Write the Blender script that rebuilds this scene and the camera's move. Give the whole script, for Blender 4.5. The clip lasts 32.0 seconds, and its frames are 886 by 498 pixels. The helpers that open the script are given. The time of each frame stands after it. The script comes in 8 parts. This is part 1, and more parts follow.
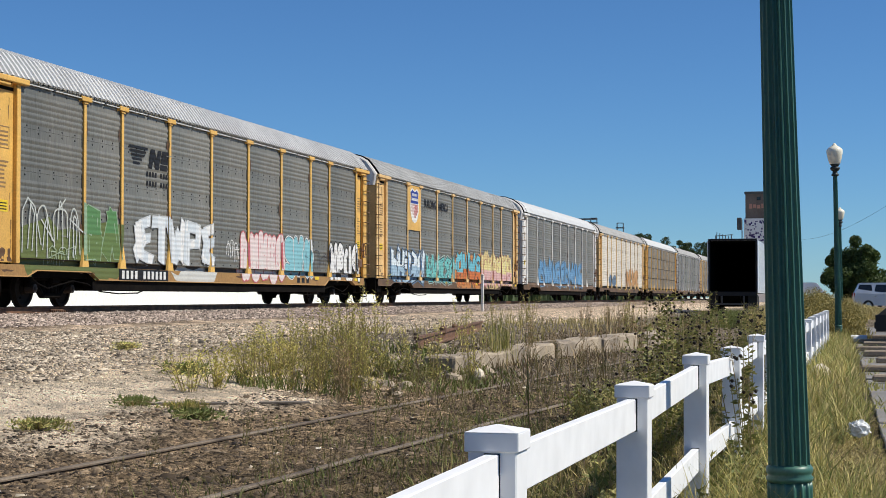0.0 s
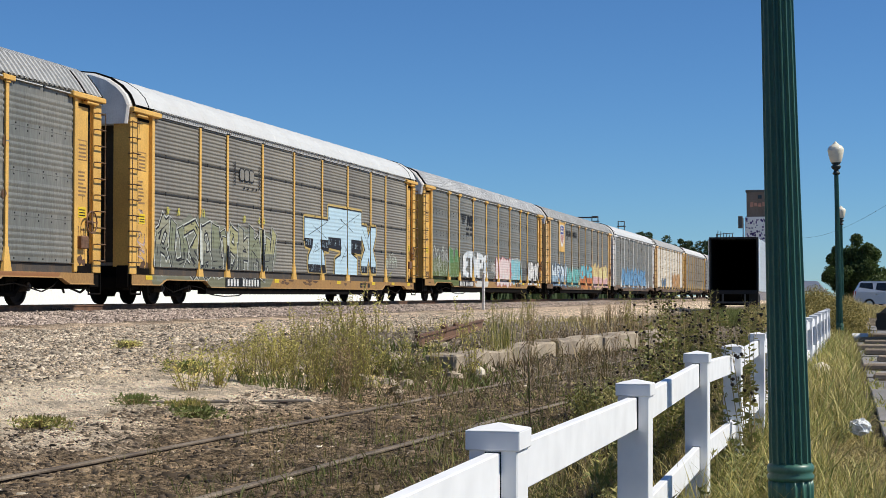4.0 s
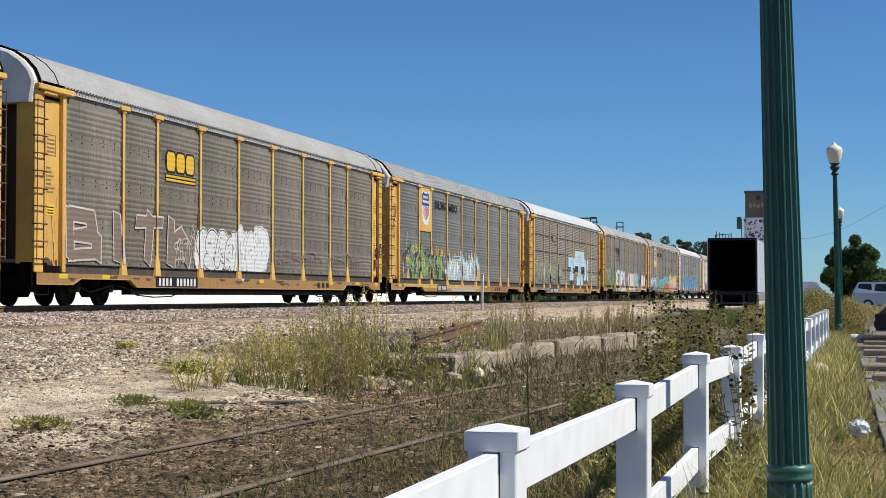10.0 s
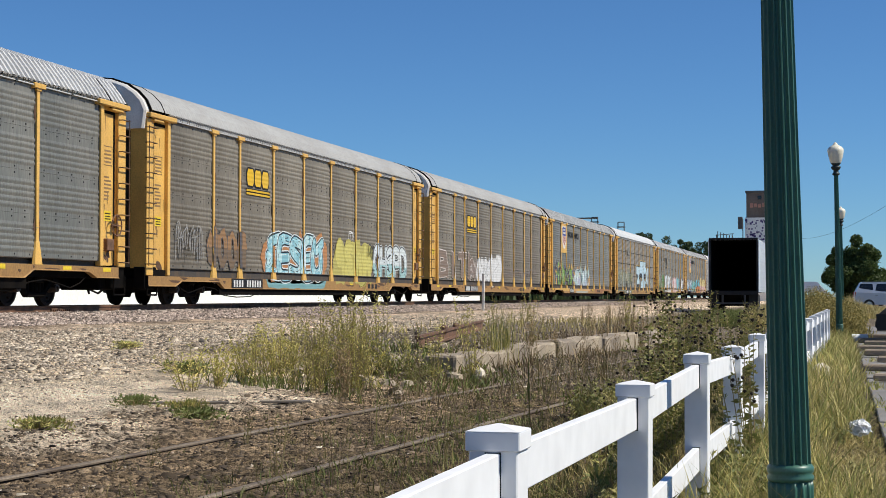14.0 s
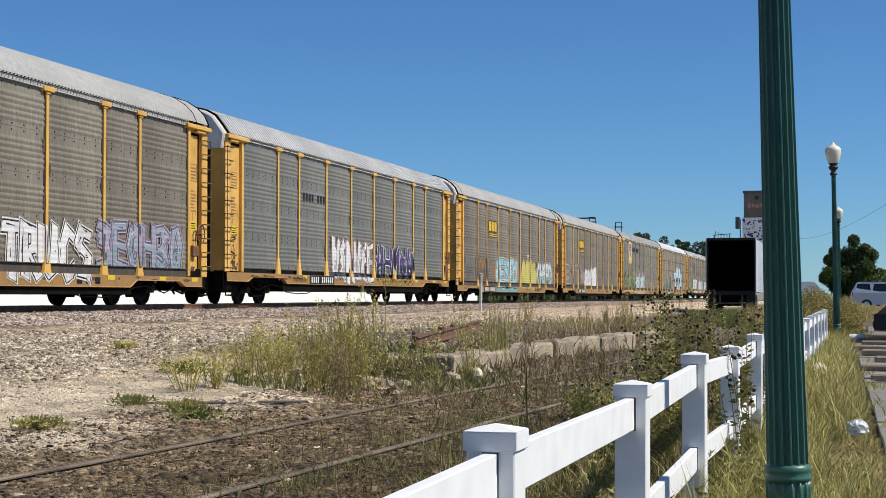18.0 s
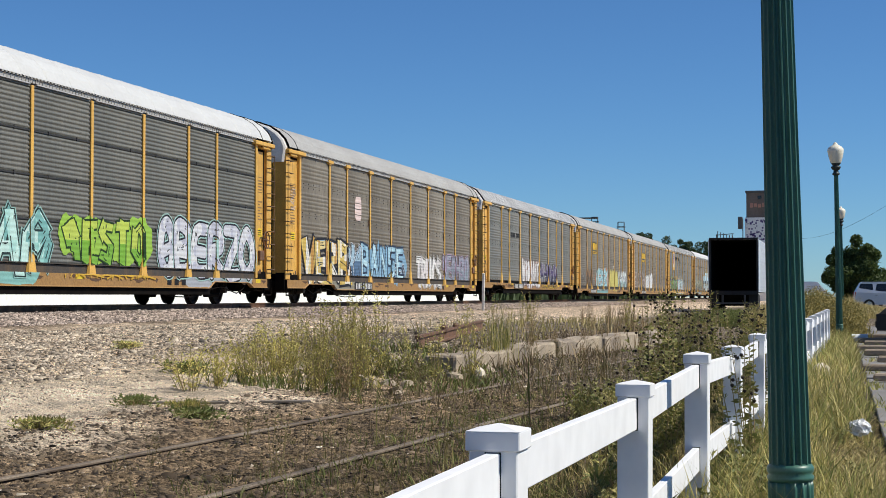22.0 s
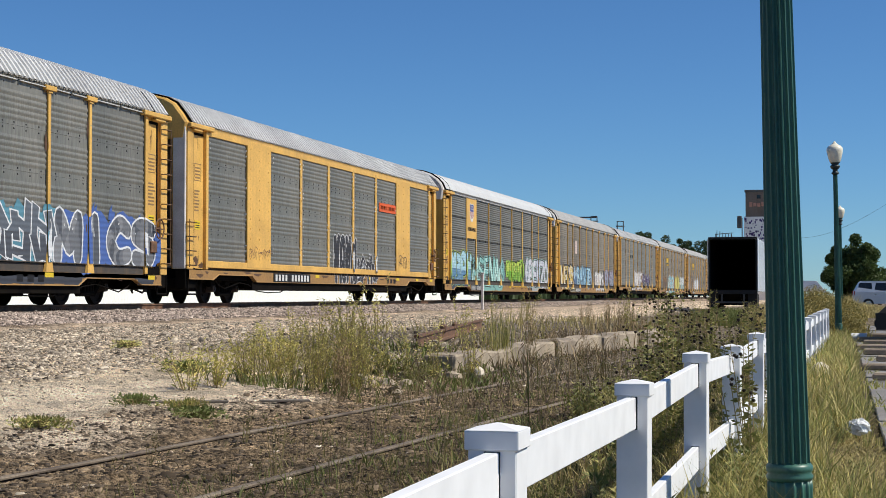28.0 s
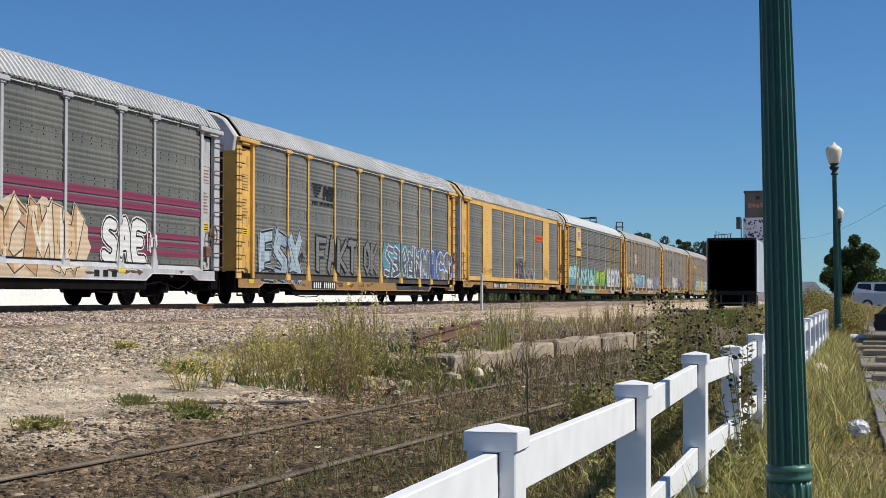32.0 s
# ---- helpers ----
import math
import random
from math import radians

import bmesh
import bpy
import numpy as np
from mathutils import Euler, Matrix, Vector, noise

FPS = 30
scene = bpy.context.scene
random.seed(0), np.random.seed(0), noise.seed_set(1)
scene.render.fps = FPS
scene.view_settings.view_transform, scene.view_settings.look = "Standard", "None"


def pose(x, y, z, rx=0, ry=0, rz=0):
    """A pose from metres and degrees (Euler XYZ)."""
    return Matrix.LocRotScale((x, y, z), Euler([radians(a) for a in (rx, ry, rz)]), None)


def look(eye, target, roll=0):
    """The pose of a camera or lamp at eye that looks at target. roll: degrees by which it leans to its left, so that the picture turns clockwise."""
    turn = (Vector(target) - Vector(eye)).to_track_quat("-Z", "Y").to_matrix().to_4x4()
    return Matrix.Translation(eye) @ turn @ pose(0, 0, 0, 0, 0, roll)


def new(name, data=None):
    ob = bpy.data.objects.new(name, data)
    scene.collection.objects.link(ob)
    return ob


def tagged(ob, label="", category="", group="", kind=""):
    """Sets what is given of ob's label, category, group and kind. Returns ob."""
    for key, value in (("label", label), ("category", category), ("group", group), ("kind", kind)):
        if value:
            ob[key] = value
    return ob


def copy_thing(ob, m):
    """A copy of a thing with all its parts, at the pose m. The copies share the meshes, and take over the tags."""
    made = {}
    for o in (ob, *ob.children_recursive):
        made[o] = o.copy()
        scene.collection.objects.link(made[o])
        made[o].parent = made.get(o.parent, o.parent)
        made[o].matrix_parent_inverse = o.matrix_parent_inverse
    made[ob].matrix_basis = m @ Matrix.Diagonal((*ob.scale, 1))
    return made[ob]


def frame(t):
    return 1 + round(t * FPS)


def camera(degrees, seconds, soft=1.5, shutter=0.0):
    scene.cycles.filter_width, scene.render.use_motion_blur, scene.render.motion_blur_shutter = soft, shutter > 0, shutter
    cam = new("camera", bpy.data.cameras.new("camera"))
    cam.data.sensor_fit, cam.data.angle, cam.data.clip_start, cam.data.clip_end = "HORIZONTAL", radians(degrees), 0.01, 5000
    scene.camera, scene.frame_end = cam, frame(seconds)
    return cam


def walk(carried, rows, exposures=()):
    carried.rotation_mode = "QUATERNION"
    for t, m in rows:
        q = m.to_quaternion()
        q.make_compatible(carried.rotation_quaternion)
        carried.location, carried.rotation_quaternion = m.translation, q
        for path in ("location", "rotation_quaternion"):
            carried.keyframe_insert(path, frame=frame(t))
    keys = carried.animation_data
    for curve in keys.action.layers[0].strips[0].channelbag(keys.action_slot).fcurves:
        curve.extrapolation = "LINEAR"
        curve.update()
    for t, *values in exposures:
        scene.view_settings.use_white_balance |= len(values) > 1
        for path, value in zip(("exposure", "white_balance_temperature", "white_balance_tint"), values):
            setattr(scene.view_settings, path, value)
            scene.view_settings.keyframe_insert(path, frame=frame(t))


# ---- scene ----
cam = camera(31.29, 32.0, soft=0.6)
EYE = 1.28
# seconds, turn to the left of the track and tilt, in degrees
walk(cam, [(t, pose(0, 0, EYE, tilt, 0, turn)) for t, turn, tilt in [
    (0, 14.16, 91.751), (0.5, 14.191, 91.751), (1, 14.191, 91.751), (1.5, 14.191, 91.751), (2, 14.191, 91.751), (2.5, 14.194, 91.72),
    (3, 14.194, 91.694), (3.5, 14.194, 91.689), (5.5, 14.222, 91.717), (6, 14.225, 91.72), (6.5, 14.222, 91.72), (7, 14.222, 91.72),
    (7.5, 14.222, 91.723), (8, 14.217, 91.723), (8.5, 14.191, 91.731), (9, 14.186, 91.737), (9.5, 14.166, 91.72), (10, 14.151, 91.72),
    (10.5, 14.137, 91.72), (11, 14.129, 91.72), (11.5, 14.132, 91.72), (12, 14.16, 91.723), (12.5, 14.163, 91.72), (13, 14.191, 91.72),
    (13.5, 14.191, 91.72), (14, 14.191, 91.72), (14.5, 14.191, 91.712), (16.5, 14.146, 91.72), (17, 14.129, 91.72), (17.5, 14.117, 91.72),
    (18, 14.103, 91.72), (18.5, 14.1, 91.72), (19, 14.126, 91.72), (19.5, 14.132, 91.72), (20, 14.16, 91.72), (20.5, 14.191, 91.72),
    (21, 14.191, 91.72), (21.5, 14.194, 91.72), (22, 14.191, 91.717), (22.5, 14.191, 91.697), (23, 14.189, 91.697), (23.5, 14.163, 91.717),
    (24, 14.16, 91.714), (24.5, 14.157, 91.72), (25, 14.152, 91.72), (25.5, 14.152, 91.72), (27.5, 14.16, 91.709), (28, 14.163, 91.689),
    (28.5, 14.16, 91.689), (29, 14.163, 91.689), (29.5, 14.163, 91.689), (30, 14.163, 91.714), (30.5, 14.16, 91.72), (31, 14.16, 91.723),
    (31.5, 14.157, 91.72), (32, 14.132, 91.72),
]], exposures=[(0, 0.0), (22, 0.0), (25, -0.03), (28, -0.03), (31, -0.07), (32, -0.10)])

# ---- light ----
SUN_EL, SUN_AZ = 49.0, 5.0          # elevation, and turn from +x towards +y
world = bpy.data.worlds.new("sky")
scene.world = world
world.use_nodes = True
wn = world.node_tree
sky = wn.nodes.new("ShaderNodeTexSky")
sky.sky_type = "NISHITA"
sky.sun_disc = False
sky.sun_elevation = radians(SUN_EL)
sky.sun_rotation = radians(90 - SUN_AZ)
sky.altitude = 1500
sky.air_density, sky.dust_density, sky.ozone_density = 1.0, 0.0, 6.0
bg = wn.nodes["Background"]
tint = wn.nodes.new("ShaderNodeMix")
tint.data_type, tint.blend_type = "RGBA", "MULTIPLY"
tint.inputs["Factor"].default_value = 1
tint.inputs["B"].default_value = (0.715, 1.05, 1.32, 1)
wn.links.new(sky.outputs["Color"], tint.inputs["A"])
wn.links.new(tint.outputs["Result"], bg.inputs["Color"])
bg.inputs["Strength"].default_value = 0.075
sun = new("sun", bpy.data.lights.new("sun", "SUN"))
sun.data.energy, sun.data.angle, sun.data.color = 5.0, radians(0.55), (1.0, 0.945, 0.83)
sd = Vector((math.cos(radians(SUN_EL)) * math.cos(radians(SUN_AZ)), math.cos(radians(SUN_EL)) * math.sin(radians(SUN_AZ)), math.sin(radians(SUN_EL))))
sun.matrix_world = look(sd * 60, (0, 0, 0))


# ---- materials ----
def mat(name, color, rough=0.7, metal=0.0, dark=0.7, scale=6.0, fine=60.0, bump=0.15, other=None, mix=0.5, streak=0.0, streak_color=(0.12, 0.06, 0.03), random_tint=0.0, stretch=(1, 1, 1), spec=0.5, world_space=False):
    """Weathered surface: broad blotches towards `other`, fine grain, streaks that run down, relief."""
    m = bpy.data.materials.new(name)
    m.use_nodes = True
    nt = m.node_tree
    N, L = nt.nodes, nt.links
    bsdf = N["Principled BSDF"]
    bsdf.inputs["Roughness"].default_value = rough
    bsdf.inputs["Metallic"].default_value = metal
    bsdf.inputs["Specular IOR Level"].default_value = spec
    if world_space:
        co = N.new("ShaderNodeNewGeometry").outputs["Position"]
    else:
        co = N.new("ShaderNodeTexCoord").outputs["Object"]
    mp = N.new("ShaderNodeMapping")
    mp.inputs["Scale"].default_value = stretch
    L.new(co, mp.inputs["Vector"])
    big = N.new("ShaderNodeTexNoise")
    big.inputs["Scale"].default_value, big.inputs["Detail"].default_value = scale, 6
    L.new(mp.outputs[0], big.inputs["Vector"])
    small = N.new("ShaderNodeTexNoise")
    small.inputs["Scale"].default_value, small.inputs["Detail"].default_value = fine, 4
    L.new(mp.outputs[0], small.inputs["Vector"])
    ramp = N.new("ShaderNodeMapRange")
    ramp.inputs["From Min"].default_value, ramp.inputs["From Max"].default_value = 0.5 - mix * 0.3, 0.78 - mix * 0.3
    L.new(big.outputs["Fac"], ramp.inputs["Value"])
    a = N.new("ShaderNodeMix")
    a.data_type = "RGBA"
    a.inputs["A"].default_value = (*color, 1)
    a.inputs["B"].default_value = (*(other or [c * dark for c in color]), 1)
    L.new(ramp.outputs[0], a.inputs["Factor"])
    g = N.new("ShaderNodeMapRange")
    g.inputs["From Min"].default_value, g.inputs["From Max"].default_value = 0.3, 0.7
    g.inputs["To Min"].default_value, g.inputs["To Max"].default_value = dark, 1.12
    L.new(small.outputs["Fac"], g.inputs["Value"])
    v = N.new("ShaderNodeMix")
    v.data_type, v.blend_type = "RGBA", "MULTIPLY"
    v.inputs["Factor"].default_value = 1
    L.new(a.outputs["Result"], v.inputs["A"])
    L.new(g.outputs[0], v.inputs["B"])
    out = v.outputs["Result"]
    if streak:
        sm = N.new("ShaderNodeMapping")
        sm.inputs["Scale"].default_value = (2.4, 2.4, 0.22)
        L.new(co, sm.inputs["Vector"])
        sn = N.new("ShaderNodeTexNoise")
        sn.inputs["Scale"].default_value, sn.inputs["Detail"].default_value = 1.7, 5
        L.new(sm.outputs[0], sn.inputs["Vector"])
        sr = N.new("ShaderNodeMapRange")
        sr.inputs["From Min"].default_value, sr.inputs["From Max"].default_value = 0.5, 0.78
        sr.inputs["To Max"].default_value = streak
        L.new(sn.outputs["Fac"], sr.inputs["Value"])
        s = N.new("ShaderNodeMix")
        s.data_type = "RGBA"
        s.inputs["B"].default_value = (*streak_color, 1)
        L.new(out, s.inputs["A"])
        L.new(sr.outputs[0], s.inputs["Factor"])
        out = s.outputs["Result"]
    if random_tint:
        oi = N.new("ShaderNodeObjectInfo")
        rr = N.new("ShaderNodeMapRange")
        rr.inputs["To Min"].default_value, rr.inputs["To Max"].default_value = 1 - random_tint, 1 + random_tint
        L.new(oi.outputs["Random"], rr.inputs["Value"])
        t = N.new("ShaderNodeMix")
        t.data_type, t.blend_type = "RGBA", "MULTIPLY"
        t.inputs["Factor"].default_value = 1
        L.new(out, t.inputs["A"])
        L.new(rr.outputs[0], t.inputs["B"])
        out = t.outputs["Result"]
    L.new(out, bsdf.inputs["Base Color"])
    if bump:
        b = N.new("ShaderNodeBump")
        b.inputs["Strength"].default_value, b.inputs["Distance"].default_value = bump, 0.01
        L.new(small.outputs["Fac"], b.inputs["Height"])
        L.new(b.outputs[0], bsdf.inputs["Normal"])
    return m


def leafy(name, color, other, trans=0.24, rough=0.6):
    """Blades and leaves: each island its own tint, light shining through."""
    m = bpy.data.materials.new(name)
    m.use_nodes = True
    nt = m.node_tree
    N, L = nt.nodes, nt.links
    bsdf = N["Principled BSDF"]
    bsdf.inputs["Roughness"].default_value = rough
    bsdf.inputs["Specular IOR Level"].default_value = 0.25
    geo = N.new("ShaderNodeNewGeometry")
    a = N.new("ShaderNodeMix")
    a.data_type = "RGBA"
    a.inputs["A"].default_value = (*color, 1)
    a.inputs["B"].default_value = (*other, 1)
    L.new(geo.outputs["Random Per Island"], a.inputs["Factor"])
    no = N.new("ShaderNodeTexNoise")
    no.inputs["Scale"].default_value = 1.1
    L.new(geo.outputs["Position"], no.inputs["Vector"])
    r = N.new("ShaderNodeMapRange")
    r.inputs["From Min"].default_value, r.inputs["From Max"].default_value = 0.3, 0.7
    r.inputs["To Min"].default_value, r.inputs["To Max"].default_value = 0.65, 1.25
    L.new(no.outputs["Fac"], r.inputs["Value"])
    v = N.new("ShaderNodeMix")
    v.data_type, v.blend_type = "RGBA", "MULTIPLY"
    v.inputs["Factor"].default_value = 1
    L.new(a.outputs["Result"], v.inputs["A"])
    L.new(r.outputs[0], v.inputs["B"])
    L.new(v.outputs["Result"], bsdf.inputs["Base Color"])
    tr = N.new("ShaderNodeBsdfTranslucent")
    L.new(v.outputs["Result"], tr.inputs["Color"])
    mx = N.new("ShaderNodeMixShader")
    mx.inputs[0].default_value = trans
    L.new(bsdf.outputs[0], mx.inputs[1])
    L.new(tr.outputs[0], mx.inputs[2])
    L.new(mx.outputs[0], N["Material Output"].inputs["Surface"])
    return m


YELLOW = mat("yellow_paint", (0.74, 0.44, 0.105), 0.55, dark=0.86, scale=1.1, fine=24, bump=0.1, other=(0.60, 0.35, 0.085), streak=0.2, streak_color=(0.24, 0.11, 0.045), random_tint=0.06)
YELLOW_PALE = mat("faded_yellow_paint", (0.75, 0.50, 0.22), 0.6, dark=0.86, scale=1.3, fine=30, bump=0.1, other=(0.62, 0.40, 0.16), streak=0.28, streak_color=(0.25, 0.13, 0.06))
WHITE_PAINT = mat("white_paint", (0.78, 0.77, 0.74), 0.55, dark=0.9, scale=1.5, fine=30, bump=0.08, other=(0.62, 0.60, 0.56), streak=0.35, streak_color=(0.35, 0.27, 0.2))
GREY_PAINT = mat("light_grey_paint", (0.50, 0.50, 0.51), 0.55, dark=0.88, scale=1.5, fine=30, bump=0.08, other=(0.40, 0.40, 0.41), streak=0.35, streak_color=(0.25, 0.2, 0.17))
YELLOW_SILL = mat("dirty_yellow_sill", (0.36, 0.198, 0.060), 0.65, dark=0.74, scale=1.1, fine=16, bump=0.12, other=(0.33, 0.187, 0.064), streak=0.32, streak_color=(0.12, 0.065, 0.035))
PANEL_DARK = mat("dark_galvanised_panel", (0.194, 0.190, 0.165), 0.6, 0.15, dark=0.70, scale=0.9, fine=26, bump=0.12, other=(0.142, 0.146, 0.131), streak=0.35, streak_color=(0.08, 0.078, 0.072), stretch=(1, 1, 0.14), random_tint=0.1)
PANEL_LIGHT = mat("pale_galvanised_panel", (0.274, 0.254, 0.211), 0.6, 0.15, dark=0.70, scale=0.9, fine=26, bump=0.12, other=(0.222, 0.207, 0.180), streak=0.4, streak_color=(0.12, 0.11, 0.10), stretch=(1, 1, 0.14), random_tint=0.12)
PANEL = mat("galvanised_panel", (0.242, 0.230, 0.196), 0.55, 0.25, dark=0.70, scale=0.9, fine=26, bump=0.12, other=(0.178, 0.181, 0.161), streak=0.4, streak_color=(0.085, 0.08, 0.075), stretch=(1, 1, 0.14), random_tint=0.12)
PANEL_BROWN = mat("grimy_panel", (0.275, 0.248, 0.198), 0.65, 0.15, dark=0.66, scale=0.9, fine=26, bump=0.12, other=(0.187, 0.164, 0.127), streak=0.5, streak_color=(0.10, 0.08, 0.062), stretch=(1, 1, 0.14), random_tint=0.12)
PANEL_CREAM = mat("cream_panel", (0.62, 0.58, 0.50), 0.6, 0.0, dark=0.85, scale=1.0, fine=22, bump=0.1, other=(0.5, 0.46, 0.38), streak=0.5, streak_color=(0.25, 0.18, 0.11), random_tint=0.08)
ROOF_GREY = mat("galvanised_roof", (0.58, 0.58, 0.57), 0.8, 0.0, dark=0.93, scale=0.5, fine=9, bump=0.03, other=(0.46, 0.46, 0.455), streak=0.12, streak_color=(0.2, 0.18, 0.16))
ROOF_DULL = mat("dull_grey_roof", (0.37, 0.37, 0.36), 0.85, 0.0, dark=0.93, scale=0.5, fine=9, bump=0.03, other=(0.32, 0.315, 0.305), streak=0.2, streak_color=(0.2, 0.17, 0.14))
ROOF_RIB = mat("dull_ribbed_roof", (0.44, 0.44, 0.43), 0.8, 0.0, dark=0.9, scale=0.5, fine=9, bump=0.03, other=(0.36, 0.36, 0.35), streak=0.15, streak_color=(0.18, 0.16, 0.14))
ROOF_WHITE = mat("white_roof", (0.56, 0.565, 0.55), 0.5, 0.0, dark=0.97, scale=0.7, fine=14, bump=0.03, other=(0.52, 0.52, 0.505), streak=0.2, streak_color=(0.42, 0.38, 0.32))
# black steel, taken deeper so the colour also holds the sill's shadow
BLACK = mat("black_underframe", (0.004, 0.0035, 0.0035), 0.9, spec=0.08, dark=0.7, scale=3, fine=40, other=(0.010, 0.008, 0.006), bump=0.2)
RUBBER = mat("black_rubber", (0.02, 0.02, 0.021), 0.8, dark=0.8, scale=3, fine=40, bump=0.15)
WHEEL_STEEL = mat("worn_wheel_steel", (0.028, 0.022, 0.018), 0.85, 0.0, spec=0.15, dark=0.7, scale=5, fine=50, other=(0.02, 0.016, 0.014), bump=0.15)
RAIL_STEEL = mat("rusted_rail", (0.23, 0.115, 0.062), 0.75, 0.0, dark=0.7, scale=5, fine=60, other=(0.11, 0.058, 0.032), bump=0.3)
RAIL_OLD = mat("weathered_old_rail", (0.27, 0.215, 0.155), 0.8, 0.1, dark=0.6, scale=2.2, fine=50, other=(0.12, 0.09, 0.065), bump=0.5)
TIE_WOOD = mat("weathered_tie", (0.15, 0.115, 0.085), 0.9, dark=0.6, scale=3, fine=40, other=(0.07, 0.055, 0.045), bump=0.5, random_tint=0.2, stretch=(0.4, 3, 3))
VINYL = mat("white_vinyl", (0.80, 0.80, 0.80), 0.55, dark=0.99, scale=1.2, fine=8, bump=0.01, other=(0.785, 0.783, 0.78), streak=0.0)
LAMP_GREEN = mat("green_lamp_paint", (0.052, 0.145, 0.108), 0.40, dark=0.9, scale=6, fine=80, bump=0.06, other=(0.042, 0.132, 0.098))
LAMP_DARK = mat("dark_lamp_metal", (0.02, 0.035, 0.033), 0.5, dark=0.8, scale=6, fine=60, bump=0.1)
GLOBE = mat("opal_globe", (0.80, 0.76, 0.62), 0.25, dark=0.97, scale=4, fine=30, bump=0.0, other=(0.74, 0.69, 0.54))
CONCRETE = mat("old_concrete", (0.46, 0.375, 0.265), 0.9, dark=0.72, scale=1.6, fine=35, other=(0.27, 0.22, 0.165), bump=0.6, streak=0.45, streak_color=(0.14, 0.12, 0.1))
PAVING = mat("concrete_paving", (0.27, 0.255, 0.24), 0.9, dark=0.78, scale=1.3, fine=45, other=(0.20, 0.185, 0.17), bump=0.3, random_tint=0.1)
INSIDE_SHADE = mat("trailer_inside_shade", (0.012, 0.012, 0.012), 0.95, dark=0.9, scale=2, fine=20, bump=0.0, spec=0.05)
TRAILER_SIDE = mat("white_trailer_skin", (0.72, 0.75, 0.78), 0.35, 0.1, dark=0.93, scale=1, fine=12, bump=0.05, streak=0.2, streak_color=(0.4, 0.4, 0.4))
TRAILER_FRAME = mat("grey_trailer_frame", (0.10, 0.098, 0.095), 0.6, 0.2, dark=0.75, scale=3, fine=40, bump=0.2)
ELEVATOR = mat("brown_elevator_wall", (0.16, 0.125, 0.105), 0.85, dark=0.8, scale=0.4, fine=5, other=(0.12, 0.095, 0.08), bump=0.3, streak=0.4)
SIGN_RED = mat("faded_red_lettering", (0.45, 0.22, 0.16), 0.8, dark=0.8, scale=2, fine=8, bump=0.0)
WAREHOUSE = mat("white_metal_wall", (0.82, 0.82, 0.80), 0.5, dark=0.95, scale=0.3, fine=5, bump=0.05)
# rungs coloured dark brown because they stand in shadow against the yellow
LADDER_SHADE = mat("shade_dark_rungs", (0.085, 0.05, 0.025), 0.8, dark=0.7, scale=3, fine=30, bump=0.1, other=(0.16, 0.09, 0.04))
YELLOW_DEEP = mat("golden_yellow_paint", (0.70, 0.41, 0.085), 0.55, dark=0.86, scale=1.3, fine=30, bump=0.1, other=(0.58, 0.33, 0.07), streak=0.3, streak_color=(0.22, 0.10, 0.035), random_tint=0.06)
CAP_RUST = mat("greasy_rusty_steel", (0.07, 0.055, 0.045), 0.6, 0.2, dark=0.7, scale=4, fine=40, bump=0.2, other=(0.04, 0.03, 0.025))
# end gates coloured dark brown for the shade between the cars
GATE_DARK = mat("shaded_end_gate", (0.05, 0.031, 0.014), 0.7, dark=0.75, scale=1.2, fine=20, bump=0.15, other=(0.045, 0.03, 0.014), streak=0.5, streak_color=(0.03, 0.022, 0.015))
SILL_RUST = mat("rusty_brown_sill", (0.16, 0.095, 0.05), 0.75, dark=0.72, scale=1.2, fine=18, bump=0.12, other=(0.09, 0.055, 0.032), streak=0.4, streak_color=(0.03, 0.02, 0.015))
# grime, with the shade under the panel edge worked into the dark colour
LEDGE = mat("grimy_shaded_ledge", (0.06, 0.052, 0.045), 0.8, dark=0.7, scale=1.8, fine=26, bump=0.2, other=(0.06, 0.05, 0.042), streak=0.5, streak_color=(0.2, 0.12, 0.05))
RIVET = mat("dark_rivet", (0.03, 0.03, 0.032), 0.7, dark=0.8, scale=4, fine=40, bump=0.0)
REED = leafy("reddish_dry_stalk", (0.34, 0.22, 0.12), (0.46, 0.34, 0.18), trans=0.2)
BARK = mat("bark", (0.11, 0.085, 0.065), 0.9, dark=0.6, scale=6, fine=40, bump=0.6, stretch=(3, 3, 0.5))
WOOD_GREY = mat("grey_weathered_wood", (0.24, 0.21, 0.175), 0.9, dark=0.6, scale=4, fine=40, other=(0.15, 0.125, 0.10), bump=0.4, stretch=(4, 0.5, 4))
STONE_PALE = mat("pale_limestone", (0.82, 0.74, 0.60), 0.9, dark=0.8, scale=8, fine=60, bump=0.4, other=(0.66, 0.58, 0.46))
TIMBER = mat("sunbleached_timber", (0.44, 0.36, 0.27), 0.9, dark=0.65, scale=3, fine=40, other=(0.27, 0.21, 0.155), bump=0.5, random_tint=0.2, stretch=(0.4, 3, 3))
CAR_SILVER = mat("silver_car_paint", (0.52, 0.55, 0.60), 0.3, 0.2, dark=0.96, scale=2, fine=20, bump=0.0)
CAR_WHITE = mat("white_car_paint", (0.8, 0.8, 0.8), 0.3, 0.0, dark=0.96, scale=2, fine=20, bump=0.0)
CAR_GLASS = mat("dark_car_glass", (0.012, 0.014, 0.016), 0.08, 0.0, dark=0.95, scale=2, fine=20, bump=0.0)
CHROME = mat("dull_chrome", (0.5, 0.5, 0.5), 0.25, 0.9, dark=0.9, scale=4, fine=30, bump=0.05)
PLASTIC_WHITE = mat("white_plastic", (0.82, 0.82, 0.80), 0.5, dark=0.9, scale=8, fine=60, bump=0.3)

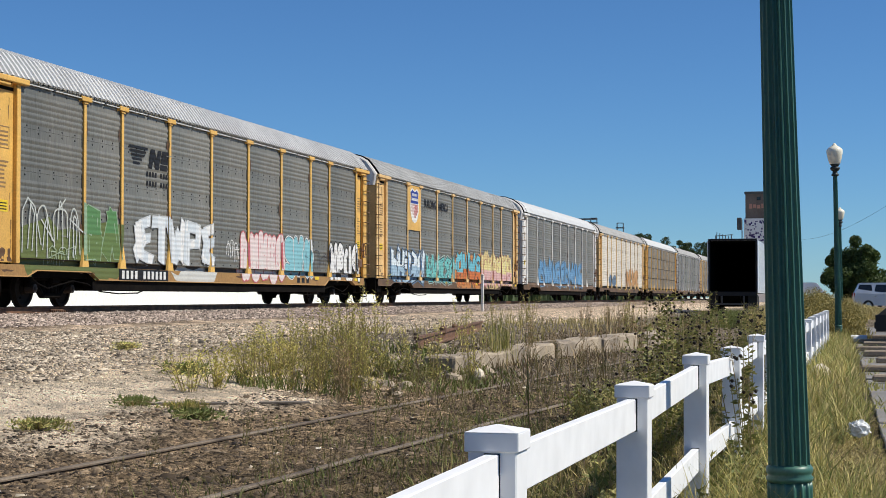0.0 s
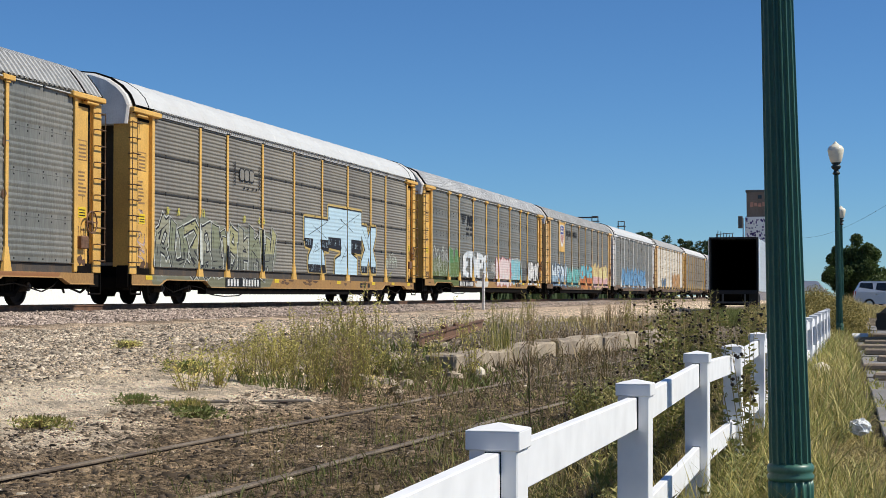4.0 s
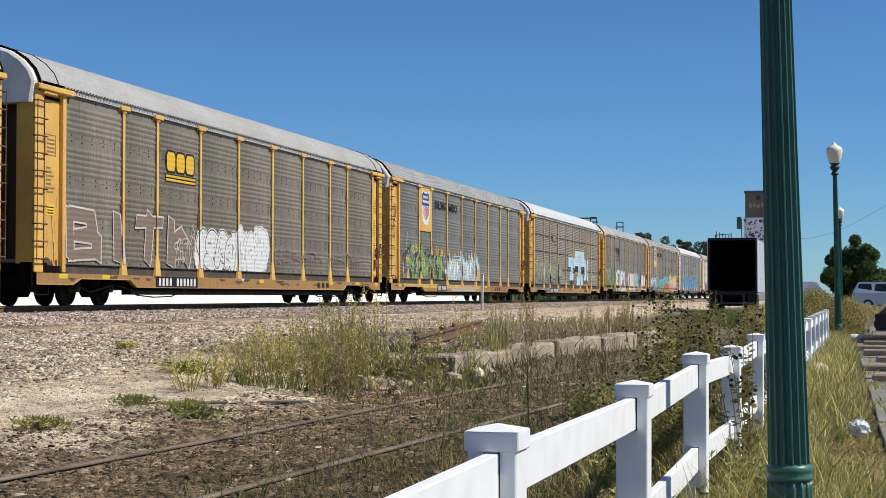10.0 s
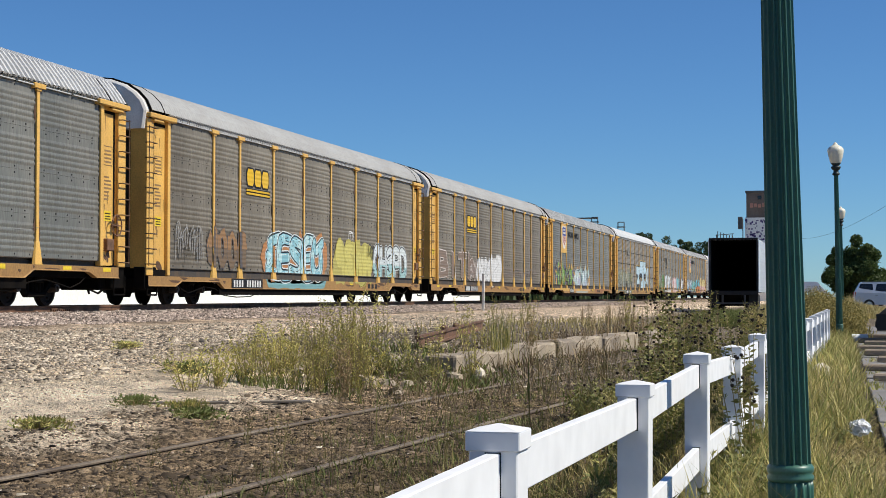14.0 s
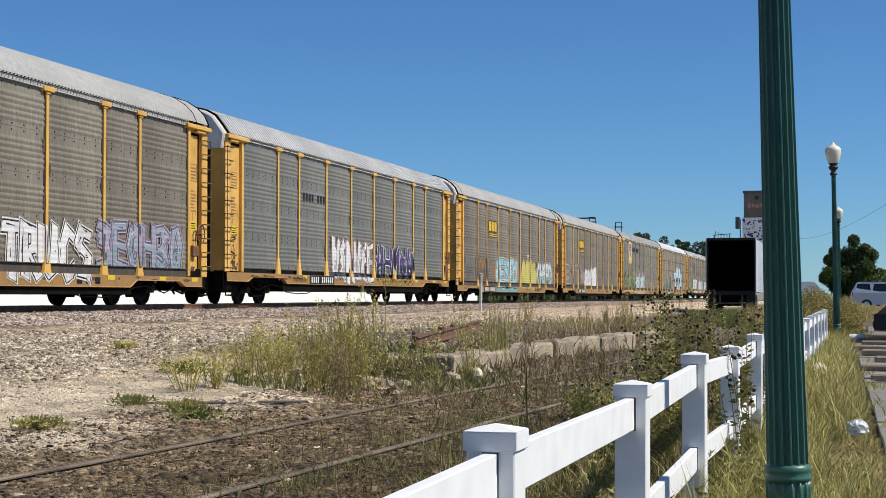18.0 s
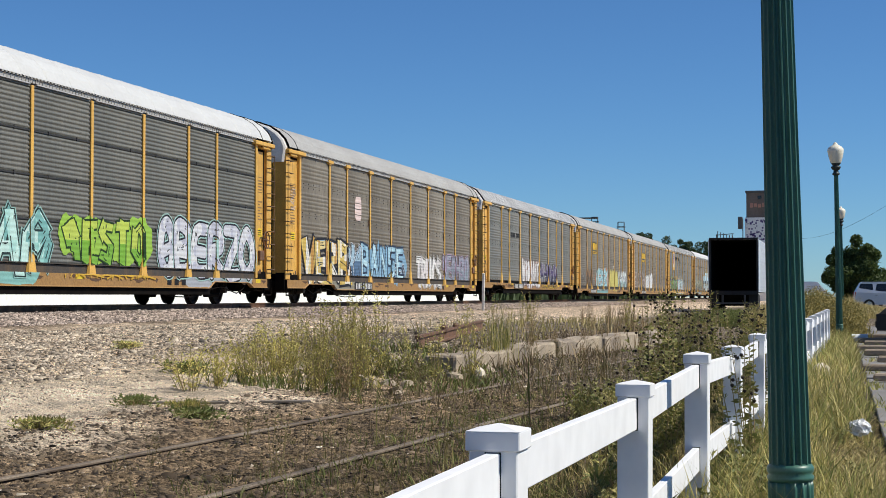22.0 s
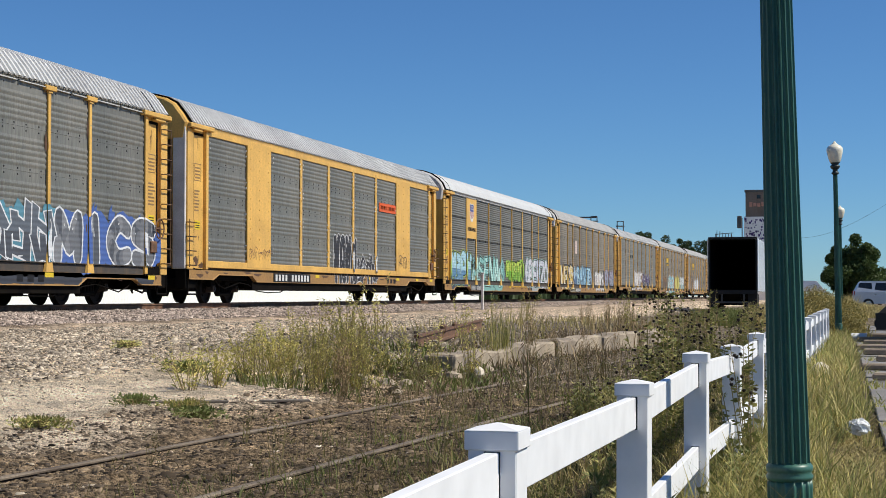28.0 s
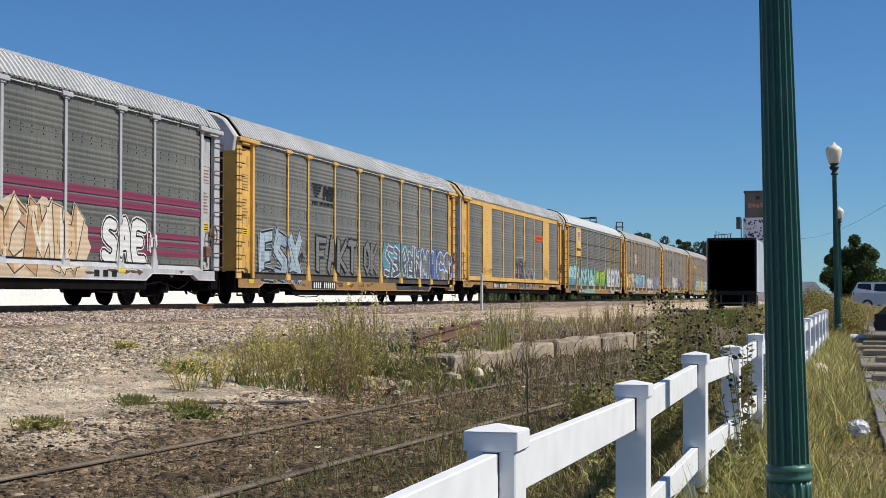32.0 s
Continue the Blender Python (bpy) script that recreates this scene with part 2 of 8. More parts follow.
GRASS_DRY = leafy("dry_grass", (0.66, 0.53, 0.24), (0.40, 0.33, 0.12))
GRASS_GREEN = leafy("green_grass", (0.17, 0.22, 0.045), (0.72, 0.60, 0.22))
STALK_OLIVE = leafy("olive_stalk", (0.12, 0.14, 0.04), (0.34, 0.27, 0.11), trans=0.2)
DEAD_STALK = leafy("dead_stalk", (0.17, 0.12, 0.07), (0.36, 0.27, 0.15), trans=0.15)
GRASS_OLIVE = leafy("olive_grass", (0.10, 0.115, 0.035), (0.30, 0.245, 0.10))
WEED_GREEN = leafy("weed_leaf", (0.33, 0.33, 0.065), (0.78, 0.65, 0.24), trans=0.4)
WEED_DARK = leafy("dark_weed_leaf", (0.13, 0.155, 0.045), (0.40, 0.36, 0.12))
WEED_STEM = leafy("dry_weed_stem", (0.34, 0.25, 0.13), (0.24, 0.21, 0.09), trans=0.1)
SEED_DARK = leafy("dark_seed_head", (0.02, 0.015, 0.011), (0.05, 0.034, 0.022), trans=0.0)
BUSH_BROWN = leafy("brown_bush_leaf", (0.16, 0.15, 0.045), (0.46, 0.36, 0.12))
PATCH_GREEN = leafy("deep_green_grass", (0.13, 0.17, 0.045), (0.25, 0.26, 0.085))
TREE_LEAF = leafy("tree_leaf", (0.05, 0.085, 0.024), (0.11, 0.15, 0.045), trans=0.32)
FAR_LEAF = leafy("far_tree_leaf", (0.045, 0.075, 0.03), (0.075, 0.105, 0.045), trans=0.25)

PAINTS = {}


def paint(r, g, b):
    key = (round(r, 3), round(g, 3), round(b, 3))
    if key not in PAINTS:
        PAINTS[key] = m = mat("spray_paint", [0.84 * q for q in key], 0.6, dark=0.9, scale=2.5, fine=24, bump=0.05, other=[c * 0.78 + 0.03 * max(key) for c in key], streak=0.2, streak_color=[c * 0.6 for c in key], spec=0.2)
        N, L = m.node_tree.nodes, m.node_tree.links
        wave = N.new("ShaderNodeTexWave")
        wave.bands_direction, wave.wave_profile = "Z", "SIN"
        wave.inputs["Scale"].default_value = 2 * math.pi / (20 * 0.13)
        L.new(N["Texture Coordinate"].outputs["Object"], wave.inputs["Vector"])
        rib = N.new("ShaderNodeBump")
        rib.inputs["Strength"].default_value, rib.inputs["Distance"].default_value = 0.55, 0.010
        L.new(wave.outputs["Fac"], rib.inputs["Height"])
        L.new(N["Bump"].outputs[0], rib.inputs["Normal"])
        L.new(rib.outputs[0], N["Principled BSDF"].inputs["Normal"])
    return PAINTS[key]


# ---- building blocks ----
class Shape:
    """Collects corners and faces of one mesh."""

    def __init__(self):
        self.v, self.f = [], []

    def poly(self, pts):
        n = len(self.v)
        self.v += [tuple(p) for p in pts]
        self.f.append(tuple(range(n, n + len(pts))))

    def box(self, x0, x1, y0, y1, z0, z1, c=0.0):
        lo, hi = (x0, y0, z0), (x1, y1, z1)
        c = min(c, (x1 - x0) * 0.45, (y1 - y0) * 0.45, (z1 - z0) * 0.45)
        n = len(self.v)
        if c <= 0:
            self.v += [(x, y, z) for x in (x0, x1) for y in (y0, y1) for z in (z0, z1)]
            self.f += [tuple(n + i for i in q) for q in ((0, 1, 3, 2), (4, 6, 7, 5), (0, 4, 5, 1), (2, 3, 7, 6), (0, 2, 6, 4), (1, 5, 7, 3))]
            return
        idx = {}
        for sx in (0, 1):
            for sy in (0, 1):
                for sz in (0, 1):
                    s = (sx, sy, sz)
                    for ax in range(3):
                        p = []
                        for k in range(3):
                            e = hi[k] if s[k] else lo[k]
                            p.append(e if k == ax else e + (-c if s[k] else c))
                        idx[(s, ax)] = len(self.v)
                        self.v.append(tuple(p))
        for ax in range(3):
            o1, o2 = [k for k in range(3) if k != ax]
            for side in (0, 1):
                q = []
                for a, b in ((0, 0), (1, 0), (1, 1), (0, 1)):
                    s = [0, 0, 0]
                    s[ax], s[o1], s[o2] = side, a, b
                    q.append(idx[(tuple(s), ax)])
                self.f.append(tuple(q))
        for ax in range(3):
            o1, o2 = [k for k in range(3) if k != ax]
            for a in (0, 1):
                for b in (0, 1):
                    s0, s1 = [0, 0, 0], [0, 0, 0]
                    s0[ax], s1[ax] = 0, 1
                    s0[o1] = s1[o1] = a
                    s0[o2] = s1[o2] = b
                    s0, s1 = tuple(s0), tuple(s1)
                    self.f.append((idx[(s0, o1)], idx[(s1, o1)], idx[(s1, o2)], idx[(s0, o2)]))
        for sx in (0, 1):
            for sy in (0, 1):
                for sz in (0, 1):
                    s = (sx, sy, sz)
                    self.f.append((idx[(s, 0)], idx[(s, 1)], idx[(s, 2)]))

    def tube(self, p, q, r0, r1=None, n=8, caps=True):
        p, q = Vector(p), Vector(q)
        r1 = r0 if r1 is None else r1
        d = (q - p).normalized()
        a = d.orthogonal().normalized()
        b = d.cross(a)
        k = len(self.v)
        for c, r in ((p, r0), (q, r1)):
            for i in range(n):
                t = 2 * math.pi * i / n
                self.v.append(tuple(c + a * (r * math.cos(t)) + b * (r * math.sin(t))))
        for i in range(n):
            j = (i + 1) % n
            self.f.append((k + i, k + j, k + n + j, k + n + i))
        if caps:
            self.f.append(tuple(k + n - 1 - i for i in range(n)))
            self.f.append(tuple(k + n + i for i in range(n)))

    def lathe(self, rings, n=16, at=(0, 0), flute=0.0, flutes=0):
        """Rings of (radius, z) round a vertical axis; flutes cut grooves."""
        k = len(self.v)
        for r, z in rings:
            for i in range(n):
                t = 2 * math.pi * i / n
                u = (flutes * i / n) % 1.0
                rr = r * (1 - flute * math.sin(math.pi * (u - 0.2) / 0.8) ** 0.6) if flutes and u > 0.2 else r
                self.v.append((at[0] + rr * math.cos(t), at[1] + rr * math.sin(t), z))
        for j in range(len(rings) - 1):
            for i in range(n):
                m = (i + 1) % n
                self.f.append((k + j * n + i, k + j * n + m, k + (j + 1) * n + m, k + (j + 1) * n + i))
        self.f.append(tuple(k + n - 1 - i for i in range(n)))
        self.f.append(tuple(k + (len(rings) - 1) * n + i for i in range(n)))

    def sweep(self, profile, path):
        """Closed profile of (side, up) along a list of points with constant up."""
        k, n = len(self.v), len(profile)
        for i, p in enumerate(path):
            a, b = Vector(path[max(i - 1, 0)]), Vector(path[min(i + 1, len(path) - 1)])
            d = (b - a).normalized()
            side = Vector((d.y, -d.x, 0)).normalized()
            for s, u in profile:
                self.v.append(tuple(Vector(p) + side * s + Vector((0, 0, u))))
        for i in range(len(path) - 1):
            for j in range(n):
                m = (j + 1) % n
                self.f.append((k + i * n + j, k + i * n + m, k + (i + 1) * n + m, k + (i + 1) * n + j))
        self.f.append(tuple(k + n - 1 - j for j in range(n)))
        self.f.append(tuple(k + (len(path) - 1) * n + j for j in range(n)))

    def mesh(self, name, material, smooth=False):
        me = bpy.data.meshes.new(name)
        me.from_pydata(self.v, [], self.f)
        me.materials.append(material)
        if smooth:
            me.shade_smooth()
        me.update()
        return me


def part(name, shape, material, parent, label="", smooth=False):
    me = shape if isinstance(shape, bpy.types.Mesh) else shape.mesh(name, material, smooth)
    ob = new(name, me)
    ob.parent = parent
    return tagged(ob, label)


def thing(name, label, category, group="", kind="", m=None, shape=None, material=None, smooth=False):
    ob = new(name, shape.mesh(name, material, smooth) if shape else None)
    if m is not None:
        ob.matrix_basis = m
    return tagged(ob, label, category, group, kind)


def arrays(name, verts, faces, material):
    """One mesh from numpy arrays; faces all of one size."""
    me = bpy.data.meshes.new(name)
    n, k = faces.shape
    me.vertices.add(len(verts))
    me.vertices.foreach_set("co", np.asarray(verts, np.float32).ravel())
    me.loops.add(n * k)
    me.loops.foreach_set("vertex_index", faces.astype(np.int32).ravel())
    me.polygons.add(n)
    me.polygons.foreach_set("loop_start", np.arange(0, n * k, k, dtype=np.int32))
    me.materials.append(material)
    me.update(calc_edges=True)
    return me


# ---- ground ----
RNG = np.random.default_rng(7)
RAIL_TOP = 1.06                     # top of the main line's rails
TRACK_X = -18.7                     # middle of the main line
SIDING_X, SIDING_K = -4.755, 0.0684   # the siding's middle at y = 0, and how it draws near the fence
PROFILE_D = (-400, -12, 0.2, 0.9, 1.6, 3.0, 4.9, 5.6, 7.4, 10.0, 13.4, 15.5, 17.0, 17.4, 20.2, 21.5, 26.0, 60.0, 4000)
PROFILE_Z = (0.0, 0.0, 0.0, 0.02, 0.06, 0.14, 0.155, 0.25, 0.37, 0.48, 0.63, 0.74, 0.86, 0.90, 0.90, 0.7, 0.5, 0.4, 0.4)


def waves(x, y):
    return (np.sin(x * 1.9 + 0.7 * y) * np.sin(y * 1.3 - 0.4 * x) * 0.5 + np.sin(x * 4.3 - y * 2.9) * np.sin(y * 3.7 + x) * 0.3
            + np.sin(x * 9.1 + y * 6.3) * np.sin(y * 8.3 - x * 5.1) * 0.2)


LATTICE = np.random.default_rng(3).uniform(-1, 1, (256, 256))


def lumps(x, y, size):
    """Smooth random relief with lumps of that size, -1 to 1."""
    u, v = x / size, y / size
    i, j = np.floor(u).astype(int), np.floor(v).astype(int)
    f, g = u - i, v - j
    f, g = f * f * (3 - 2 * f), g * g * (3 - 2 * g)
    a, b = LATTICE[i % 256, j % 256], LATTICE[(i + 1) % 256, j % 256]
    c, d = LATTICE[i % 256, (j + 1) % 256], LATTICE[(i + 1) % 256, (j + 1) % 256]
    return (a * (1 - f) + b * f) * (1 - g) + (c * (1 - f) + d * f) * g


def ground_z(x, y):
    x, y = np.asarray(x, float), np.asarray(y, float)
    z = np.interp(-x, PROFILE_D, PROFILE_Z)
    s = np.clip((y - 45) / 50, 0, 1)
    z = z + 0.42 * s * s * (3 - 2 * s) * np.clip((x + 4) / 3, 0, 1)
    rough = np.interp(-x, (-1.2, 0.0, 1.5, 6.0, 9.0, 15.0, 16.8, 18), (0.0, 0.03, 0.05, 0.055, 0.045, 0.03, 0.02, 0.0))
    line = SIDING_X + SIDING_K * np.minimum(y, 26)
    rough = rough * np.clip(np.abs(np.abs(x - line) - 0.75) * 2.2 - 0.15, 0.06, 1)
    edge = -5.08 + 0.0893 * (y - 19.9)
    foot = 0.16 * np.clip((edge + 0.75 - x) / 0.6, 0, 1) * np.clip((y - 17) / 3, 0, 1) * np.clip((x + 11.5) / 4.5, 0, 1) * np.clip((52 - y) / 14, 0, 1)
    bank = 0.13 * np.clip((edge - 0.05 - x) / 0.25, 0, 1) * np.clip((x + 11.5) / 4.5, 0, 1) * np.clip((y - 18.5) / 2, 0, 1) * np.clip((52 - y) / 14, 0, 1)
    churn = np.interp(-x, (1.0, 1.8, 5.6, 6.4, 9.0, 15.0, 15.6), (0.3, 1.0, 1.0, 0.35, 0.7, 0.5, 0.2)) * np.clip((60 - y) / 30, 0, 1)
    churn = churn * np.clip(np.abs(np.abs(x - line) - 0.75) * 3 - 0.1, 0.0, 1)
    z = z + churn * (0.030 * lumps(x, y, 0.42) + 0.022 * np.abs(lumps(x, y, 0.19)) + 0.016 * lumps(x, y, 0.09))
    return z + rough * waves(x, y) * np.clip((160 - y) / 60, 0, 1) + bank + foot


def gz(x, y):
    return float(ground_z(x, y))


def lines(*spans):
    out = []
    for a, b, n in spans:
        out += list(np.linspace(a, b, n, endpoint=False))
    return np.array(out)


gx = np.concatenate([lines((-4000, -200, 8), (-200, -30, 14), (-30, -18.5, 20), (-18.5, -8.2, 90), (-8.2, -1.4, 180), (-1.4, 2.0, 30), (2, 12, 14), (12, 200, 14)), [200, 700, 4000]])
gy = np.concatenate([lines((-1500, -30, 8), (-30, 1, 16), (1, 5, 20), (5, 21, 380), (21, 36, 190), (36, 60, 110), (60, 160, 60), (160, 600, 30)), [600, 1000, 2000, 4800]])
GX, GY = np.meshgrid(gx, gy)
GZ = ground_z(GX, GY)
nx, ny = len(gx), len(gy)
ii = np.arange(nx * ny).reshape(ny, nx)
quads = np.stack([ii[:-1, :-1], ii[:-1, 1:], ii[1:, 1:], ii[1:, :-1]], -1).reshape(-1, 4)


def ground_material():
    m = bpy.data.materials.new("ground")
    m.use_nodes = True
    N, L = m.node_tree.nodes, m.node_tree.links
    bsdf = N["Principled BSDF"]
    bsdf.inputs["Roughness"].default_value = 0.95
    bsdf.inputs["Specular IOR Level"].default_value = 0.15
    pos = N.new("ShaderNodeNewGeometry").outputs["Position"]
    sep = N.new("ShaderNodeSeparateXYZ")
    L.new(pos, sep.inputs[0])
    edge = N.new("ShaderNodeTexNoise")
    edge.inputs["Scale"].default_value, edge.inputs["Detail"].default_value = 0.8, 7
    L.new(pos, edge.inputs["Vector"])

    def math_(op, a, b=None):
        n = N.new("ShaderNodeMath")
        n.operation = op
        for i, q in enumerate((a, b)):
            if q is None:
                continue
            if isinstance(q, (int, float)):
                n.inputs[i].default_value = q
            else:
                L.new(q, n.inputs[i])
        return n.outputs[0]

    d = math_("ADD", math_("MULTIPLY", sep.outputs["X"], -1.0), math_("MULTIPLY", math_("SUBTRACT", edge.outputs["Fac"], 0.5), 2.2))
    u = math_("DIVIDE", math_("ADD", d, 4.0), 26.0)
    ramp = N.new("ShaderNodeValToRGB")
    stops = [(-4, (0.153, 0.124, 0.052)), (0.6, (0.153, 0.119, 0.052)), (1.6, (0.116, 0.085, 0.043)), (3.2, (0.190, 0.139, 0.080)), (5.0, (0.375, 0.268, 0.163)),
             (5.8, (0.880, 0.715, 0.527)), (7.4, (0.900, 0.742, 0.545)), (8.2, (0.800, 0.632, 0.441)), (12.6, (0.600, 0.465, 0.334)), (13.3, (0.592, 0.455, 0.329)),
             (14.4, (0.592, 0.455, 0.329)), (14.9, (0.275, 0.208, 0.150)), (20.5, (0.428, 0.327, 0.231)), (22, (0.561, 0.535, 0.414))]
    cr = ramp.color_ramp
    for i, (dd, c) in enumerate(stops):
        p = (dd + 4) / 26
        e = cr.elements[i] if i < 2 else cr.elements.new(p)
        e.position, e.color = p, (*c, 1)
    L.new(u, ramp.inputs[0])
    # weedy soil takes over from the pale stone further along
    far = N.new("ShaderNodeMapRange")
    far.interpolation_type = "SMOOTHSTEP"
    far.inputs["From Min"].default_value, far.inputs["From Max"].default_value = 16.5, 21.0
    L.new(math_("ADD", sep.outputs["Y"], math_("MULTIPLY", math_("SUBTRACT", edge.outputs["Fac"], 0.5), 9.0)), far.inputs["Value"])
    near_d = N.new("ShaderNodeMapRange")
    near_d.interpolation_type = "SMOOTHSTEP"
    near_d.inputs["From Min"].default_value, near_d.inputs["From Max"].default_value = 9.5, 7.6
    L.new(d, near_d.inputs["Value"])
    soil = N.new("ShaderNodeMix")
    soil.data_type = "RGBA"
    soil.inputs["B"].default_value = (0.205, 0.165, 0.115, 1)
    L.new(math_("MULTIPLY", far.outputs[0], near_d.outputs[0]), soil.inputs["Factor"])
    L.new(ramp.outputs["Color"], soil.inputs["A"])
    # stones and blotches
    vor = N.new("ShaderNodeTexVoronoi")
    vor.inputs["Scale"].default_value = 34
    L.new(pos, vor.inputs["Vector"])
    speck = N.new("ShaderNodeMapRange")
    speck.inputs["To Min"].default_value, speck.inputs["To Max"].default_value = 0.08, 1.9
    vs = N.new("ShaderNodeSeparateColor")
    L.new(vor.outputs["Color"], vs.inputs[0])
    L.new(vs.outputs[0], speck.inputs["Value"])
    fine = N.new("ShaderNodeTexNoise")
    fine.inputs["Scale"].default_value, fine.inputs["Detail"].default_value = 8.0, 9
    L.new(pos, fine.inputs["Vector"])
    blot = N.new("ShaderNodeMapRange")
    blot.inputs["From Min"].default_value, blot.inputs["From Max"].default_value = 0.32, 0.68
    blot.inputs["To Min"].default_value, blot.inputs["To Max"].default_value = 0.38, 1.55
    L.new(fine.outputs["Fac"], blot.inputs["Value"])
    grit = N.new("ShaderNodeTexNoise")
    grit.inputs["Scale"].default_value, grit.inputs["Detail"].default_value, grit.inputs["Roughness"].default_value = 26.0, 10, 0.75
    L.new(pos, grit.inputs["Vector"])
    gr = N.new("ShaderNodeMapRange")
    gr.inputs["From Min"].default_value, gr.inputs["From Max"].default_value = 0.40, 0.60
    gr.inputs["To Min"].default_value, gr.inputs["To Max"].default_value = 0.16, 1.7
    L.new(grit.outputs["Fac"], gr.inputs["Value"])
    stony = N.new("ShaderNodeMapRange")
    stony.interpolation_type = "SMOOTHSTEP"
    stony.inputs["From Min"].default_value, stony.inputs["From Max"].default_value = 7.2, 9.0
    stony.inputs["To Max"].default_value = 0.75
    L.new(d, stony.inputs["Value"])
    sp = N.new("ShaderNodeMix")
    sp.data_type = "FLOAT"
    L.new(stony.outputs[0], sp.inputs["Factor"])
    L.new(gr.outputs[0], sp.inputs["A"])
    L.new(speck.outputs[0], sp.inputs["B"])
    # trodden dust lies calm over the pale flat and along the foot of the ballast
    calm = None
    for lo, hi, most in (((5.3, 6.1), (9.6, 7.2), 0.72), ((13.2, 13.8), (15.2, 14.6), 0.6)):
        two = []
        for a, b in (lo, hi):
            edge_ = N.new("ShaderNodeMapRange")
            edge_.interpolation_type = "SMOOTHSTEP"
            edge_.inputs["From Min"].default_value, edge_.inputs["From Max"].default_value = a, b
            L.new(d, edge_.inputs["Value"])
            two.append(edge_.outputs[0])
        band = math_("MULTIPLY", math_("MULTIPLY", two[0], two[1]), most)
        calm = band if calm is None else math_("ADD", calm, band)
    v1 = N.new("ShaderNodeMix")
    v1.data_type, v1.blend_type = "RGBA", "MULTIPLY"
    v1.inputs["Factor"].default_value = 1
    L.new(soil.outputs["Result"], v1.inputs["A"])
    tone = N.new("ShaderNodeMapRange")
    tone.inputs["From Min"].default_value, tone.inputs["From Max"].default_value = 0.36, 0.62
    tone.inputs["To Min"].default_value, tone.inputs["To Max"].default_value = 0.70, 1.28
    patch = N.new("ShaderNodeTexNoise")
    patch.inputs["Scale"].default_value, patch.inputs["Detail"].default_value = 1.9, 5
    L.new(pos, patch.inputs["Vector"])
    L.new(patch.outputs["Fac"], tone.inputs["Value"])
    quiet = N.new("ShaderNodeMix")
    quiet.data_type = "FLOAT"
    quiet.inputs["B"].default_value = 1.0
    L.new(calm, quiet.inputs["Factor"])
    L.new(math_("MULTIPLY", sp.outputs["Result"], blot.outputs[0]), quiet.inputs["A"])
    L.new(math_("MULTIPLY", quiet.outputs["Result"], tone.outputs[0]), v1.inputs["B"])
    L.new(v1.outputs["Result"], bsdf.inputs["Base Color"])
    bmp = N.new("ShaderNodeBump")
    bmp.inputs["Strength"].default_value, bmp.inputs["Distance"].default_value = 1.0, 0.09
    L.new(math_("ADD", grit.outputs["Fac"], fine.outputs["Fac"]), bmp.inputs["Height"])
    L.new(bmp.outputs[0], bsdf.inputs["Normal"])
    return m


GROUND = ground_material()
gm = arrays("ground", np.stack([GX, GY, GZ], -1).reshape(-1, 3), quads, GROUND)
gm.shade_smooth()
tagged(new("ground", gm), "sunlit gravel, bare soil and pale stone beside the tracks", "ground", kind="structure")


def stones(name, label, n, xr, yr, size, color, other, sink=0.25):
    """Loose stones strewn over the ground, as one sheet of stuff."""
    x = RNG.uniform(*xr, n)
    near = np.maximum(yr[0], -x / 0.6)
    y = near + (yr[1] - near) * RNG.uniform(0, 1, n) ** 1.7
    z = ground_z(x, y)
    r = RNG.uniform(size[0], size[1], n) * RNG.choice([0.6, 1, 1, 1.5], n)
    base = np.array([(a, b, c) for c in (-0.5, 0.5) for a, b in ((-1, -0.8), (1, -0.8), (1, 0.8), (-1, 0.8))], float)
    tri = np.array([(4, 5, 6, 7), (0, 1, 5, 4), (1, 2, 6, 5), (2, 3, 7, 6), (3, 0, 4, 7)])
    v = base[None] * RNG.uniform(0.5, 1.1, (n, 8, 1)) + RNG.normal(0, 0.2, (n, 8, 3))
    v = v * np.stack([RNG.uniform(0.6, 1.5, n), RNG.uniform(0.5, 1.1, n), RNG.uniform(0.35, 1.0, n)], -1)[:, None]
    v[:, 4:, :2] *= 0.72
    a = RNG.uniform(0, 6.28, n)
    c, s = np.cos(a)[:, None], np.sin(a)[:, None]
    v = np.stack([v[..., 0] * c - v[..., 1] * s, v[..., 0] * s + v[..., 1] * c, v[..., 2]], -1) * r[:, None, None]
    v += np.stack([x, y, z + r * sink], -1)[:, None]
    f = (tri[None] + 8 * np.arange(n)[:, None, None]).reshape(-1, 4)
    ob = new(name, arrays(name, v.reshape(-1, 3), f, leafy(name, color, other, trans=0.0, rough=0.95)))
    return tagged(ob, label, "gravel", kind="stuff")


stones("ballast_stones", "pinkish grey crushed ballast along the main line", 46000, (-17.6, -15.0), (22, 120), (0.018, 0.036), (0.62, 0.50, 0.42), (0.09, 0.07, 0.06), 0.35)
stones("gravel_stones", "pale grey gravel strewn over the flat", 40000, (-14.0, -8.2), (12, 60), (0.010, 0.022), (0.74, 0.62, 0.48), (0.08, 0.064, 0.05))
stones("flat_chips", "fine pale chips on the bare flat", 5000, (-8.4, -5.5), (9, 30), (0.005, 0.014), (0.78, 0.68, 0.50), (0.25, 0.20, 0.15))
stones("soil_clods", "brown clods and stones on bare soil", 30000, (-6.0, -1.5), (5, 30), (0.004, 0.0095), (0.32, 0.235, 0.152), (0.022, 0.017, 0.012), 0.1)
stones("earth_lumps", "dark ragged lumps of earth by the siding", 3600, (-5.9, -1.8), (5.5, 30), (0.014, 0.036), (0.27, 0.20, 0.13), (0.09, 0.067, 0.047), -0.1)
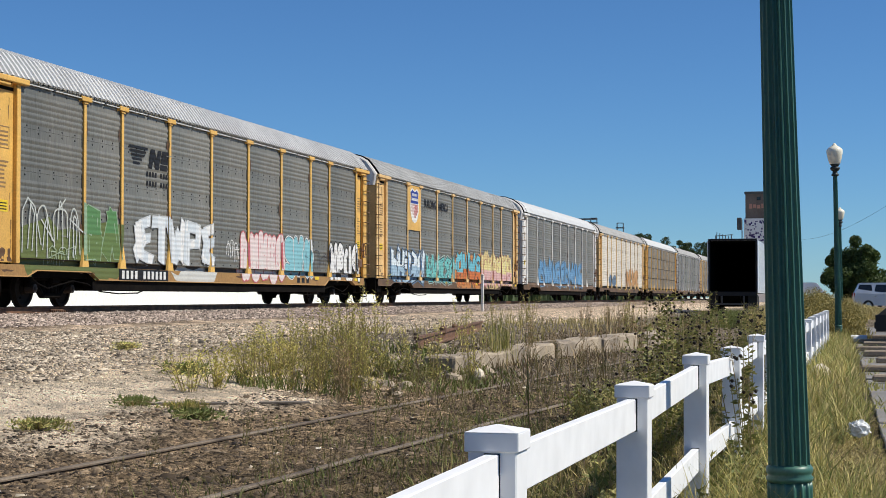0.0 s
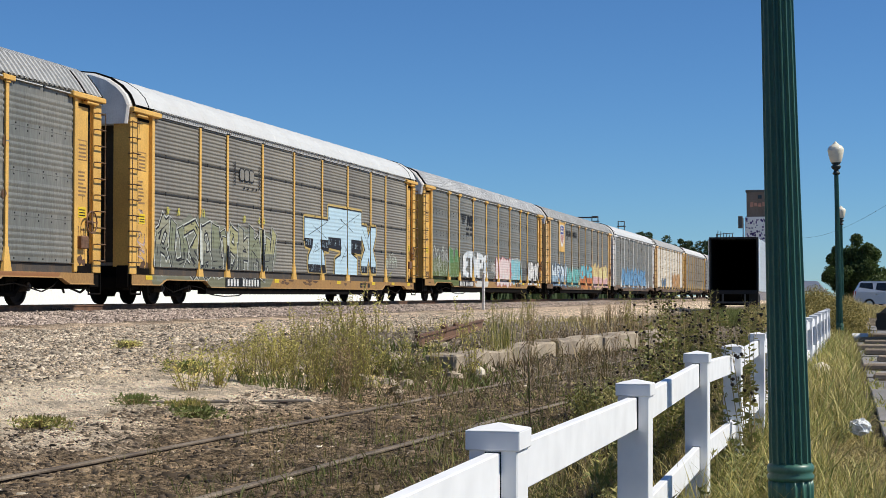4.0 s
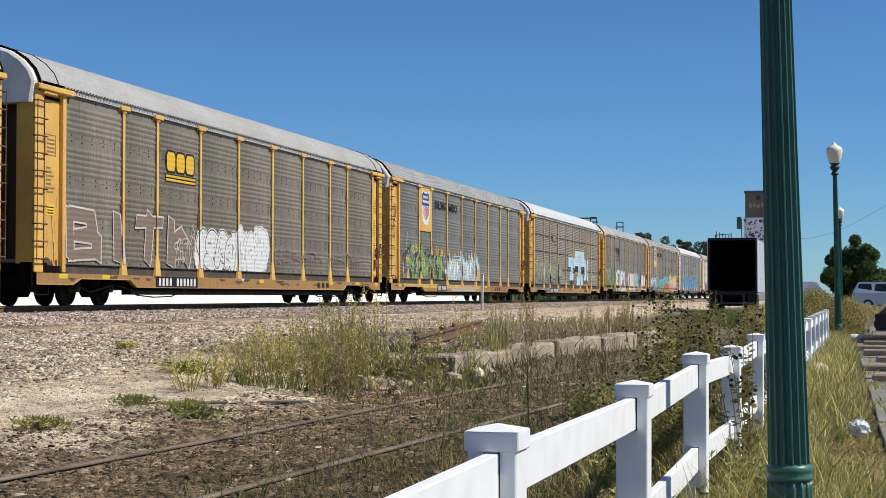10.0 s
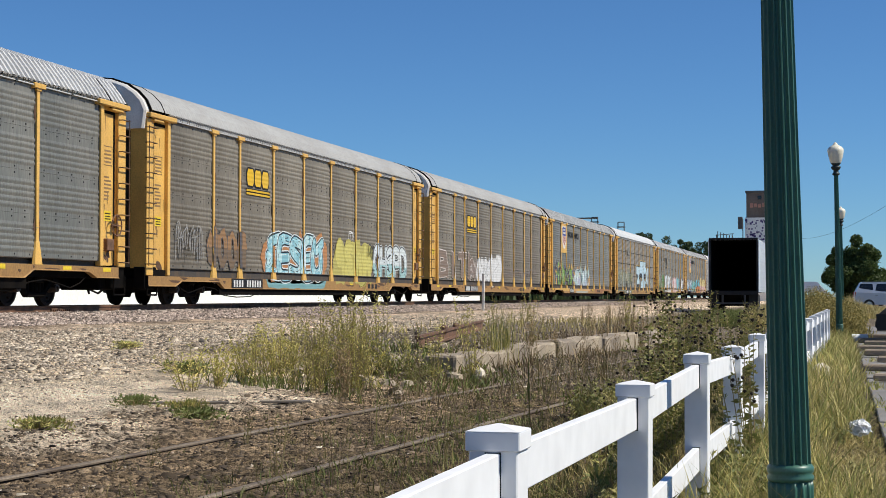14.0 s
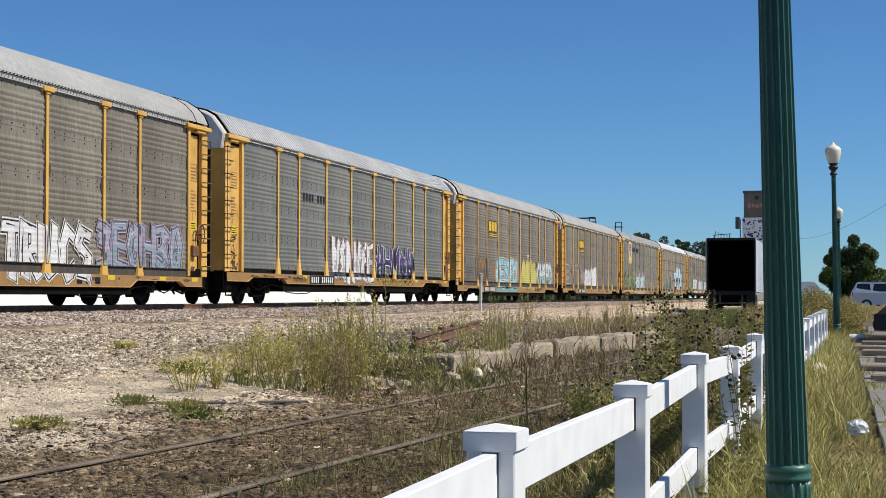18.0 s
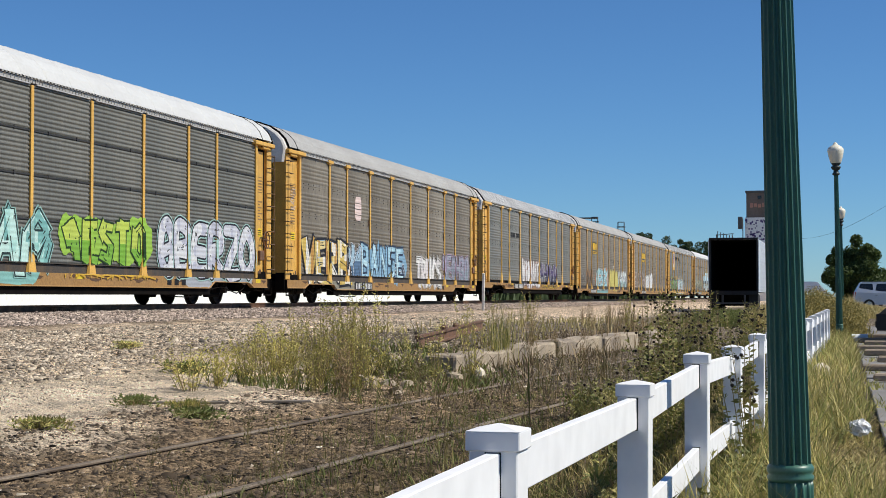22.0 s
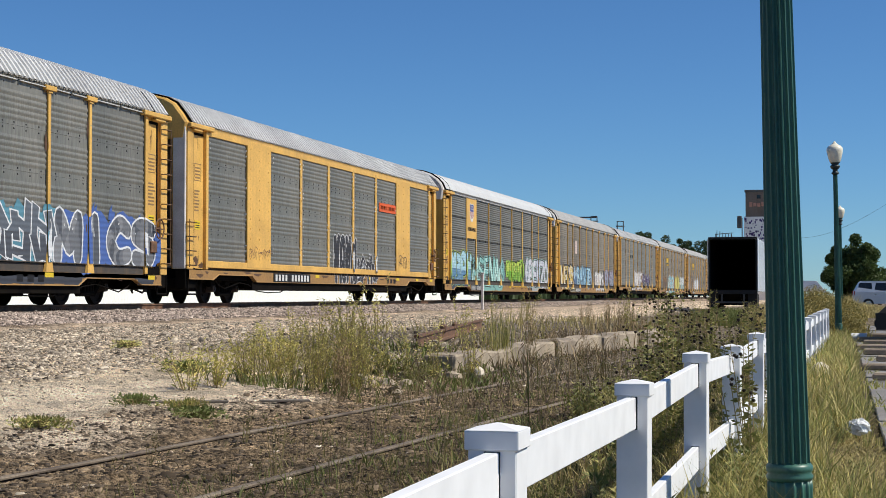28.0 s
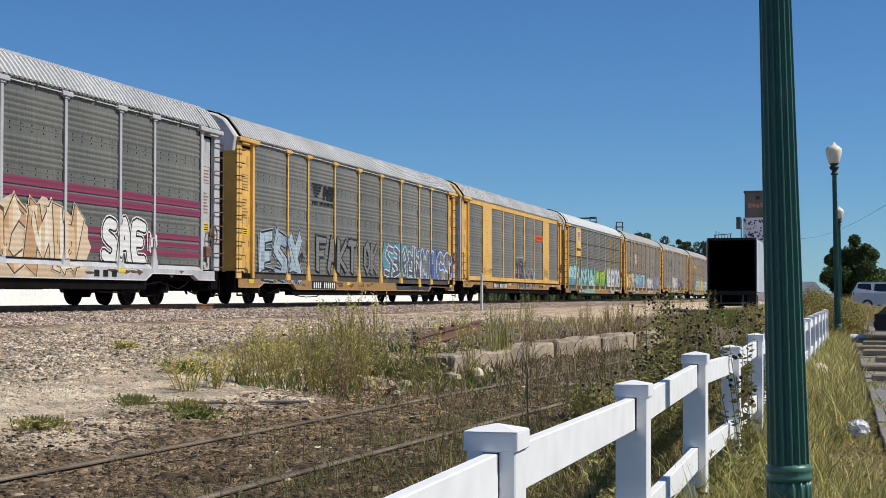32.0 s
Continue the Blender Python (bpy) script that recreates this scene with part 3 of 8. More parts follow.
stones("stone_chips", "pale stone chips lying on dark soil", 170, (-5.8, -1.8), (5.5, 26), (0.010, 0.024), (0.74, 0.66, 0.52), (0.42, 0.34, 0.25), 0.1)
stones("rubble_gravel", "coarse scattered rubble on the pale flat", 6500, (-14.0, -8.0), (10, 50), (0.018, 0.040), (0.70, 0.59, 0.45), (0.07, 0.056, 0.043), 0.1)
stones("bank_gravel", "grey gravel heaped behind the platform wall", 6500, (-8.2, -4.3), (19.5, 46), (0.016, 0.040), (0.38, 0.31, 0.24), (0.045, 0.036, 0.028), 0.1)
# clods coloured very dark to give the soil its shaded pits
stones("dark_clods", "dark crumbs of earth that stand in for shaded pits in the soil", 9000, (-5.9, -1.6), (5.5, 26), (0.009, 0.020), (0.12, 0.09, 0.062), (0.02, 0.015, 0.011), 0.15)
stones("pale_crumbs", "small pale crumbs on the soil", 900, (-5.9, -1.6), (5.5, 26), (0.005, 0.010), (0.62, 0.50, 0.37), (0.38, 0.29, 0.21), 0.2)
stones("dark_crumbs", "dark crusts and cinders on the pale flat", 650, (-8.4, -5.4), (9, 22), (0.008, 0.024), (0.22, 0.17, 0.12), (0.05, 0.04, 0.03), 0.0)

# ---- main line ----
RAIL = [(-0.075, 0.0), (0.075, 0.0), (0.075, 0.015), (0.012, 0.035), (0.012, 0.125), (0.036, 0.135), (0.036, 0.17), (-0.036, 0.17), (-0.036, 0.135), (-0.012, 0.125), (-0.012, 0.035), (-0.075, 0.015)]
track = thing("main_track", "rusty steel railway track on wooden ties and ballast", "railway track", kind="structure")
for side in (1, -1):
    s = Shape()
    s.sweep(RAIL, [(TRACK_X + side * 0.7525, y, RAIL_TOP - 0.17) for y in (-60, 40, 150, 300, 900)])
    part("rail", s, RAIL_STEEL, track)
tie = Shape()
tie.box(-1.3, 1.3, -0.115, 0.115, -0.18, 0.0, 0.012)
tie_mesh = tie.mesh("tie", TIE_WOOD)
for i in range(230):
    ob = part("tie", tie_mesh, None, track)
    ob.location = (TRACK_X + random.uniform(-0.04, 0.04), 22 + i * 0.54, RAIL_TOP - 0.172)
plate = Shape()
plate.box(-0.02, 0.02, -0.45, 0.45, -0.06, 0.03, 0.006)
for k in range(-4, 5):
    plate.tube((0.02, k * 0.1, -0.01), (0.045, k * 0.1, -0.01), 0.018, n=6)
joint_mesh = plate.mesh("joint_bar", RAIL_STEEL)
for y in (34.0, 45.9, 57.8):
    ob = part("joint_bar", joint_mesh, None, track, "bolted steel joint bar")
    ob.location = (TRACK_X + 0.7525 + 0.04, y, RAIL_TOP - 0.09)

# ---- old siding, which bends towards the fence ----
def siding_path(off):
    pts, a = [], math.atan(SIDING_K)
    x0, y0 = SIDING_X, 0.0
    for i in range(60):
        d = Vector((math.sin(a), math.cos(a)))
        px, py = x0 - off * d.y, y0 + off * d.x
        pts.append((px, py, gz(px, py) - 0.140))
        if y0 > 24:
            a = max(a - 0.006, 0.006)
        x0, y0 = x0 + d.x * 1.2, y0 + d.y * 1.2
    return pts


siding = thing("siding_track", "disused weathered siding rails half buried in soil", "railway track", kind="structure")
for off in (0.7525, -0.7525):
    s = Shape()
    pts = siding_path(off)
    pts = [(x, y, z * 0.5 + 0.5 * np.mean([q[2] for q in pts[max(0, i - 3):i + 4]])) for i, (x, y, z) in enumerate(pts)]
    if off < 0:
        pts = [(x, y, z + 0.001) for x, y, z in pts]
    s.sweep([(-0.026, 0.150), (0.026, 0.150), (0.028, 0.160), (0.020, 0.168), (-0.020, 0.168), (-0.028, 0.160)], pts)
    rail = part("rail", s, RAIL_OLD, siding)
    s = Shape()
    s.sweep([(-0.06, 0.0), (0.06, 0.0), (0.06, 0.02), (0.014, 0.04), (0.014, 0.1495), (-0.014, 0.1495), (-0.014, 0.04), (-0.06, 0.02)], pts)
    part("web", s, WHEEL_STEEL, rail, "dark rail web")
old_tie = Shape()
old_tie.box(-1.25, 1.25, -0.11, 0.11, -0.16, 0.0, 0.015)
old_tie_mesh = old_tie.mesh("tie", WOOD_GREY)
mid = siding_path(0)
for i in range(14, 40):
    if random.random() < 0.6:
        continue
    x, y, z = mid[i]
    ob = part("tie", old_tie_mesh, None, siding)
    ob.matrix_basis = pose(x, y, gz(x, y) - 0.03, random.uniform(-1, 1), random.uniform(-1.5, 1.5), -3 + random.uniform(-2, 2))

# ---- remains of a loading platform ----
wall = thing("platform_wall", "broken low concrete platform edge, stained and crumbling", "low wall")
spots = [(-5.08, 19.9, 2.3, 0.40), (-4.88, 22.3, 2.6, 0.44), (-4.62, 25.1, 2.9, 0.46), (-4.33, 28.2, 3.0, 0.46), (-4.05, 31.4, 3.4, 0.44)]
for x, y, ln, h in spots:
    s = Shape()
    s.box(-0.22, 0.22, 0, ln, -0.35, h, 0.03)
    me = s.mesh("concrete_block", CONCRETE)
    bm = bmesh.new()
    bm.from_mesh(me)
    bmesh.ops.subdivide_edges(bm, edges=[e for e in bm.edges if e.calc_length() > 0.3], cuts=6, use_grid_fill=True)
    for v in bm.verts:
        n = noise.noise_vector(Vector((v.co.x * 4 + x * 7, v.co.y * 4 + y, v.co.z * 5)))
        v.co += n * 0.013
        if v.co.z > h * 0.5:
            v.co.z -= max(0, noise.noise(Vector((y + v.co.y * 2.6, 3.1, 0)))) * 0.20
    bm.to_mesh(me)
    bm.free()
    ob = part("concrete_block", me, None, wall)
    ob.matrix_basis = pose(x, y, 0.12, 0, 0, -5)
for k in range(26):
    x, y = random.uniform(-6.3, -4.6), random.uniform(17.0, 22.0)
    s = Shape()
    s.lathe([(0.02, 0), (random.uniform(0.05, 0.13), 0.03), (random.uniform(0.05, 0.1), 0.08), (0.02, 0.1)], n=6)
    ob = thing("rubble_stone", "pale broken chunk of concrete lying in weeds", "rubble", "concrete rubble", m=pose(x, y, gz(x, y) - 0.01, random.uniform(-20, 20), random.uniform(-20, 20), random.uniform(0, 360)), shape=s, material=CONCRETE)
s = Shape()
s.sweep(RAIL, [(0, 0, 0), (0, 5.2, 0), (0, 10.4, 0)])
s.box(-0.05, 0.05, 3.2, 3.5, 0.1, 0.24, 0.03)
s.box(-0.04, 0.04, 5.0, 5.3, 0.1, 0.23, 0.03)
thing("scrap_rail", "rusty length of rail lying on the platform", "rail", m=pose(-5.62, 20.8, gz(-6.0, 23.0) + 0.01, 0.35, 0, 7.9), shape=s, material=RAIL_STEEL)
s = Shape()
s.lathe([(0.02, 0), (0.066, 0.018), (0.084, 0.06), (0.06, 0.12), (0.018, 0.15)], n=7)
wx, wy = -4.55, 19.9
thing("white_rock", "small white rock lying on soil by the siding", "rock", m=pose(wx, wy, gz(wx, wy) + 0.02, 10, 5, 0), shape=s, material=STONE_PALE)
for (x, y, ln, rz) in ((-6.05, 13.8, 0.95, -70), (-5.35, 14.8, 0.5, -66)):
    s = Shape()
    s.box(-0.05, 0.05, -ln / 2, ln / 2, 0, 0.02, 0.004)
    thing("old_plank", "grey weathered plank lying on the ground", "plank", "loose planks", m=pose(x, y, gz(x, y) + 0.012, 0, 0, rz), shape=s, material=WOOD_GREY)
s = Shape()
s.box(-0.05, 0.05, -0.05, 0.05, -0.2, 1.5, 0.012)
s.box(-0.06, 0.06, -0.06, 0.06, 1.5, 1.56, 0.02)
thing("marker_post", "slim white wooden marker post beside the track", "marker post", m=pose(-14.7, 65.0, gz(-14.7, 65.0), 0, 0.8, 0), shape=s, material=WHITE_PAINT)

# ---- white shed beyond the train ----
shed = thing("warehouse", "long low white metal warehouse behind the tracks", "warehouse")
s = Shape()
s.box(-14, 0, 0, 160, -0.6, 4.2)
part("wall", s, WAREHOUSE, shed)
s = Shape()
s.poly([(0.4, -0.4, 4.1), (0.4, 160.4, 4.1), (-7, 160.4, 5.0), (-7, -0.4, 5.0)])
s.poly([(-14.4, -0.4, 4.1), (-7, -0.4, 5.0), (-7, 160.4, 5.0), (-14.4, 160.4, 4.1)])
s.poly([(0.4, -0.4, 4.0), (-7, -0.4, 4.9), (-7, 160.4, 4.9), (0.4, 160.4, 4.0)])
part("roof", s, ROOF_GREY, shed)
shed.matrix_basis = pose(-42, 24, 0.5)

# ---- autorack cars ----
# Car space: x across (towards the camera +), y along, z above the rails.
PITCH, HALF = 28.5, 13.6
POSTS = (-12.25, -9.15, -7.15, -4.3, -1.43, 1.43, 4.3, 7.15, 9.15, 12.25)
FACE, POST_X, SILL_X = 1.44, 1.478, 1.505
Z_LOW, Z_HIGH = 1.08, 4.87


def panel_mesh(width, style, material, z0=Z_LOW, z1=Z_HIGH):
    """A ribbed steel side panel, centred on y = 0."""
    prof = []
    if style == "waved":                # four tiers of soft ribs, each with a flat riveted lap on top
        h = (z1 - z0) / 4
        for i in range(4):
            b = z0 + i * h
            prof += [(0.004, b), (0.012, b + 0.004), (0.010, b + 0.09)]
            for k in range(5):
                q = b + 0.10 + 0.13 * k
                prof += [(0.010, q), (0.015, q + 0.022), (0.024, q + 0.052), (0.027, q + 0.078), (0.018, q + 0.112)]
            prof += [(0.010, b + 0.76), (0.010, b + h - 0.004)]
    else:                               # even louvres in four tiers
        n = max(1, round((z1 - z0) / 0.94))
        h = (z1 - z0) / n
        for i in range(n):
            b = z0 + i * h
            m = 9
            for k in range(m):
                q = b + (h - 0.05) * k / m
                w = (h - 0.05) / m
                prof += [(0.010, q), (0.030, q + 0.35 * w), (0.028, q + 0.6 * w), (0.010, q + 0.85 * w)]
            prof += [(0.0, b + h - 0.05), (0.034, b + h - 0.046), (0.034, b + h - 0.012), (0.0, b + h - 0.006)]
    s = Shape()
    a, c = -width / 2, width / 2
    for x, z in prof:
        s.v += [(FACE - 0.02 + x, a, z), (FACE - 0.02 + x, c, z)]
    for i in range(len(prof) - 1):
        s.f.append((2 * i, 2 * i + 1, 2 * i + 3, 2 * i + 2))
    s.box(FACE - 0.08, FACE - 0.03, a, c, z0, z1)
    plain = len(s.f)
    # dark edge strips: the panel joints, and the shadow beside the posts in colour
    for y in (a, c - 0.022):
        s.box(FACE - 0.03, FACE + 0.003, y, y + 0.022, z0, z1)
    if style == "waved":
        h = (z1 - z0) / 4
        m = max(2, round(width / 0.56))
        for i in range(5):
            for up in (-0.075, 0.06):
                zz = z0 + i * h + up
                if not z0 < zz < z1:
                    continue
                for j in range(m):
                    y = a + (j + 0.5 + 0.18 * math.sin(7.0 * j + 3 * i)) * width / m
                    s.box(FACE - 0.015, FACE + 0.002, y - 0.017, y + 0.017, zz - 0.017, zz + 0.017)
    else:
        n = max(1, round((z1 - z0) / 0.94))
        for i in range(1, n):
            zz = z0 + (z1 - z0) * i / n - 0.03
            s.box(FACE + 0.012, FACE + 0.017, a, c, zz - 0.016, zz + 0.016)
            for j in range(2):
                y = a + (j + 0.5) * width / 2
                s.box(FACE + 0.01, FACE + 0.03, y - 0.02, y + 0.02, zz - 0.04, zz + 0.045)
    me = s.mesh("side_panel", material)
    me.materials.append(RIVET)
    me.polygons.foreach_set("material_index", [0] * plain + [1] * (len(s.f) - plain))
    return me


CACHE = {}


def cached(key, make):
    if key not in CACHE:
        CACHE[key] = make()
    return CACHE[key]


RIBBED = (ROOF_GREY, ROOF_RIB)


def roof_arch(material):
    """Half outline of a roof, from its eave to the ridge, mirrored."""
    if material in RIBBED:
        half = [(1.52, 4.965), (1.36, 5.20), (1.12, 5.50), (0.84, 5.65), (0.44, 5.75), (0.0, 5.785)]
    else:
        half = [(1.515, 5.02), (1.49, 5.09), (1.40, 5.28), (1.19, 5.50), (0.88, 5.70), (0.46, 5.84), (0.0, 5.89)]
    return half + [(-x, z) for x, z in reversed(half[:-1])]


def roof_mesh(material, smooth_roof):
    arch = roof_arch(material)
    s = Shape()
    ys = []
    step = 1.15 if smooth_roof else (0.226 if material in RIBBED else 0.155)
    n = int(2 * (HALF - 0.15) / step)
    y = -HALF + 0.15
    for i in range(n):
        if smooth_roof:
            ys += [(y, 0.0), (y + step - 0.07, 0.0), (y + step - 0.06, 0.009), (y + step - 0.005, 0.009)]
        else:
            d = 0.032 if material is ROOF_GREY else (0.022 if material is ROOF_RIB else 0.0035)
            ys += [(y, -d), (y + 0.46 * step, -d), (y + 0.54 * step, d), (y + 0.90 * step, d)]
        y += step
    ys.append((HALF - 0.15, 0.0))
    m = len(arch)
    for y, up in ys:
        for x, z in arch:
            d = Vector((x, 0, z - 4.4)).normalized() * up
            s.v.append((x + d.x, y, z + d.z))
    for i in range(len(ys) - 1):
        for j in range(m - 1):
            s.f.append((i * m + j, i * m + j + 1, (i + 1) * m + j + 1, (i + 1) * m + j))
    return s.mesh("roof", material)


def arch_band(y0, y1, lift, name, material, roof, thick=0.06):
    arch = roof_arch(roof)
    arch = [(arch[0][0], 4.80)] + arch + [(arch[-1][0], 4.80)]
    s = Shape()
    for y in (y0, y1):
        for t in (lift, lift - thick):
            for x, z in arch:
                d = Vector((x, 0, z - 4.4)).normalized() * t
                s.v.append((x + d.x, y, z + d.z))
    m = len(arch)
    for j in range(m - 1):
        s.f.append((j, j + 1, 2 * m + j + 1, 2 * m + j))
        s.f.append((j, m + j, m + j + 1, j + 1))
        s.f.append((2 * m + j, 2 * m + j + 1, 3 * m + j + 1, 3 * m + j))
    return s.mesh(name, material)


def bogie(car, y):
    frame_ = cached("bogie", lambda: bogie_mesh())
    b = part("bogie", frame_, None, car, "black three-piece freight bogie")
    b.location = (0, y, 0)
    for dy in (-0.89, 0.89):
        w = part("wheelset", cached("wheels", wheel_mesh), None, b, "steel wheels on an axle")
        w.location = (0, dy, 0.42)
        WHEELS.append(w)
        for sx in (1, -1):
            c = part("bearing_cap", cached("cap%d" % sx, lambda: cap_mesh(sx)), None, b)
            c.location = (0, dy, 0.42)
    return b


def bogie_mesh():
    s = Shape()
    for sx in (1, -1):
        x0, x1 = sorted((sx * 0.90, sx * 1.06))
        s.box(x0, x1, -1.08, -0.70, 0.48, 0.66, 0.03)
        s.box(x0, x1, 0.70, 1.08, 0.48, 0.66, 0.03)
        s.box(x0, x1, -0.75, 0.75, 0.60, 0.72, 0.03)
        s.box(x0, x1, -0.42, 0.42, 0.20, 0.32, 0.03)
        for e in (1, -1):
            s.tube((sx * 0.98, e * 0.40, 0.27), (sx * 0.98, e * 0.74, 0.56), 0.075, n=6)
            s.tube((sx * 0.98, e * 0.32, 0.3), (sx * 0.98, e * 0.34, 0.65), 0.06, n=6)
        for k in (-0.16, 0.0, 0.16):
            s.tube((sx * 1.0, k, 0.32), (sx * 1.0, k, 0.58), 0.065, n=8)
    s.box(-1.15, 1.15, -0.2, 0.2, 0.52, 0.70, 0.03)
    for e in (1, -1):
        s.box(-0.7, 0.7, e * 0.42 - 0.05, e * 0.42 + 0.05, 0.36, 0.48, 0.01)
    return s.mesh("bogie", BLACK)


def wheel_mesh():
    s = Shape()
    s.tube((-1.0, 0, 0), (1.0, 0, 0), 0.075, n=10)
    for sx in (1, -1):
        prof = [(0.70, 0.0), (0.70, 0.445), (0.73, 0.445), (0.735, 0.42), (0.83, 0.415), (0.83, 0.35), (0.78, 0.33), (0.77, 0.14), (0.84, 0.12), (0.84, 0.0)]
        k, n = len(s.v), 24
        for x, r in prof:
            for i in range(n):
                t = 2 * math.pi * i / n
                s.v.append((sx * x, r * math.cos(t), r * math.sin(t)))
        for j in range(len(prof) - 1):
            for i in range(n):
                m = (i + 1) % n
                s.f.append((k + j * n + i, k + j * n + m, k + (j + 1) * n + m, k + (j + 1) * n + i))
        for i in range(3):
            t = 2 * math.pi * i / 3
            s.box(sx * 0.80 - 0.03, sx * 0.80 + 0.03, 0.24 * math.cos(t) - 0.025, 0.24 * math.cos(t) + 0.025, 0.24 * math.sin(t) - 0.025, 0.24 * math.sin(t) + 0.025)
    return s.mesh("wheelset", WHEEL_STEEL)


def cap_mesh(sx):
    s = Shape()
    s.tube((sx * 0.88, 0, 0), (sx * 1.10, 0, 0), 0.115, 0.10, n=12)
    s.tube((sx * 1.10, 0, 0), (sx * 1.13, 0, 0), 0.05, n=8)
    return s.mesh("bearing_cap", CAP_RUST)


WHEELS, CARS = [], []
DEEP = (2, 3, 4, 5, 7, 8, 10)        # cars with a deeper, lower side sill
SINK = [0.0]                        # how much lower the sill of the car in hand lies

# Strokes of spray-can letters on a unit square.
GLYPHS = {
    "A": [[(0, 0), (.45, 1), (1, 0)], [(.2, .4), (.8, .4)]], "B": [[(0, 0), (0, 1), (.7, .95), (.75, .6), (.1, .52), (.9, .4), (.85, .05), (0, 0)]],
    "C": [[(1, .85), (.5, 1), (.05, .6), (.1, .2), (.5, 0), (1, .15)]], "E": [[(1, 1), (.1, .95), (.1, .05), (1, 0)], [(.1, .5), (.8, .5)]],
    "F": [[(0, 0), (0, 1), (1, 1)], [(0, .55), (.75, .55)]], "I": [[(.5, 0), (.5, 1)]], "M": [[(0, 0), (.1, 1), (.5, .35), (.9, 1), (1, 0)]],
    "N": [[(0, 0), (.05, 1), (.95, 0), (1, 1)]], "R": [[(0, 0), (0, 1), (.8, .95), (.85, .6), (.1, .5), (1, 0)]], "S": [[(.95, .9), (.3, 1), (.05, .7), (.9, .4), (.7, .02), (0, .1)]],
    "T": [[(.5, 0), (.5, 1)], [(0, 1), (1, 1)]], "U": [[(0, 1), (.05, .2), (.5, 0), (.95, .2), (1, 1)]], "X": [[(0, 0), (1, 1)], [(0, 1), (1, 0)]],
    "V": [[(0, 1), (.45, 0), (1, 1)]], "K": [[(0, 0), (0, 1)], [(1, 1), (.1, .45), (1, 0)]], "O": [[(.5, 0), (.05, .3), (.1, .8), (.5, 1), (.9, .75), (.95, .25), (.5, 0)]],
    "H": [[(0, 0), (0, 1)], [(1, 0), (1, 1)], [(0, .5), (1, .5)]], "D": [[(0, 0), (0, 1), (.8, .85), (.95, .4), (.7, .05), (0, 0)]], "P": [[(0, 0), (0, 1), (.9, .9), (.85, .5), (.05, .45)]],
    "Z": [[(0, 1), (1, .95), (0, .05), (1, 0)]], "5": [[(1, 1), (.1, 1), (.1, .55), (.8, .55), (.9, .15), (.1, 0)]],
}


def clip(poly, axis, limit, keep_above):
    out = []
    for i, p in enumerate(poly):
        q = poly[(i + 1) % len(poly)]
        a, b = (p[axis] - limit, q[axis] - limit) if keep_above else (limit - p[axis], limit - q[axis])
        if a >= 0:
            out.append(p)
        if (a > 0 > b) or (a < 0 < b):
            t = a / (a - b)
            out.append((p[0] + t * (q[0] - p[0]), p[1] + t * (q[1] - p[1])))
    return out


def lay(shape, poly, lift):
    """Lays a flat painted polygon (y, z) over panels, posts and sill."""
    d = SINK[0]
    base = Z_LOW - 0.6 * d
    for z_lo, z_hi, sill in ((base, 9, False), (0.935 - d, base, None), (0.62 - d, 0.928 - d, True)):
        band = clip(clip(poly, 1, z_lo, True), 1, z_hi, False)
        if len(band) < 3:
            continue
        if sill is None:
            shape.poly([(FACE - 0.105 + lift, y, z) for y, z in band])
            continue
        if sill:
            cuts = ((-13.4, -11.7, 0.67 - d), (-11.7, -8.7, 0.805 - d), (-8.7, 8.7, 0.625 - d), (8.7, 11.7, 0.805 - d), (11.7, 13.4, 0.67 - d))
            for a, b, low in cuts:
                if max(q[0] for q in band) > a and min(q[0] for q in band) < b:
                    piece = clip(clip(clip(band, 0, a, True), 0, b, False), 1, low, True)
                    if len(piece) >= 3:
                        shape.poly([(SILL_X + 0.004 + lift, y, z) for y, z in piece])
            continue
        edges = [-99]
        for p in POSTS:
            edges += [p - 0.085, p + 0.085]
        edges.append(99)
        for i in range(len(edges) - 1):
            if max(q[0] for q in band) < edges[i] or min(q[0] for q in band) > edges[i + 1]:
                continue
            piece = clip(clip(band, 0, edges[i], True), 0, edges[i + 1], False)
            if len(piece) >= 3:
                if i % 2:
                    shape.poly([(POST_X + 0.004 + lift + 0.055 * max(0, 1.5 - z), y, z) for y, z in piece])
                else:
                    shape.poly([(FACE + 0.0175 + lift, y, z) for y, z in piece])


def capsule(p, q, r, n=4):
    d = Vector((q[0] - p[0], q[1] - p[1]))
    a = math.atan2(d.y, d.x)
    pts = []
    for c, start in ((q, a - math.pi / 2), (p, a + math.pi / 2)):
        for i in range(n + 1):
            t = start + math.pi * i / n
            pts.append((c[0] + r * math.cos(t), c[1] + r * math.sin(t)))
    return pts


def blob(cy, cz, ry, rz, rng, n=14, jag=0.25):
    return [(cy + ry * math.cos(6.2832 * i / n) * (1 + rng.uniform(-jag, jag)), cz + rz * math.sin(6.2832 * i / n) * (1 + rng.uniform(-jag, jag))) for i in range(n)]


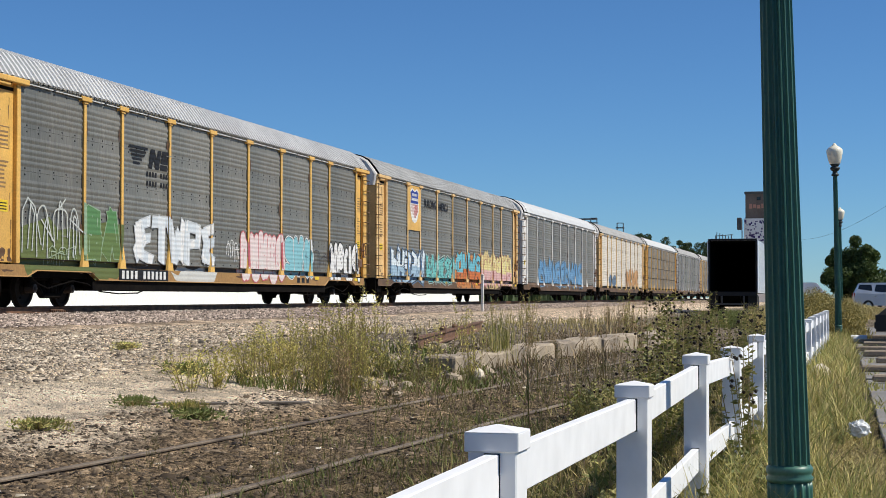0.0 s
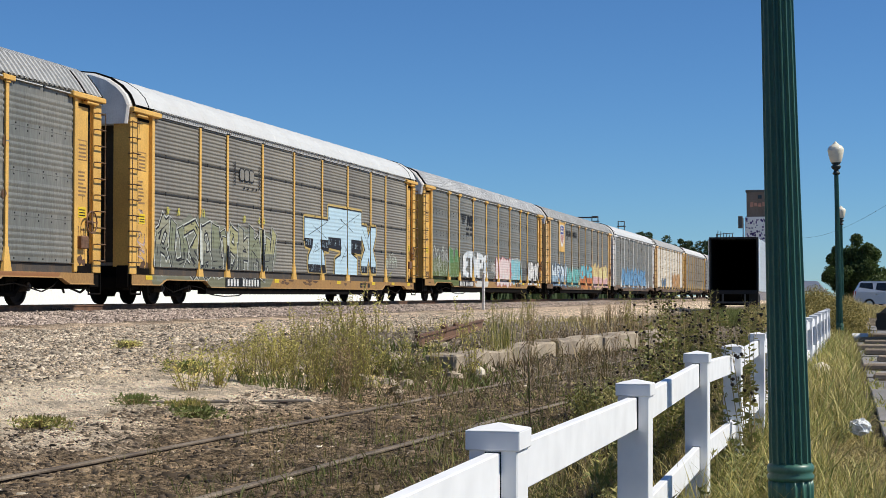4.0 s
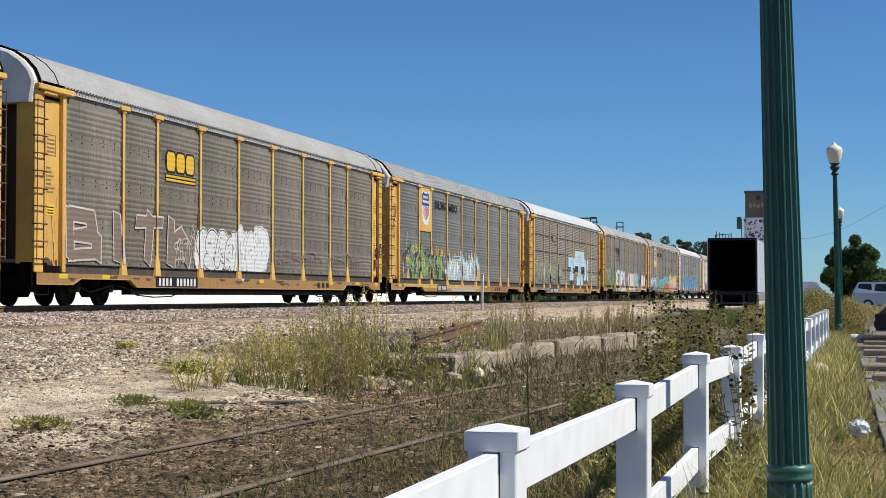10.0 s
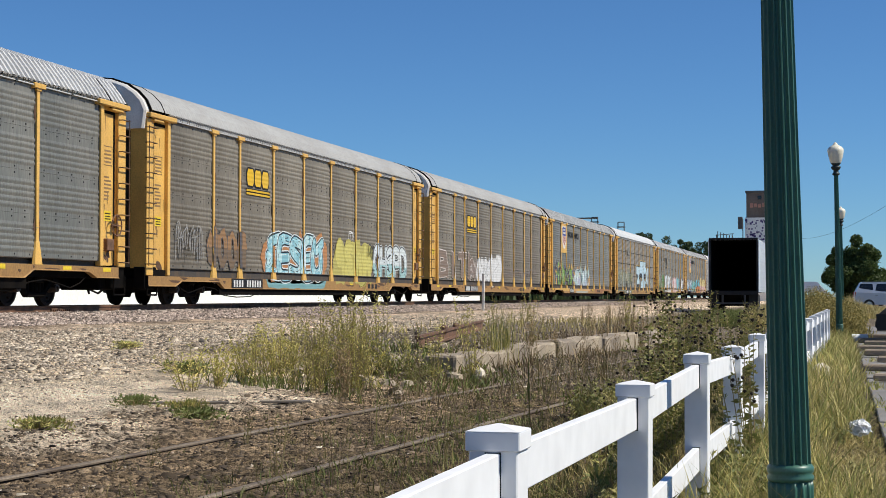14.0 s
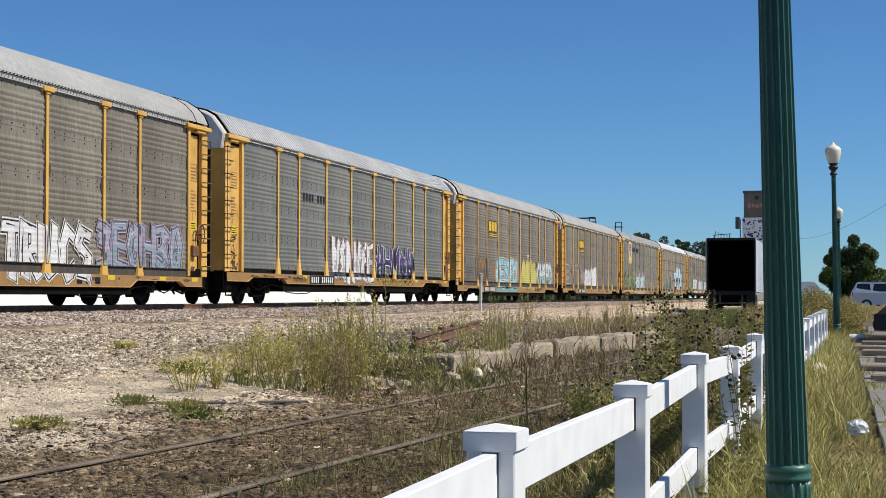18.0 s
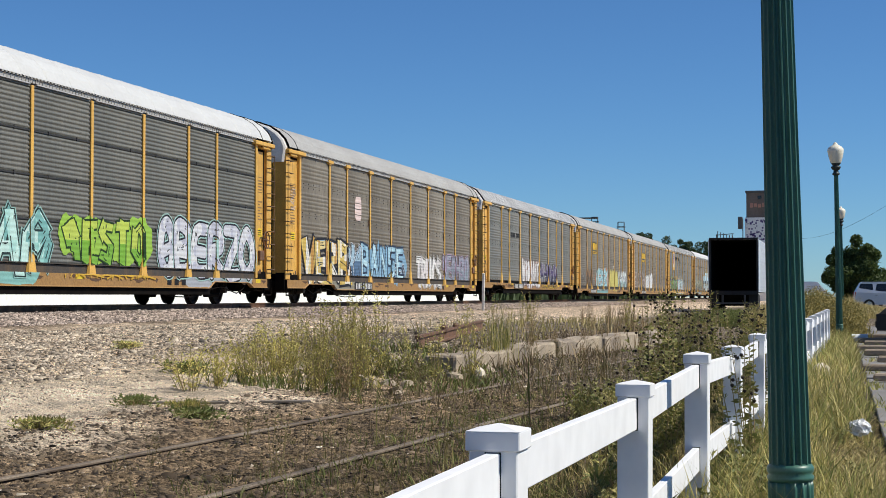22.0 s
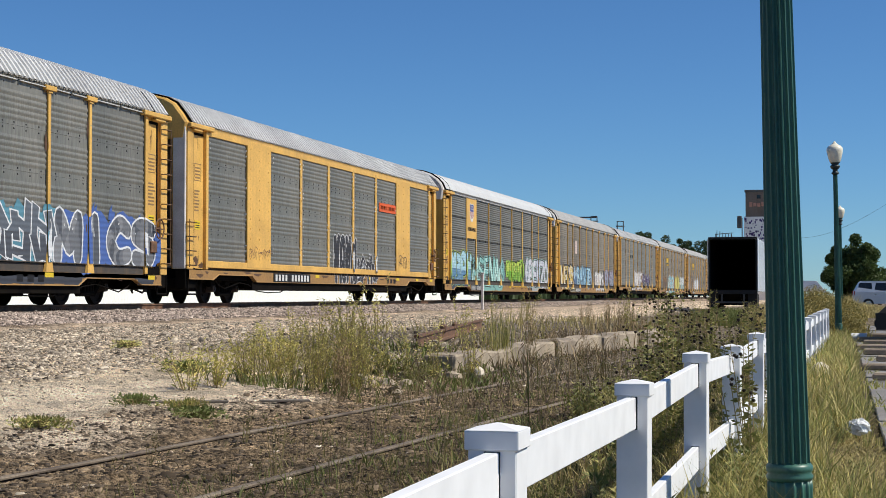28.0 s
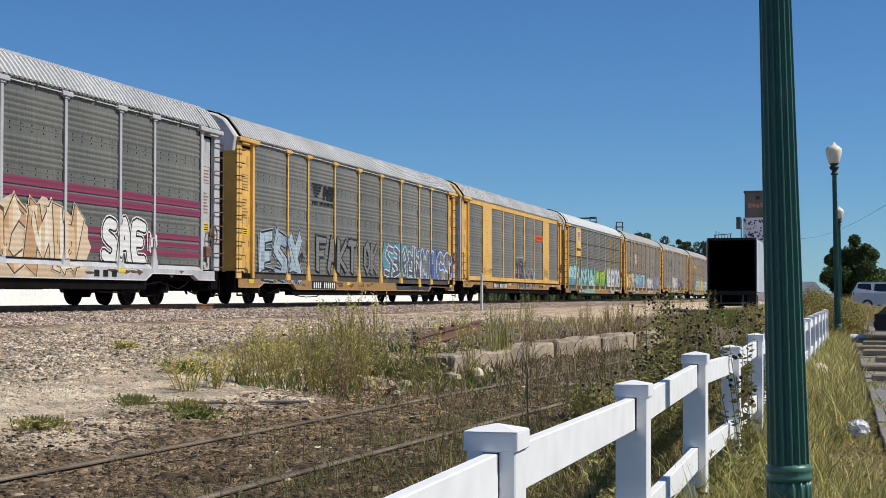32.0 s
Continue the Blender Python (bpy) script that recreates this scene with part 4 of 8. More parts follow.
# Curves of letters that no one can read, on a unit square.
WILD = [
    [[(0, .05), (.1, .6), (.45, 1), (.85, .75), (.6, .45), (.25, .5)]], [[(.1, 1), (.05, .4), (.3, .02), (.75, .1), (.95, .5), (.7, .85)]],
    [[(0, .9), (.5, 1), (.9, .8), (.3, .45), (.9, .2), (.4, 0), (0, .1)]], [[(.15, 0), (.2, 1)], [(.2, .6), (.6, .75), (.9, .4), (.85, 0)]],
    [[(.5, 0), (.1, .35), (.2, .9), (.6, 1), (.9, .6), (.75, .1), (.5, 0)]], [[(0, 1), (.3, .1), (.55, .65), (.75, .1), (1, 1.05)]],
    [[(.1, 0), (.15, .95)], [(.85, 0), (.8, 1)], [(-.1, .55), (.5, .4), (1.1, .6)]], [[(.9, 1), (.2, .85), (.35, .5), (.1, .1), (.95, 0)], [(.3, .5), (.85, .55)]],
]


def smooth_line(pts, m=4):
    """A curve through the points."""
    out = []
    for i in range(len(pts) - 1):
        p0, p1, p2, p3 = pts[max(i - 1, 0)], pts[i], pts[i + 1], pts[min(i + 2, len(pts) - 1)]
        for k in range(m):
            t = k / m
            out.append(tuple(0.5 * (2 * b + (c - a) * t + (2 * a - 5 * b + 4 * c - d) * t * t + (3 * b - a - 3 * c + d) * t ** 3) for a, b, c, d in zip(p0, p1, p2, p3)))
    return out + [pts[-1]]


def stroke(p, q, ra, rb, rounded):
    """One stroke of a letter, as wide as ra at its start and rb at its end."""
    d = Vector((q[0] - p[0], q[1] - p[1]))
    d = d.normalized() if d.length > 1e-6 else Vector((0, 1))
    n = Vector((-d.y, d.x))
    p, q = Vector(p), Vector(q)
    if not rounded:
        return [tuple(p - n * ra - d * ra * 0.75), tuple(q - n * rb + d * rb * 0.35), tuple(q + n * rb + d * rb * 0.95), tuple(p + n * ra - d * ra * 0.25)]
    out = []
    for c, r, start in ((q, rb, math.atan2(d.y, d.x) - math.pi / 2), (p, ra, math.atan2(d.y, d.x) + math.pi / 2)):
        for i in range(5):
            t = start + math.pi * i / 4
            out.append((c.x + r * math.cos(t), c.y + r * math.sin(t)))
    return out


def piece(car, y0, y1, z0, z1, word, top, low=None, ink=(0.02, 0.02, 0.025), edge=None, cloud=None, weight=0.15, rim=0.03, seed=1, lean=0.0, spread=1.1, rounded=False, cuts=1.0, shine=None, mixed=None, flames=0, wobble=0.07, tones=()):
    """A sprayed word in stylised letters: ragged cloud, outer edge, outline, a fill in two tones, cuts and shines. '?' gives a letter that no one can read."""
    rng = random.Random(seed)
    n, h = len(word), z1 - z0
    rim = 1.75 * rim
    step = (y1 - y0) / n
    w = step * spread
    coats = {}

    def coat(key, colour):
        if key not in coats:
            coats[key] = (Shape(), colour)
        return coats[key][0]

    if cloud:
        base = coat("cloud", cloud)
        count = max(4, int((y1 - y0) * 2.2))
        for k in range(count):
            y = y0 + (y1 - y0) * (k + 0.5) / count
            lay(base, blob(y, z0 + h * rng.uniform(0.35, 0.6), step * rng.uniform(0.45, 0.75), h * rng.uniform(0.35, 0.55), rng, 18, 0.16), 0.0001 * k)
        for k in range(flames):
            y, up = rng.uniform(y0 - 0.2, y1 + 0.3), z0 + h * rng.uniform(0.45, 0.9)
            size = rng.uniform(0.25, 0.5)
            lay(base, [(y - 0.16, up), (y + 0.16, up), (y + 0.2, up + size * 0.5), (y + 0.04, up + size * 0.55), (y + 0.06, up + size), (y - 0.12, up + size * 0.5)], 0.0012 + 0.00005 * k)
    for i, ch in enumerate(word):
        if ch == " ":
            continue
        glyph = GLYPHS[ch] if ch != "?" else [list(q) for q in rng.choice(WILD)]
        if ch == "?":
            if rng.random() < 0.5:
                glyph = [[(1 - a, b) for a, b in q] for q in glyph]
            a, b = rng.uniform(0, 0.3), rng.uniform(0.15, 0.8)
            glyph = glyph + [[(a, b), (a + rng.uniform(0.4, 0.7), b + rng.uniform(-0.25, 0.25))]]
            a, b = rng.uniform(0.1, 0.9), rng.uniform(0.0, 0.45)
            glyph = glyph + [[(a, b), (a + rng.uniform(-0.2, 0.2), b + rng.uniform(0.3, 0.6))]]
            if rounded:
                glyph = glyph[:-1]
        left = y0 + i * step - (w - step) / 2 + rng.uniform(-0.04, 0.04) * step
        r = min(0.80 * weight * h, 0.26 * w)
        lift = 0.003 + 0.0019 * i
        tone, tone_low = top, low or top
        if mixed:
            tone = mixed[i % len(mixed)]
            tone_low = low or tone
        split = z0 + h * rng.uniform(0.40, 0.55)
        k = 0
        for line in glyph:
            pts = []
            for a, b in line:
                b = b + rng.uniform(-wobble, wobble) * 0.6
                a = a + lean * (b - 0.5) + rng.uniform(-wobble, wobble)
                pts.append((left + r + (w - 2 * r) * a, z0 + r + (h - 2 * r) * max(-0.05, min(1.1, b))))
            if rounded and len(pts) > 2:
                pts = smooth_line(pts, 3)
            m = len(pts) - 1
            for j, (a, b) in enumerate(zip(pts[:-1], pts[1:])):
                k += 1
                tiny = 0.00002 * k
                if rounded:
                    ra = rb = r * (1.1 - 0.25 * abs(2 * j / max(1, m) - 1))
                else:
                    tall = abs(b[1] - a[1]) > abs(b[0] - a[0])
                    ra, rb = (r * rng.uniform(0.9, 1.2), r * rng.uniform(0.65, 1.1)) if tall else (r * rng.uniform(0.5, 0.75), r * rng.uniform(0.5, 0.75))
                if edge:
                    lay(coat("edge", edge), stroke(a, b, ra + rim + 0.035, rb + rim + 0.035, rounded), lift + tiny)
                lay(coat("ink", ink), stroke(a, b, ra + rim, rb + rim, rounded), lift + 0.0005 + tiny)
                body = stroke(a, b, ra, rb, rounded)
                if tones:
                    lo, hi = min(q[0] for q in body), max(q[0] for q in body)
                    y = lo - rng.uniform(0, 0.12)
                    while y < hi:
                        wide = rng.uniform(0.16, 0.42)
                        slip = clip(clip(body, 0, y, True), 0, y + wide, False)
                        if len(slip) > 2:
                            t = rng.choice(tones)
                            lay(coat(("fill", t), t), slip, lift + 0.0010 + tiny)
                        y += wide
                elif tone_low == tone:
                    lay(coat(("fill", tone), tone), body, lift + 0.0010 + tiny)
                else:
                    up, down = clip(body, 1, split, True), clip(body, 1, split, False)
                    if len(up) > 2:
                        lay(coat(("fill", tone), tone), up, lift + 0.0010 + tiny)
                    if len(down) > 2:
                        lay(coat(("fill", tone_low), tone_low), down, lift + 0.0010 + tiny)
                d = Vector((b[0] - a[0], b[1] - a[1]))
                if d.length < 0.08:
                    continue
                side = Vector((-d.y, d.x)).normalized() * r
                for again in range(2):
                    if rng.random() > 0.5 * cuts:
                        continue
                    f, g = sorted((rng.uniform(0, 1), rng.uniform(0, 1)))
                    o = side * rng.uniform(-0.6, 0.6)
                    pa, pb = Vector(a) + d * f + o, Vector(a) + d * g + o * rng.uniform(0.3, 1.2)
                    lay(coat("ink", ink), stroke(pa, pb, 0.022, 0.010, False), lift + 0.0014 + tiny)
                if shine and rng.random() < 0.7:
                    o = side * (0.55 if side.x < 0 or side.y > 0 else -0.55)
                    pa, pb = Vector(a) + d * 0.1 + o, Vector(a) + d * rng.uniform(0.4, 0.9) + o
                    lay(coat("shine", shine), stroke(pa, pb, 0.016, 0.010, True), lift + 0.0016 + tiny)
    first = None
    for shape, colour in coats.values():
        if shape.f:
            ob = part("graffiti" if first is None else "spray_coat", shape, paint(*colour), car if first is None else first, "sprayed graffiti" if first is None else "")
            tagged(ob, kind="stuff")
            first = first or ob


def wild_piece(car, y0, y1, z0, z1, bodies, licks, ink, edge, cloud=None, count=9, seed=1, wide=0.17, loose=26):
    """Sprayed flame-like letters: swelling bodies, bright licks with pale edges, and thin loose lines over a ragged cloud."""
    rng = random.Random(seed)
    h = z1 - z0
    coats = {}

    def coat(colour):
        return coats.setdefault(colour, Shape())

    def lick(pts, widths, lift, layers):
        line = smooth_line(pts, 4)
        m = len(line) - 1
        for grow, colour, up in layers:
            for j, (a, b) in enumerate(zip(line[:-1], line[1:])):
                ws = []
                for k in (j, j + 1):
                    f = k / m * (len(widths) - 1)
                    i = min(int(f), len(widths) - 2)
                    ws.append(max(0.003, widths[i] + (widths[i + 1] - widths[i]) * (f - i) + grow))
                lay(coat(colour), stroke(a, b, ws[0], ws[1], True), lift + up + 0.00002 * j)

    if cloud:
        n = int((y1 - y0) * 4.5)
        for k in range(n):
            y = y0 - 0.35 + (y1 - y0 + 0.8) * (k + 0.5) / n + rng.uniform(-0.1, 0.1)
            end = 1 - 0.35 * max(0, (y - y1 + 0.6))
            top = z0 + h * rng.uniform(0.55, 0.93) * max(0.3, end)
            lean = rng.uniform(-0.12, 0.12)
            lick([(y, z0 - 0.1), (y + lean, z0 + 0.4 * (top - z0)), (y - lean * 0.4, z0 + 0.75 * (top - z0)), (y + lean, top)], [0.24, 0.24, 0.15, 0.05], 0.0, [(0, cloud, 0.00012 * k)])
    step = (y1 - y0) / count
    for i in range(count):
        y = y0 + step * (i + 0.5)
        lift = 0.006 + 0.0022 * i
        a, b = rng.uniform(-0.55, 0.55), rng.uniform(-0.5, 0.5)
        top = z0 + h * rng.uniform(0.62, 1.0)
        body = rng.choice(bodies)
        lick([(y - a, z0), (y + b * 0.4, z0 + 0.25 * h), (y + b, z0 + 0.55 * h), (y + a * 0.5, z0 + 0.75 * (top - z0)), (y + a * 0.8, top)], [wide * 0.9, wide * rng.uniform(1.1, 1.6), wide * 0.9, wide * 0.4, 0.006], lift, [(0.022, edge, 0), (0.014, ink, 0.0003), (0, body, 0.0006)])
        for k in range(4):
            p = (y + rng.uniform(-0.5, 0.5), z0 + h * rng.uniform(0.02, 0.70))
            d = rng.choice((-1, 1)) * rng.uniform(0.15, 0.55)
            rise = rng.uniform(-0.3, 0.5)
            lick([p, (p[0] + d * 0.4, p[1] + rng.uniform(-0.05, 0.15)), (p[0] + d, p[1] + rise * 0.5), (p[0] + d * rng.uniform(0.7, 1.2), p[1] + rise + 0.1)], [0.015, wide * rng.uniform(0.4, 0.8), wide * 0.45, 0.003], lift + 0.0009 + 0.0003 * k, [(0.017, edge if k % 2 else ink, 0), (0.010, ink, 0.0001), (0, rng.choice(licks), 0.0002)])
        lick([(y + b * 0.4, z0 + 0.15 * h), (y + b * 0.7, z0 + 0.4 * h), (y + b, z0 + rng.uniform(0.5, 0.65) * h)], [0.01, wide * 0.35, 0.01], lift + 0.0021, [(0, tuple(min(1, q * 2.0 + 0.05) for q in body), 0)])
    for k in range(loose):
        p = (rng.uniform(y0, y1), z0 + h * rng.uniform(0.0, 0.8))
        pts = [p]
        for q in range(3):
            pts.append((pts[-1][0] + rng.uniform(-0.18, 0.18), pts[-1][1] + rng.uniform(-0.05, 0.24)))
        lick(pts, [0.012, 0.016, 0.006], 0.009 + 0.0022 * count + 0.0001 * k, [(0, edge if k % 3 else ink, 0)])
    first = None
    for colour, shape in coats.items():
        if shape.f:
            ob = part("graffiti" if first is None else "spray_coat", shape, paint(*colour), car if first is None else first, "sprayed graffiti" if first is None else "")
            tagged(ob, kind="stuff")
            first = first or ob


def scrawl(car, y0, y1, z0, z1, colour, count, seed=1, r=0.016, tails=0.0):
    """Thin sprayed lines: tall hoops like letters drawn in outline."""
    rng = random.Random(seed)
    s = Shape()
    w, h = (y1 - y0) / count, z1 - z0
    for i in range(count):
        a, top, foot = y0 + i * w, z1 - h * rng.uniform(0, 0.4), z0 + h * rng.uniform(0, 0.3)
        lines_ = [[(a, foot), (a + w * rng.uniform(-.1, .15), top - h * 0.1), (a + w * 0.4, top), (a + w * 0.8, top - h * rng.uniform(0.05, 0.2)), (a + w * rng.uniform(0.85, 1.1), foot + h * rng.uniform(0, 0.2))]]
        lines_.append([(a + w * 0.35, foot + h * 0.05), (a + w * rng.uniform(0.3, 0.5), foot + h * rng.uniform(0.4, 0.7)), (a + w * 0.65, foot + h * rng.uniform(0.35, 0.6)), (a + w * 0.6, foot)])
        if rng.random() < 0.6:
            lines_.append([(a + w * rng.uniform(0, .3), foot + h * rng.uniform(.2, .5)), (a + w * rng.uniform(.7, 1.2), foot + h * rng.uniform(.1, .6))])
        for line in lines_:
            line = [(a_ + w * rng.uniform(-0.12, 0.12), b_ + h * rng.uniform(-0.06, 0.06)) for a_, b_ in line]
            pts = smooth_line(line, 3) if len(line) > 2 and rng.random() < 0.5 else line
            for k, (p, q) in enumerate(zip(pts[:-1], pts[1:])):
                lay(s, stroke(p, q, r, r, True), 0.0215 + 0.00003 * (k + 9 * i))
        if rng.random() < tails:
            lay(s, stroke((a + w * 0.5, foot), (a + w * 0.5 + rng.uniform(-.03, .03), foot - rng.uniform(0.1, 0.4)), r, r * 0.6, True), 0.0213)
    tagged(part("tag", s, paint(*colour), car, "thin sprayed lines"), kind="stuff")


def block_piece(car, letters, fill, ink, halo):
    """A sprayed word of block letters: each letter is a box (y0, y1, z0, z1) with lit and shaded outlines on a unit square."""
    shapes = [Shape() for i in range(5)]
    rng = random.Random(9)
    for y0, y1, z0, z1, lit, shaded in letters:
        for k, (ring, dark) in enumerate([(q, False) for q in lit] + [(q, True) for q in shaded]):
            pts = [(y0 + a * (y1 - y0), z0 + b * (z1 - z0)) for a, b in ring]
            for j in range(len(pts)):
                p, q = pts[j], pts[(j + 1) % len(pts)]
                lay(shapes[0], capsule(p, q, 0.13, 3), 0.0002 + 0.00002 * j)
                lay(shapes[1], capsule(p, q, 0.055, 3), 0.002 + 0.00002 * j)
            lay(shapes[2 if dark else 3], pts, 0.004 if dark else 0.006 + 0.0002 * k)
            if not dark:
                for j in range(3):
                    p, q = pts[j], pts[(j + len(pts) // 2) % len(pts)]
                    t, u = rng.uniform(0.05, 0.3), rng.uniform(0.4, 0.7)
                    lay(shapes[4], capsule((p[0] + (q[0] - p[0]) * t, p[1] + (q[1] - p[1]) * t), (p[0] + (q[0] - p[0]) * u, p[1] + (q[1] - p[1]) * u), 0.010, 2), 0.0085 + 0.0002 * j)
            else:
                for j in range(7):
                    y, z = min(p[0] for p in pts) + rng.random() * (max(p[0] for p in pts) - min(p[0] for p in pts)), sum(p[1] for p in pts) / len(pts)
                    lay(shapes[3], capsule((y - 0.03, z - 0.1), (y + 0.03, z + 0.1), 0.006, 2), 0.0055)
    first = None
    for s, colour in zip(shapes, (halo, ink, ink, fill, ink)):
        ob = part("graffiti" if first is None else "spray_coat", s, paint(*colour), car if first is None else first, "sprayed pale blue block letters" if first is None else "")
        tagged(ob, kind="stuff")
        first = first or ob


def wash(car, y0, y1, z0, z1, colour, seed=1, ragged=0.25):
    """A painted-over patch with an uneven upper edge."""
    rng = random.Random(seed)
    s = Shape()
    n = max(4, int((y1 - y0) / 0.45))
    tops = [z1 + rng.uniform(-ragged, ragged) for i in range(n + 1)]
    for i in range(n):
        a, b = y0 + (y1 - y0) * i / n, y0 + (y1 - y0) * (i + 1) / n
        foot = [0.18 * (z1 - z0) if k in (0, n) else rng.uniform(0, 0.12) * (z1 - z0) for k in (i, i + 1)]
        inset = [0.3 if i == 0 else 0, 0.3 if i == n - 1 else 0]
        lay(s, [(a + inset[0], z0 + foot[0]), (b - inset[1], z0 + foot[1]), (b, tops[i + 1]), (a, tops[i])], -0.001)
    return tagged(part("paint_patch", s, paint(*colour), car, "painted-over patch"), kind="stuff")


def bars(car, name, y0, y1, z0, z1, material, count=0, seed=0, x=SILL_X, label="", split=0.25):
    """Writing that cannot be read: a row of bars as long and high as its characters."""
    s = Shape()
    n = count or max(1, int((y1 - y0) / (z1 - z0) / 0.75))
    w = (y1 - y0) / n
    rng = random.Random(seed)
    for i in range(n):
        if n > 5 and i == 4:
            continue
        a = y0 + i * w
        s.box(x, x + 0.004, a + w * 0.17, a + w * 0.74, z0, z1)
    return tagged(part(name, s, material, car, label), kind="stuff")


def end_tag(car, e, z0, z1, colour, seed):
    """A scrawled tag on the panel at one end of a car."""
    rng = random.Random(seed)
    s = Shape()
    for k in range(6):
        z = z0 + (z1 - z0) * (k + 0.5) / 6
        pts = smooth_line([(e * (12.45 + rng.uniform(0, 0.55)), z + rng.uniform(-1, 1) * (z1 - z0) * 0.16) for i in range(5)], 5)
        for i, (p, q) in enumerate(zip(pts[:-1], pts[1:])):
            s.poly([(1.3875 + 0.0001 * k, y, zz) for y, zz in capsule(p, q, 0.014, 2)])
    tagged(part("tag", s, paint(*colour), car, "scrawled spray tag"), kind="stuff")


def lettering(car, word, y0, y1, z0, height, material, x, parent_name="lettering"):
    cu = bpy.data.curves.new(parent_name, "FONT")
    cu.body, cu.size, cu.extrude = word, height * 1.4, 0.002
    cu.offset = 0.04 * height
    tmp = bpy.data.objects.new(parent_name, cu)
    me = bpy.data.meshes.new_from_object(tmp)
    bpy.data.objects.remove(tmp)
    xs = [v.co.x for v in me.vertices]
    k = (y1 - y0) / (max(xs) - min(xs))
    me.transform(Matrix(((0, 0, 1, x), (k, 0, 0, y0 - k * min(xs)), (0, 1, 0, z0), (0, 0, 0, 1))))
    me.materials.clear()
    me.materials.append(material)
    return part(parent_name, me, None, car)


BLUE_INK = paint(0.03, 0.06, 0.30)
RED_INK = paint(0.45, 0.05, 0.04)
BLACK_INK = paint(0.018, 0.018, 0.02)
WHITE_INK = paint(0.78, 0.78, 0.75)
GOLD_INK = paint(0.78, 0.48, 0.03)
ORANGE_INK = paint(0.75, 0.12, 0.03)
PLACARD = paint(0.80, 0.58, 0.03)
STAIN = paint(0.13, 0.075, 0.045)
STENCIL = paint(0.30, 0.19, 0.09)
SCUFF = paint(0.30, 0.30, 0.29)


def shield(car, cy, z0, z1, x):
    """A striped shield emblem, with bars in place of its name."""
    w = (z1 - z0) * 0.46
    out = [(0, 0), (0.55, 0.06), (0.92, 0.28), (1.0, 0.5), (0.86, 0.74), (1.0, 0.9), (0.6, 1.0), (0.0, 0.93)]
    ring = [(a, b) for a, b in out] + [(-a, b) for a, b in reversed(out) if a > 0]

    def flat(k, dx, name, material, lo=0.0, hi=1.0, parent=None):
        s = Shape()
        pts = [(cy + a * w * k, z0 + (z1 - z0) * (0.5 + (b - 0.5) * k)) for a, b in ring]
        pts = clip(clip(pts, 1, z0 + (z1 - z0) * lo, True), 1, z0 + (z1 - z0) * hi, False)
        n = len(pts)
        s.v = [(x + dx, y, z) for y, z in pts] + [(x + dx - 0.003, y, z) for y, z in pts]
        s.f = [tuple(range(n))]
        s.f += [(i, n + i, n + (i + 1) % n, (i + 1) % n) for i in range(n)]
        return part(name, s, material, parent)

    emblem = flat(1.0, 0.004, "emblem", WHITE_INK, parent=car)
    tagged(emblem, "red, white and blue shield emblem")
    flat(0.90, 0.008, "emblem_top", BLUE_INK, 0.56, 1.0, emblem)
    s = Shape()
    for k in range(6):
        y = cy + w * (-0.7 + 0.27 * k)
        edge = 0.12 + 0.18 * abs(k - 2.5) / 2.5
        s.box(x + 0.005, x + 0.008, y, y + w * 0.13, z0 + (z1 - z0) * edge, z0 + (z1 - z0) * 0.54)
    part("emblem_stripes", s, RED_INK, emblem)
    s = Shape()
    for zz, ww in ((0.77, 0.6), (0.64, 0.72)):
        for k in range(6):
            y = cy + w * ww * (-1 + k / 3)
            s.box(x + 0.009, x + 0.012, y + 0.02, y + w * ww / 3 - 0.03, z0 + (z1 - z0) * zz, z0 + (z1 - z0) * (zz + 0.075))
    part("emblem_bars", s, WHITE_INK, emblem)


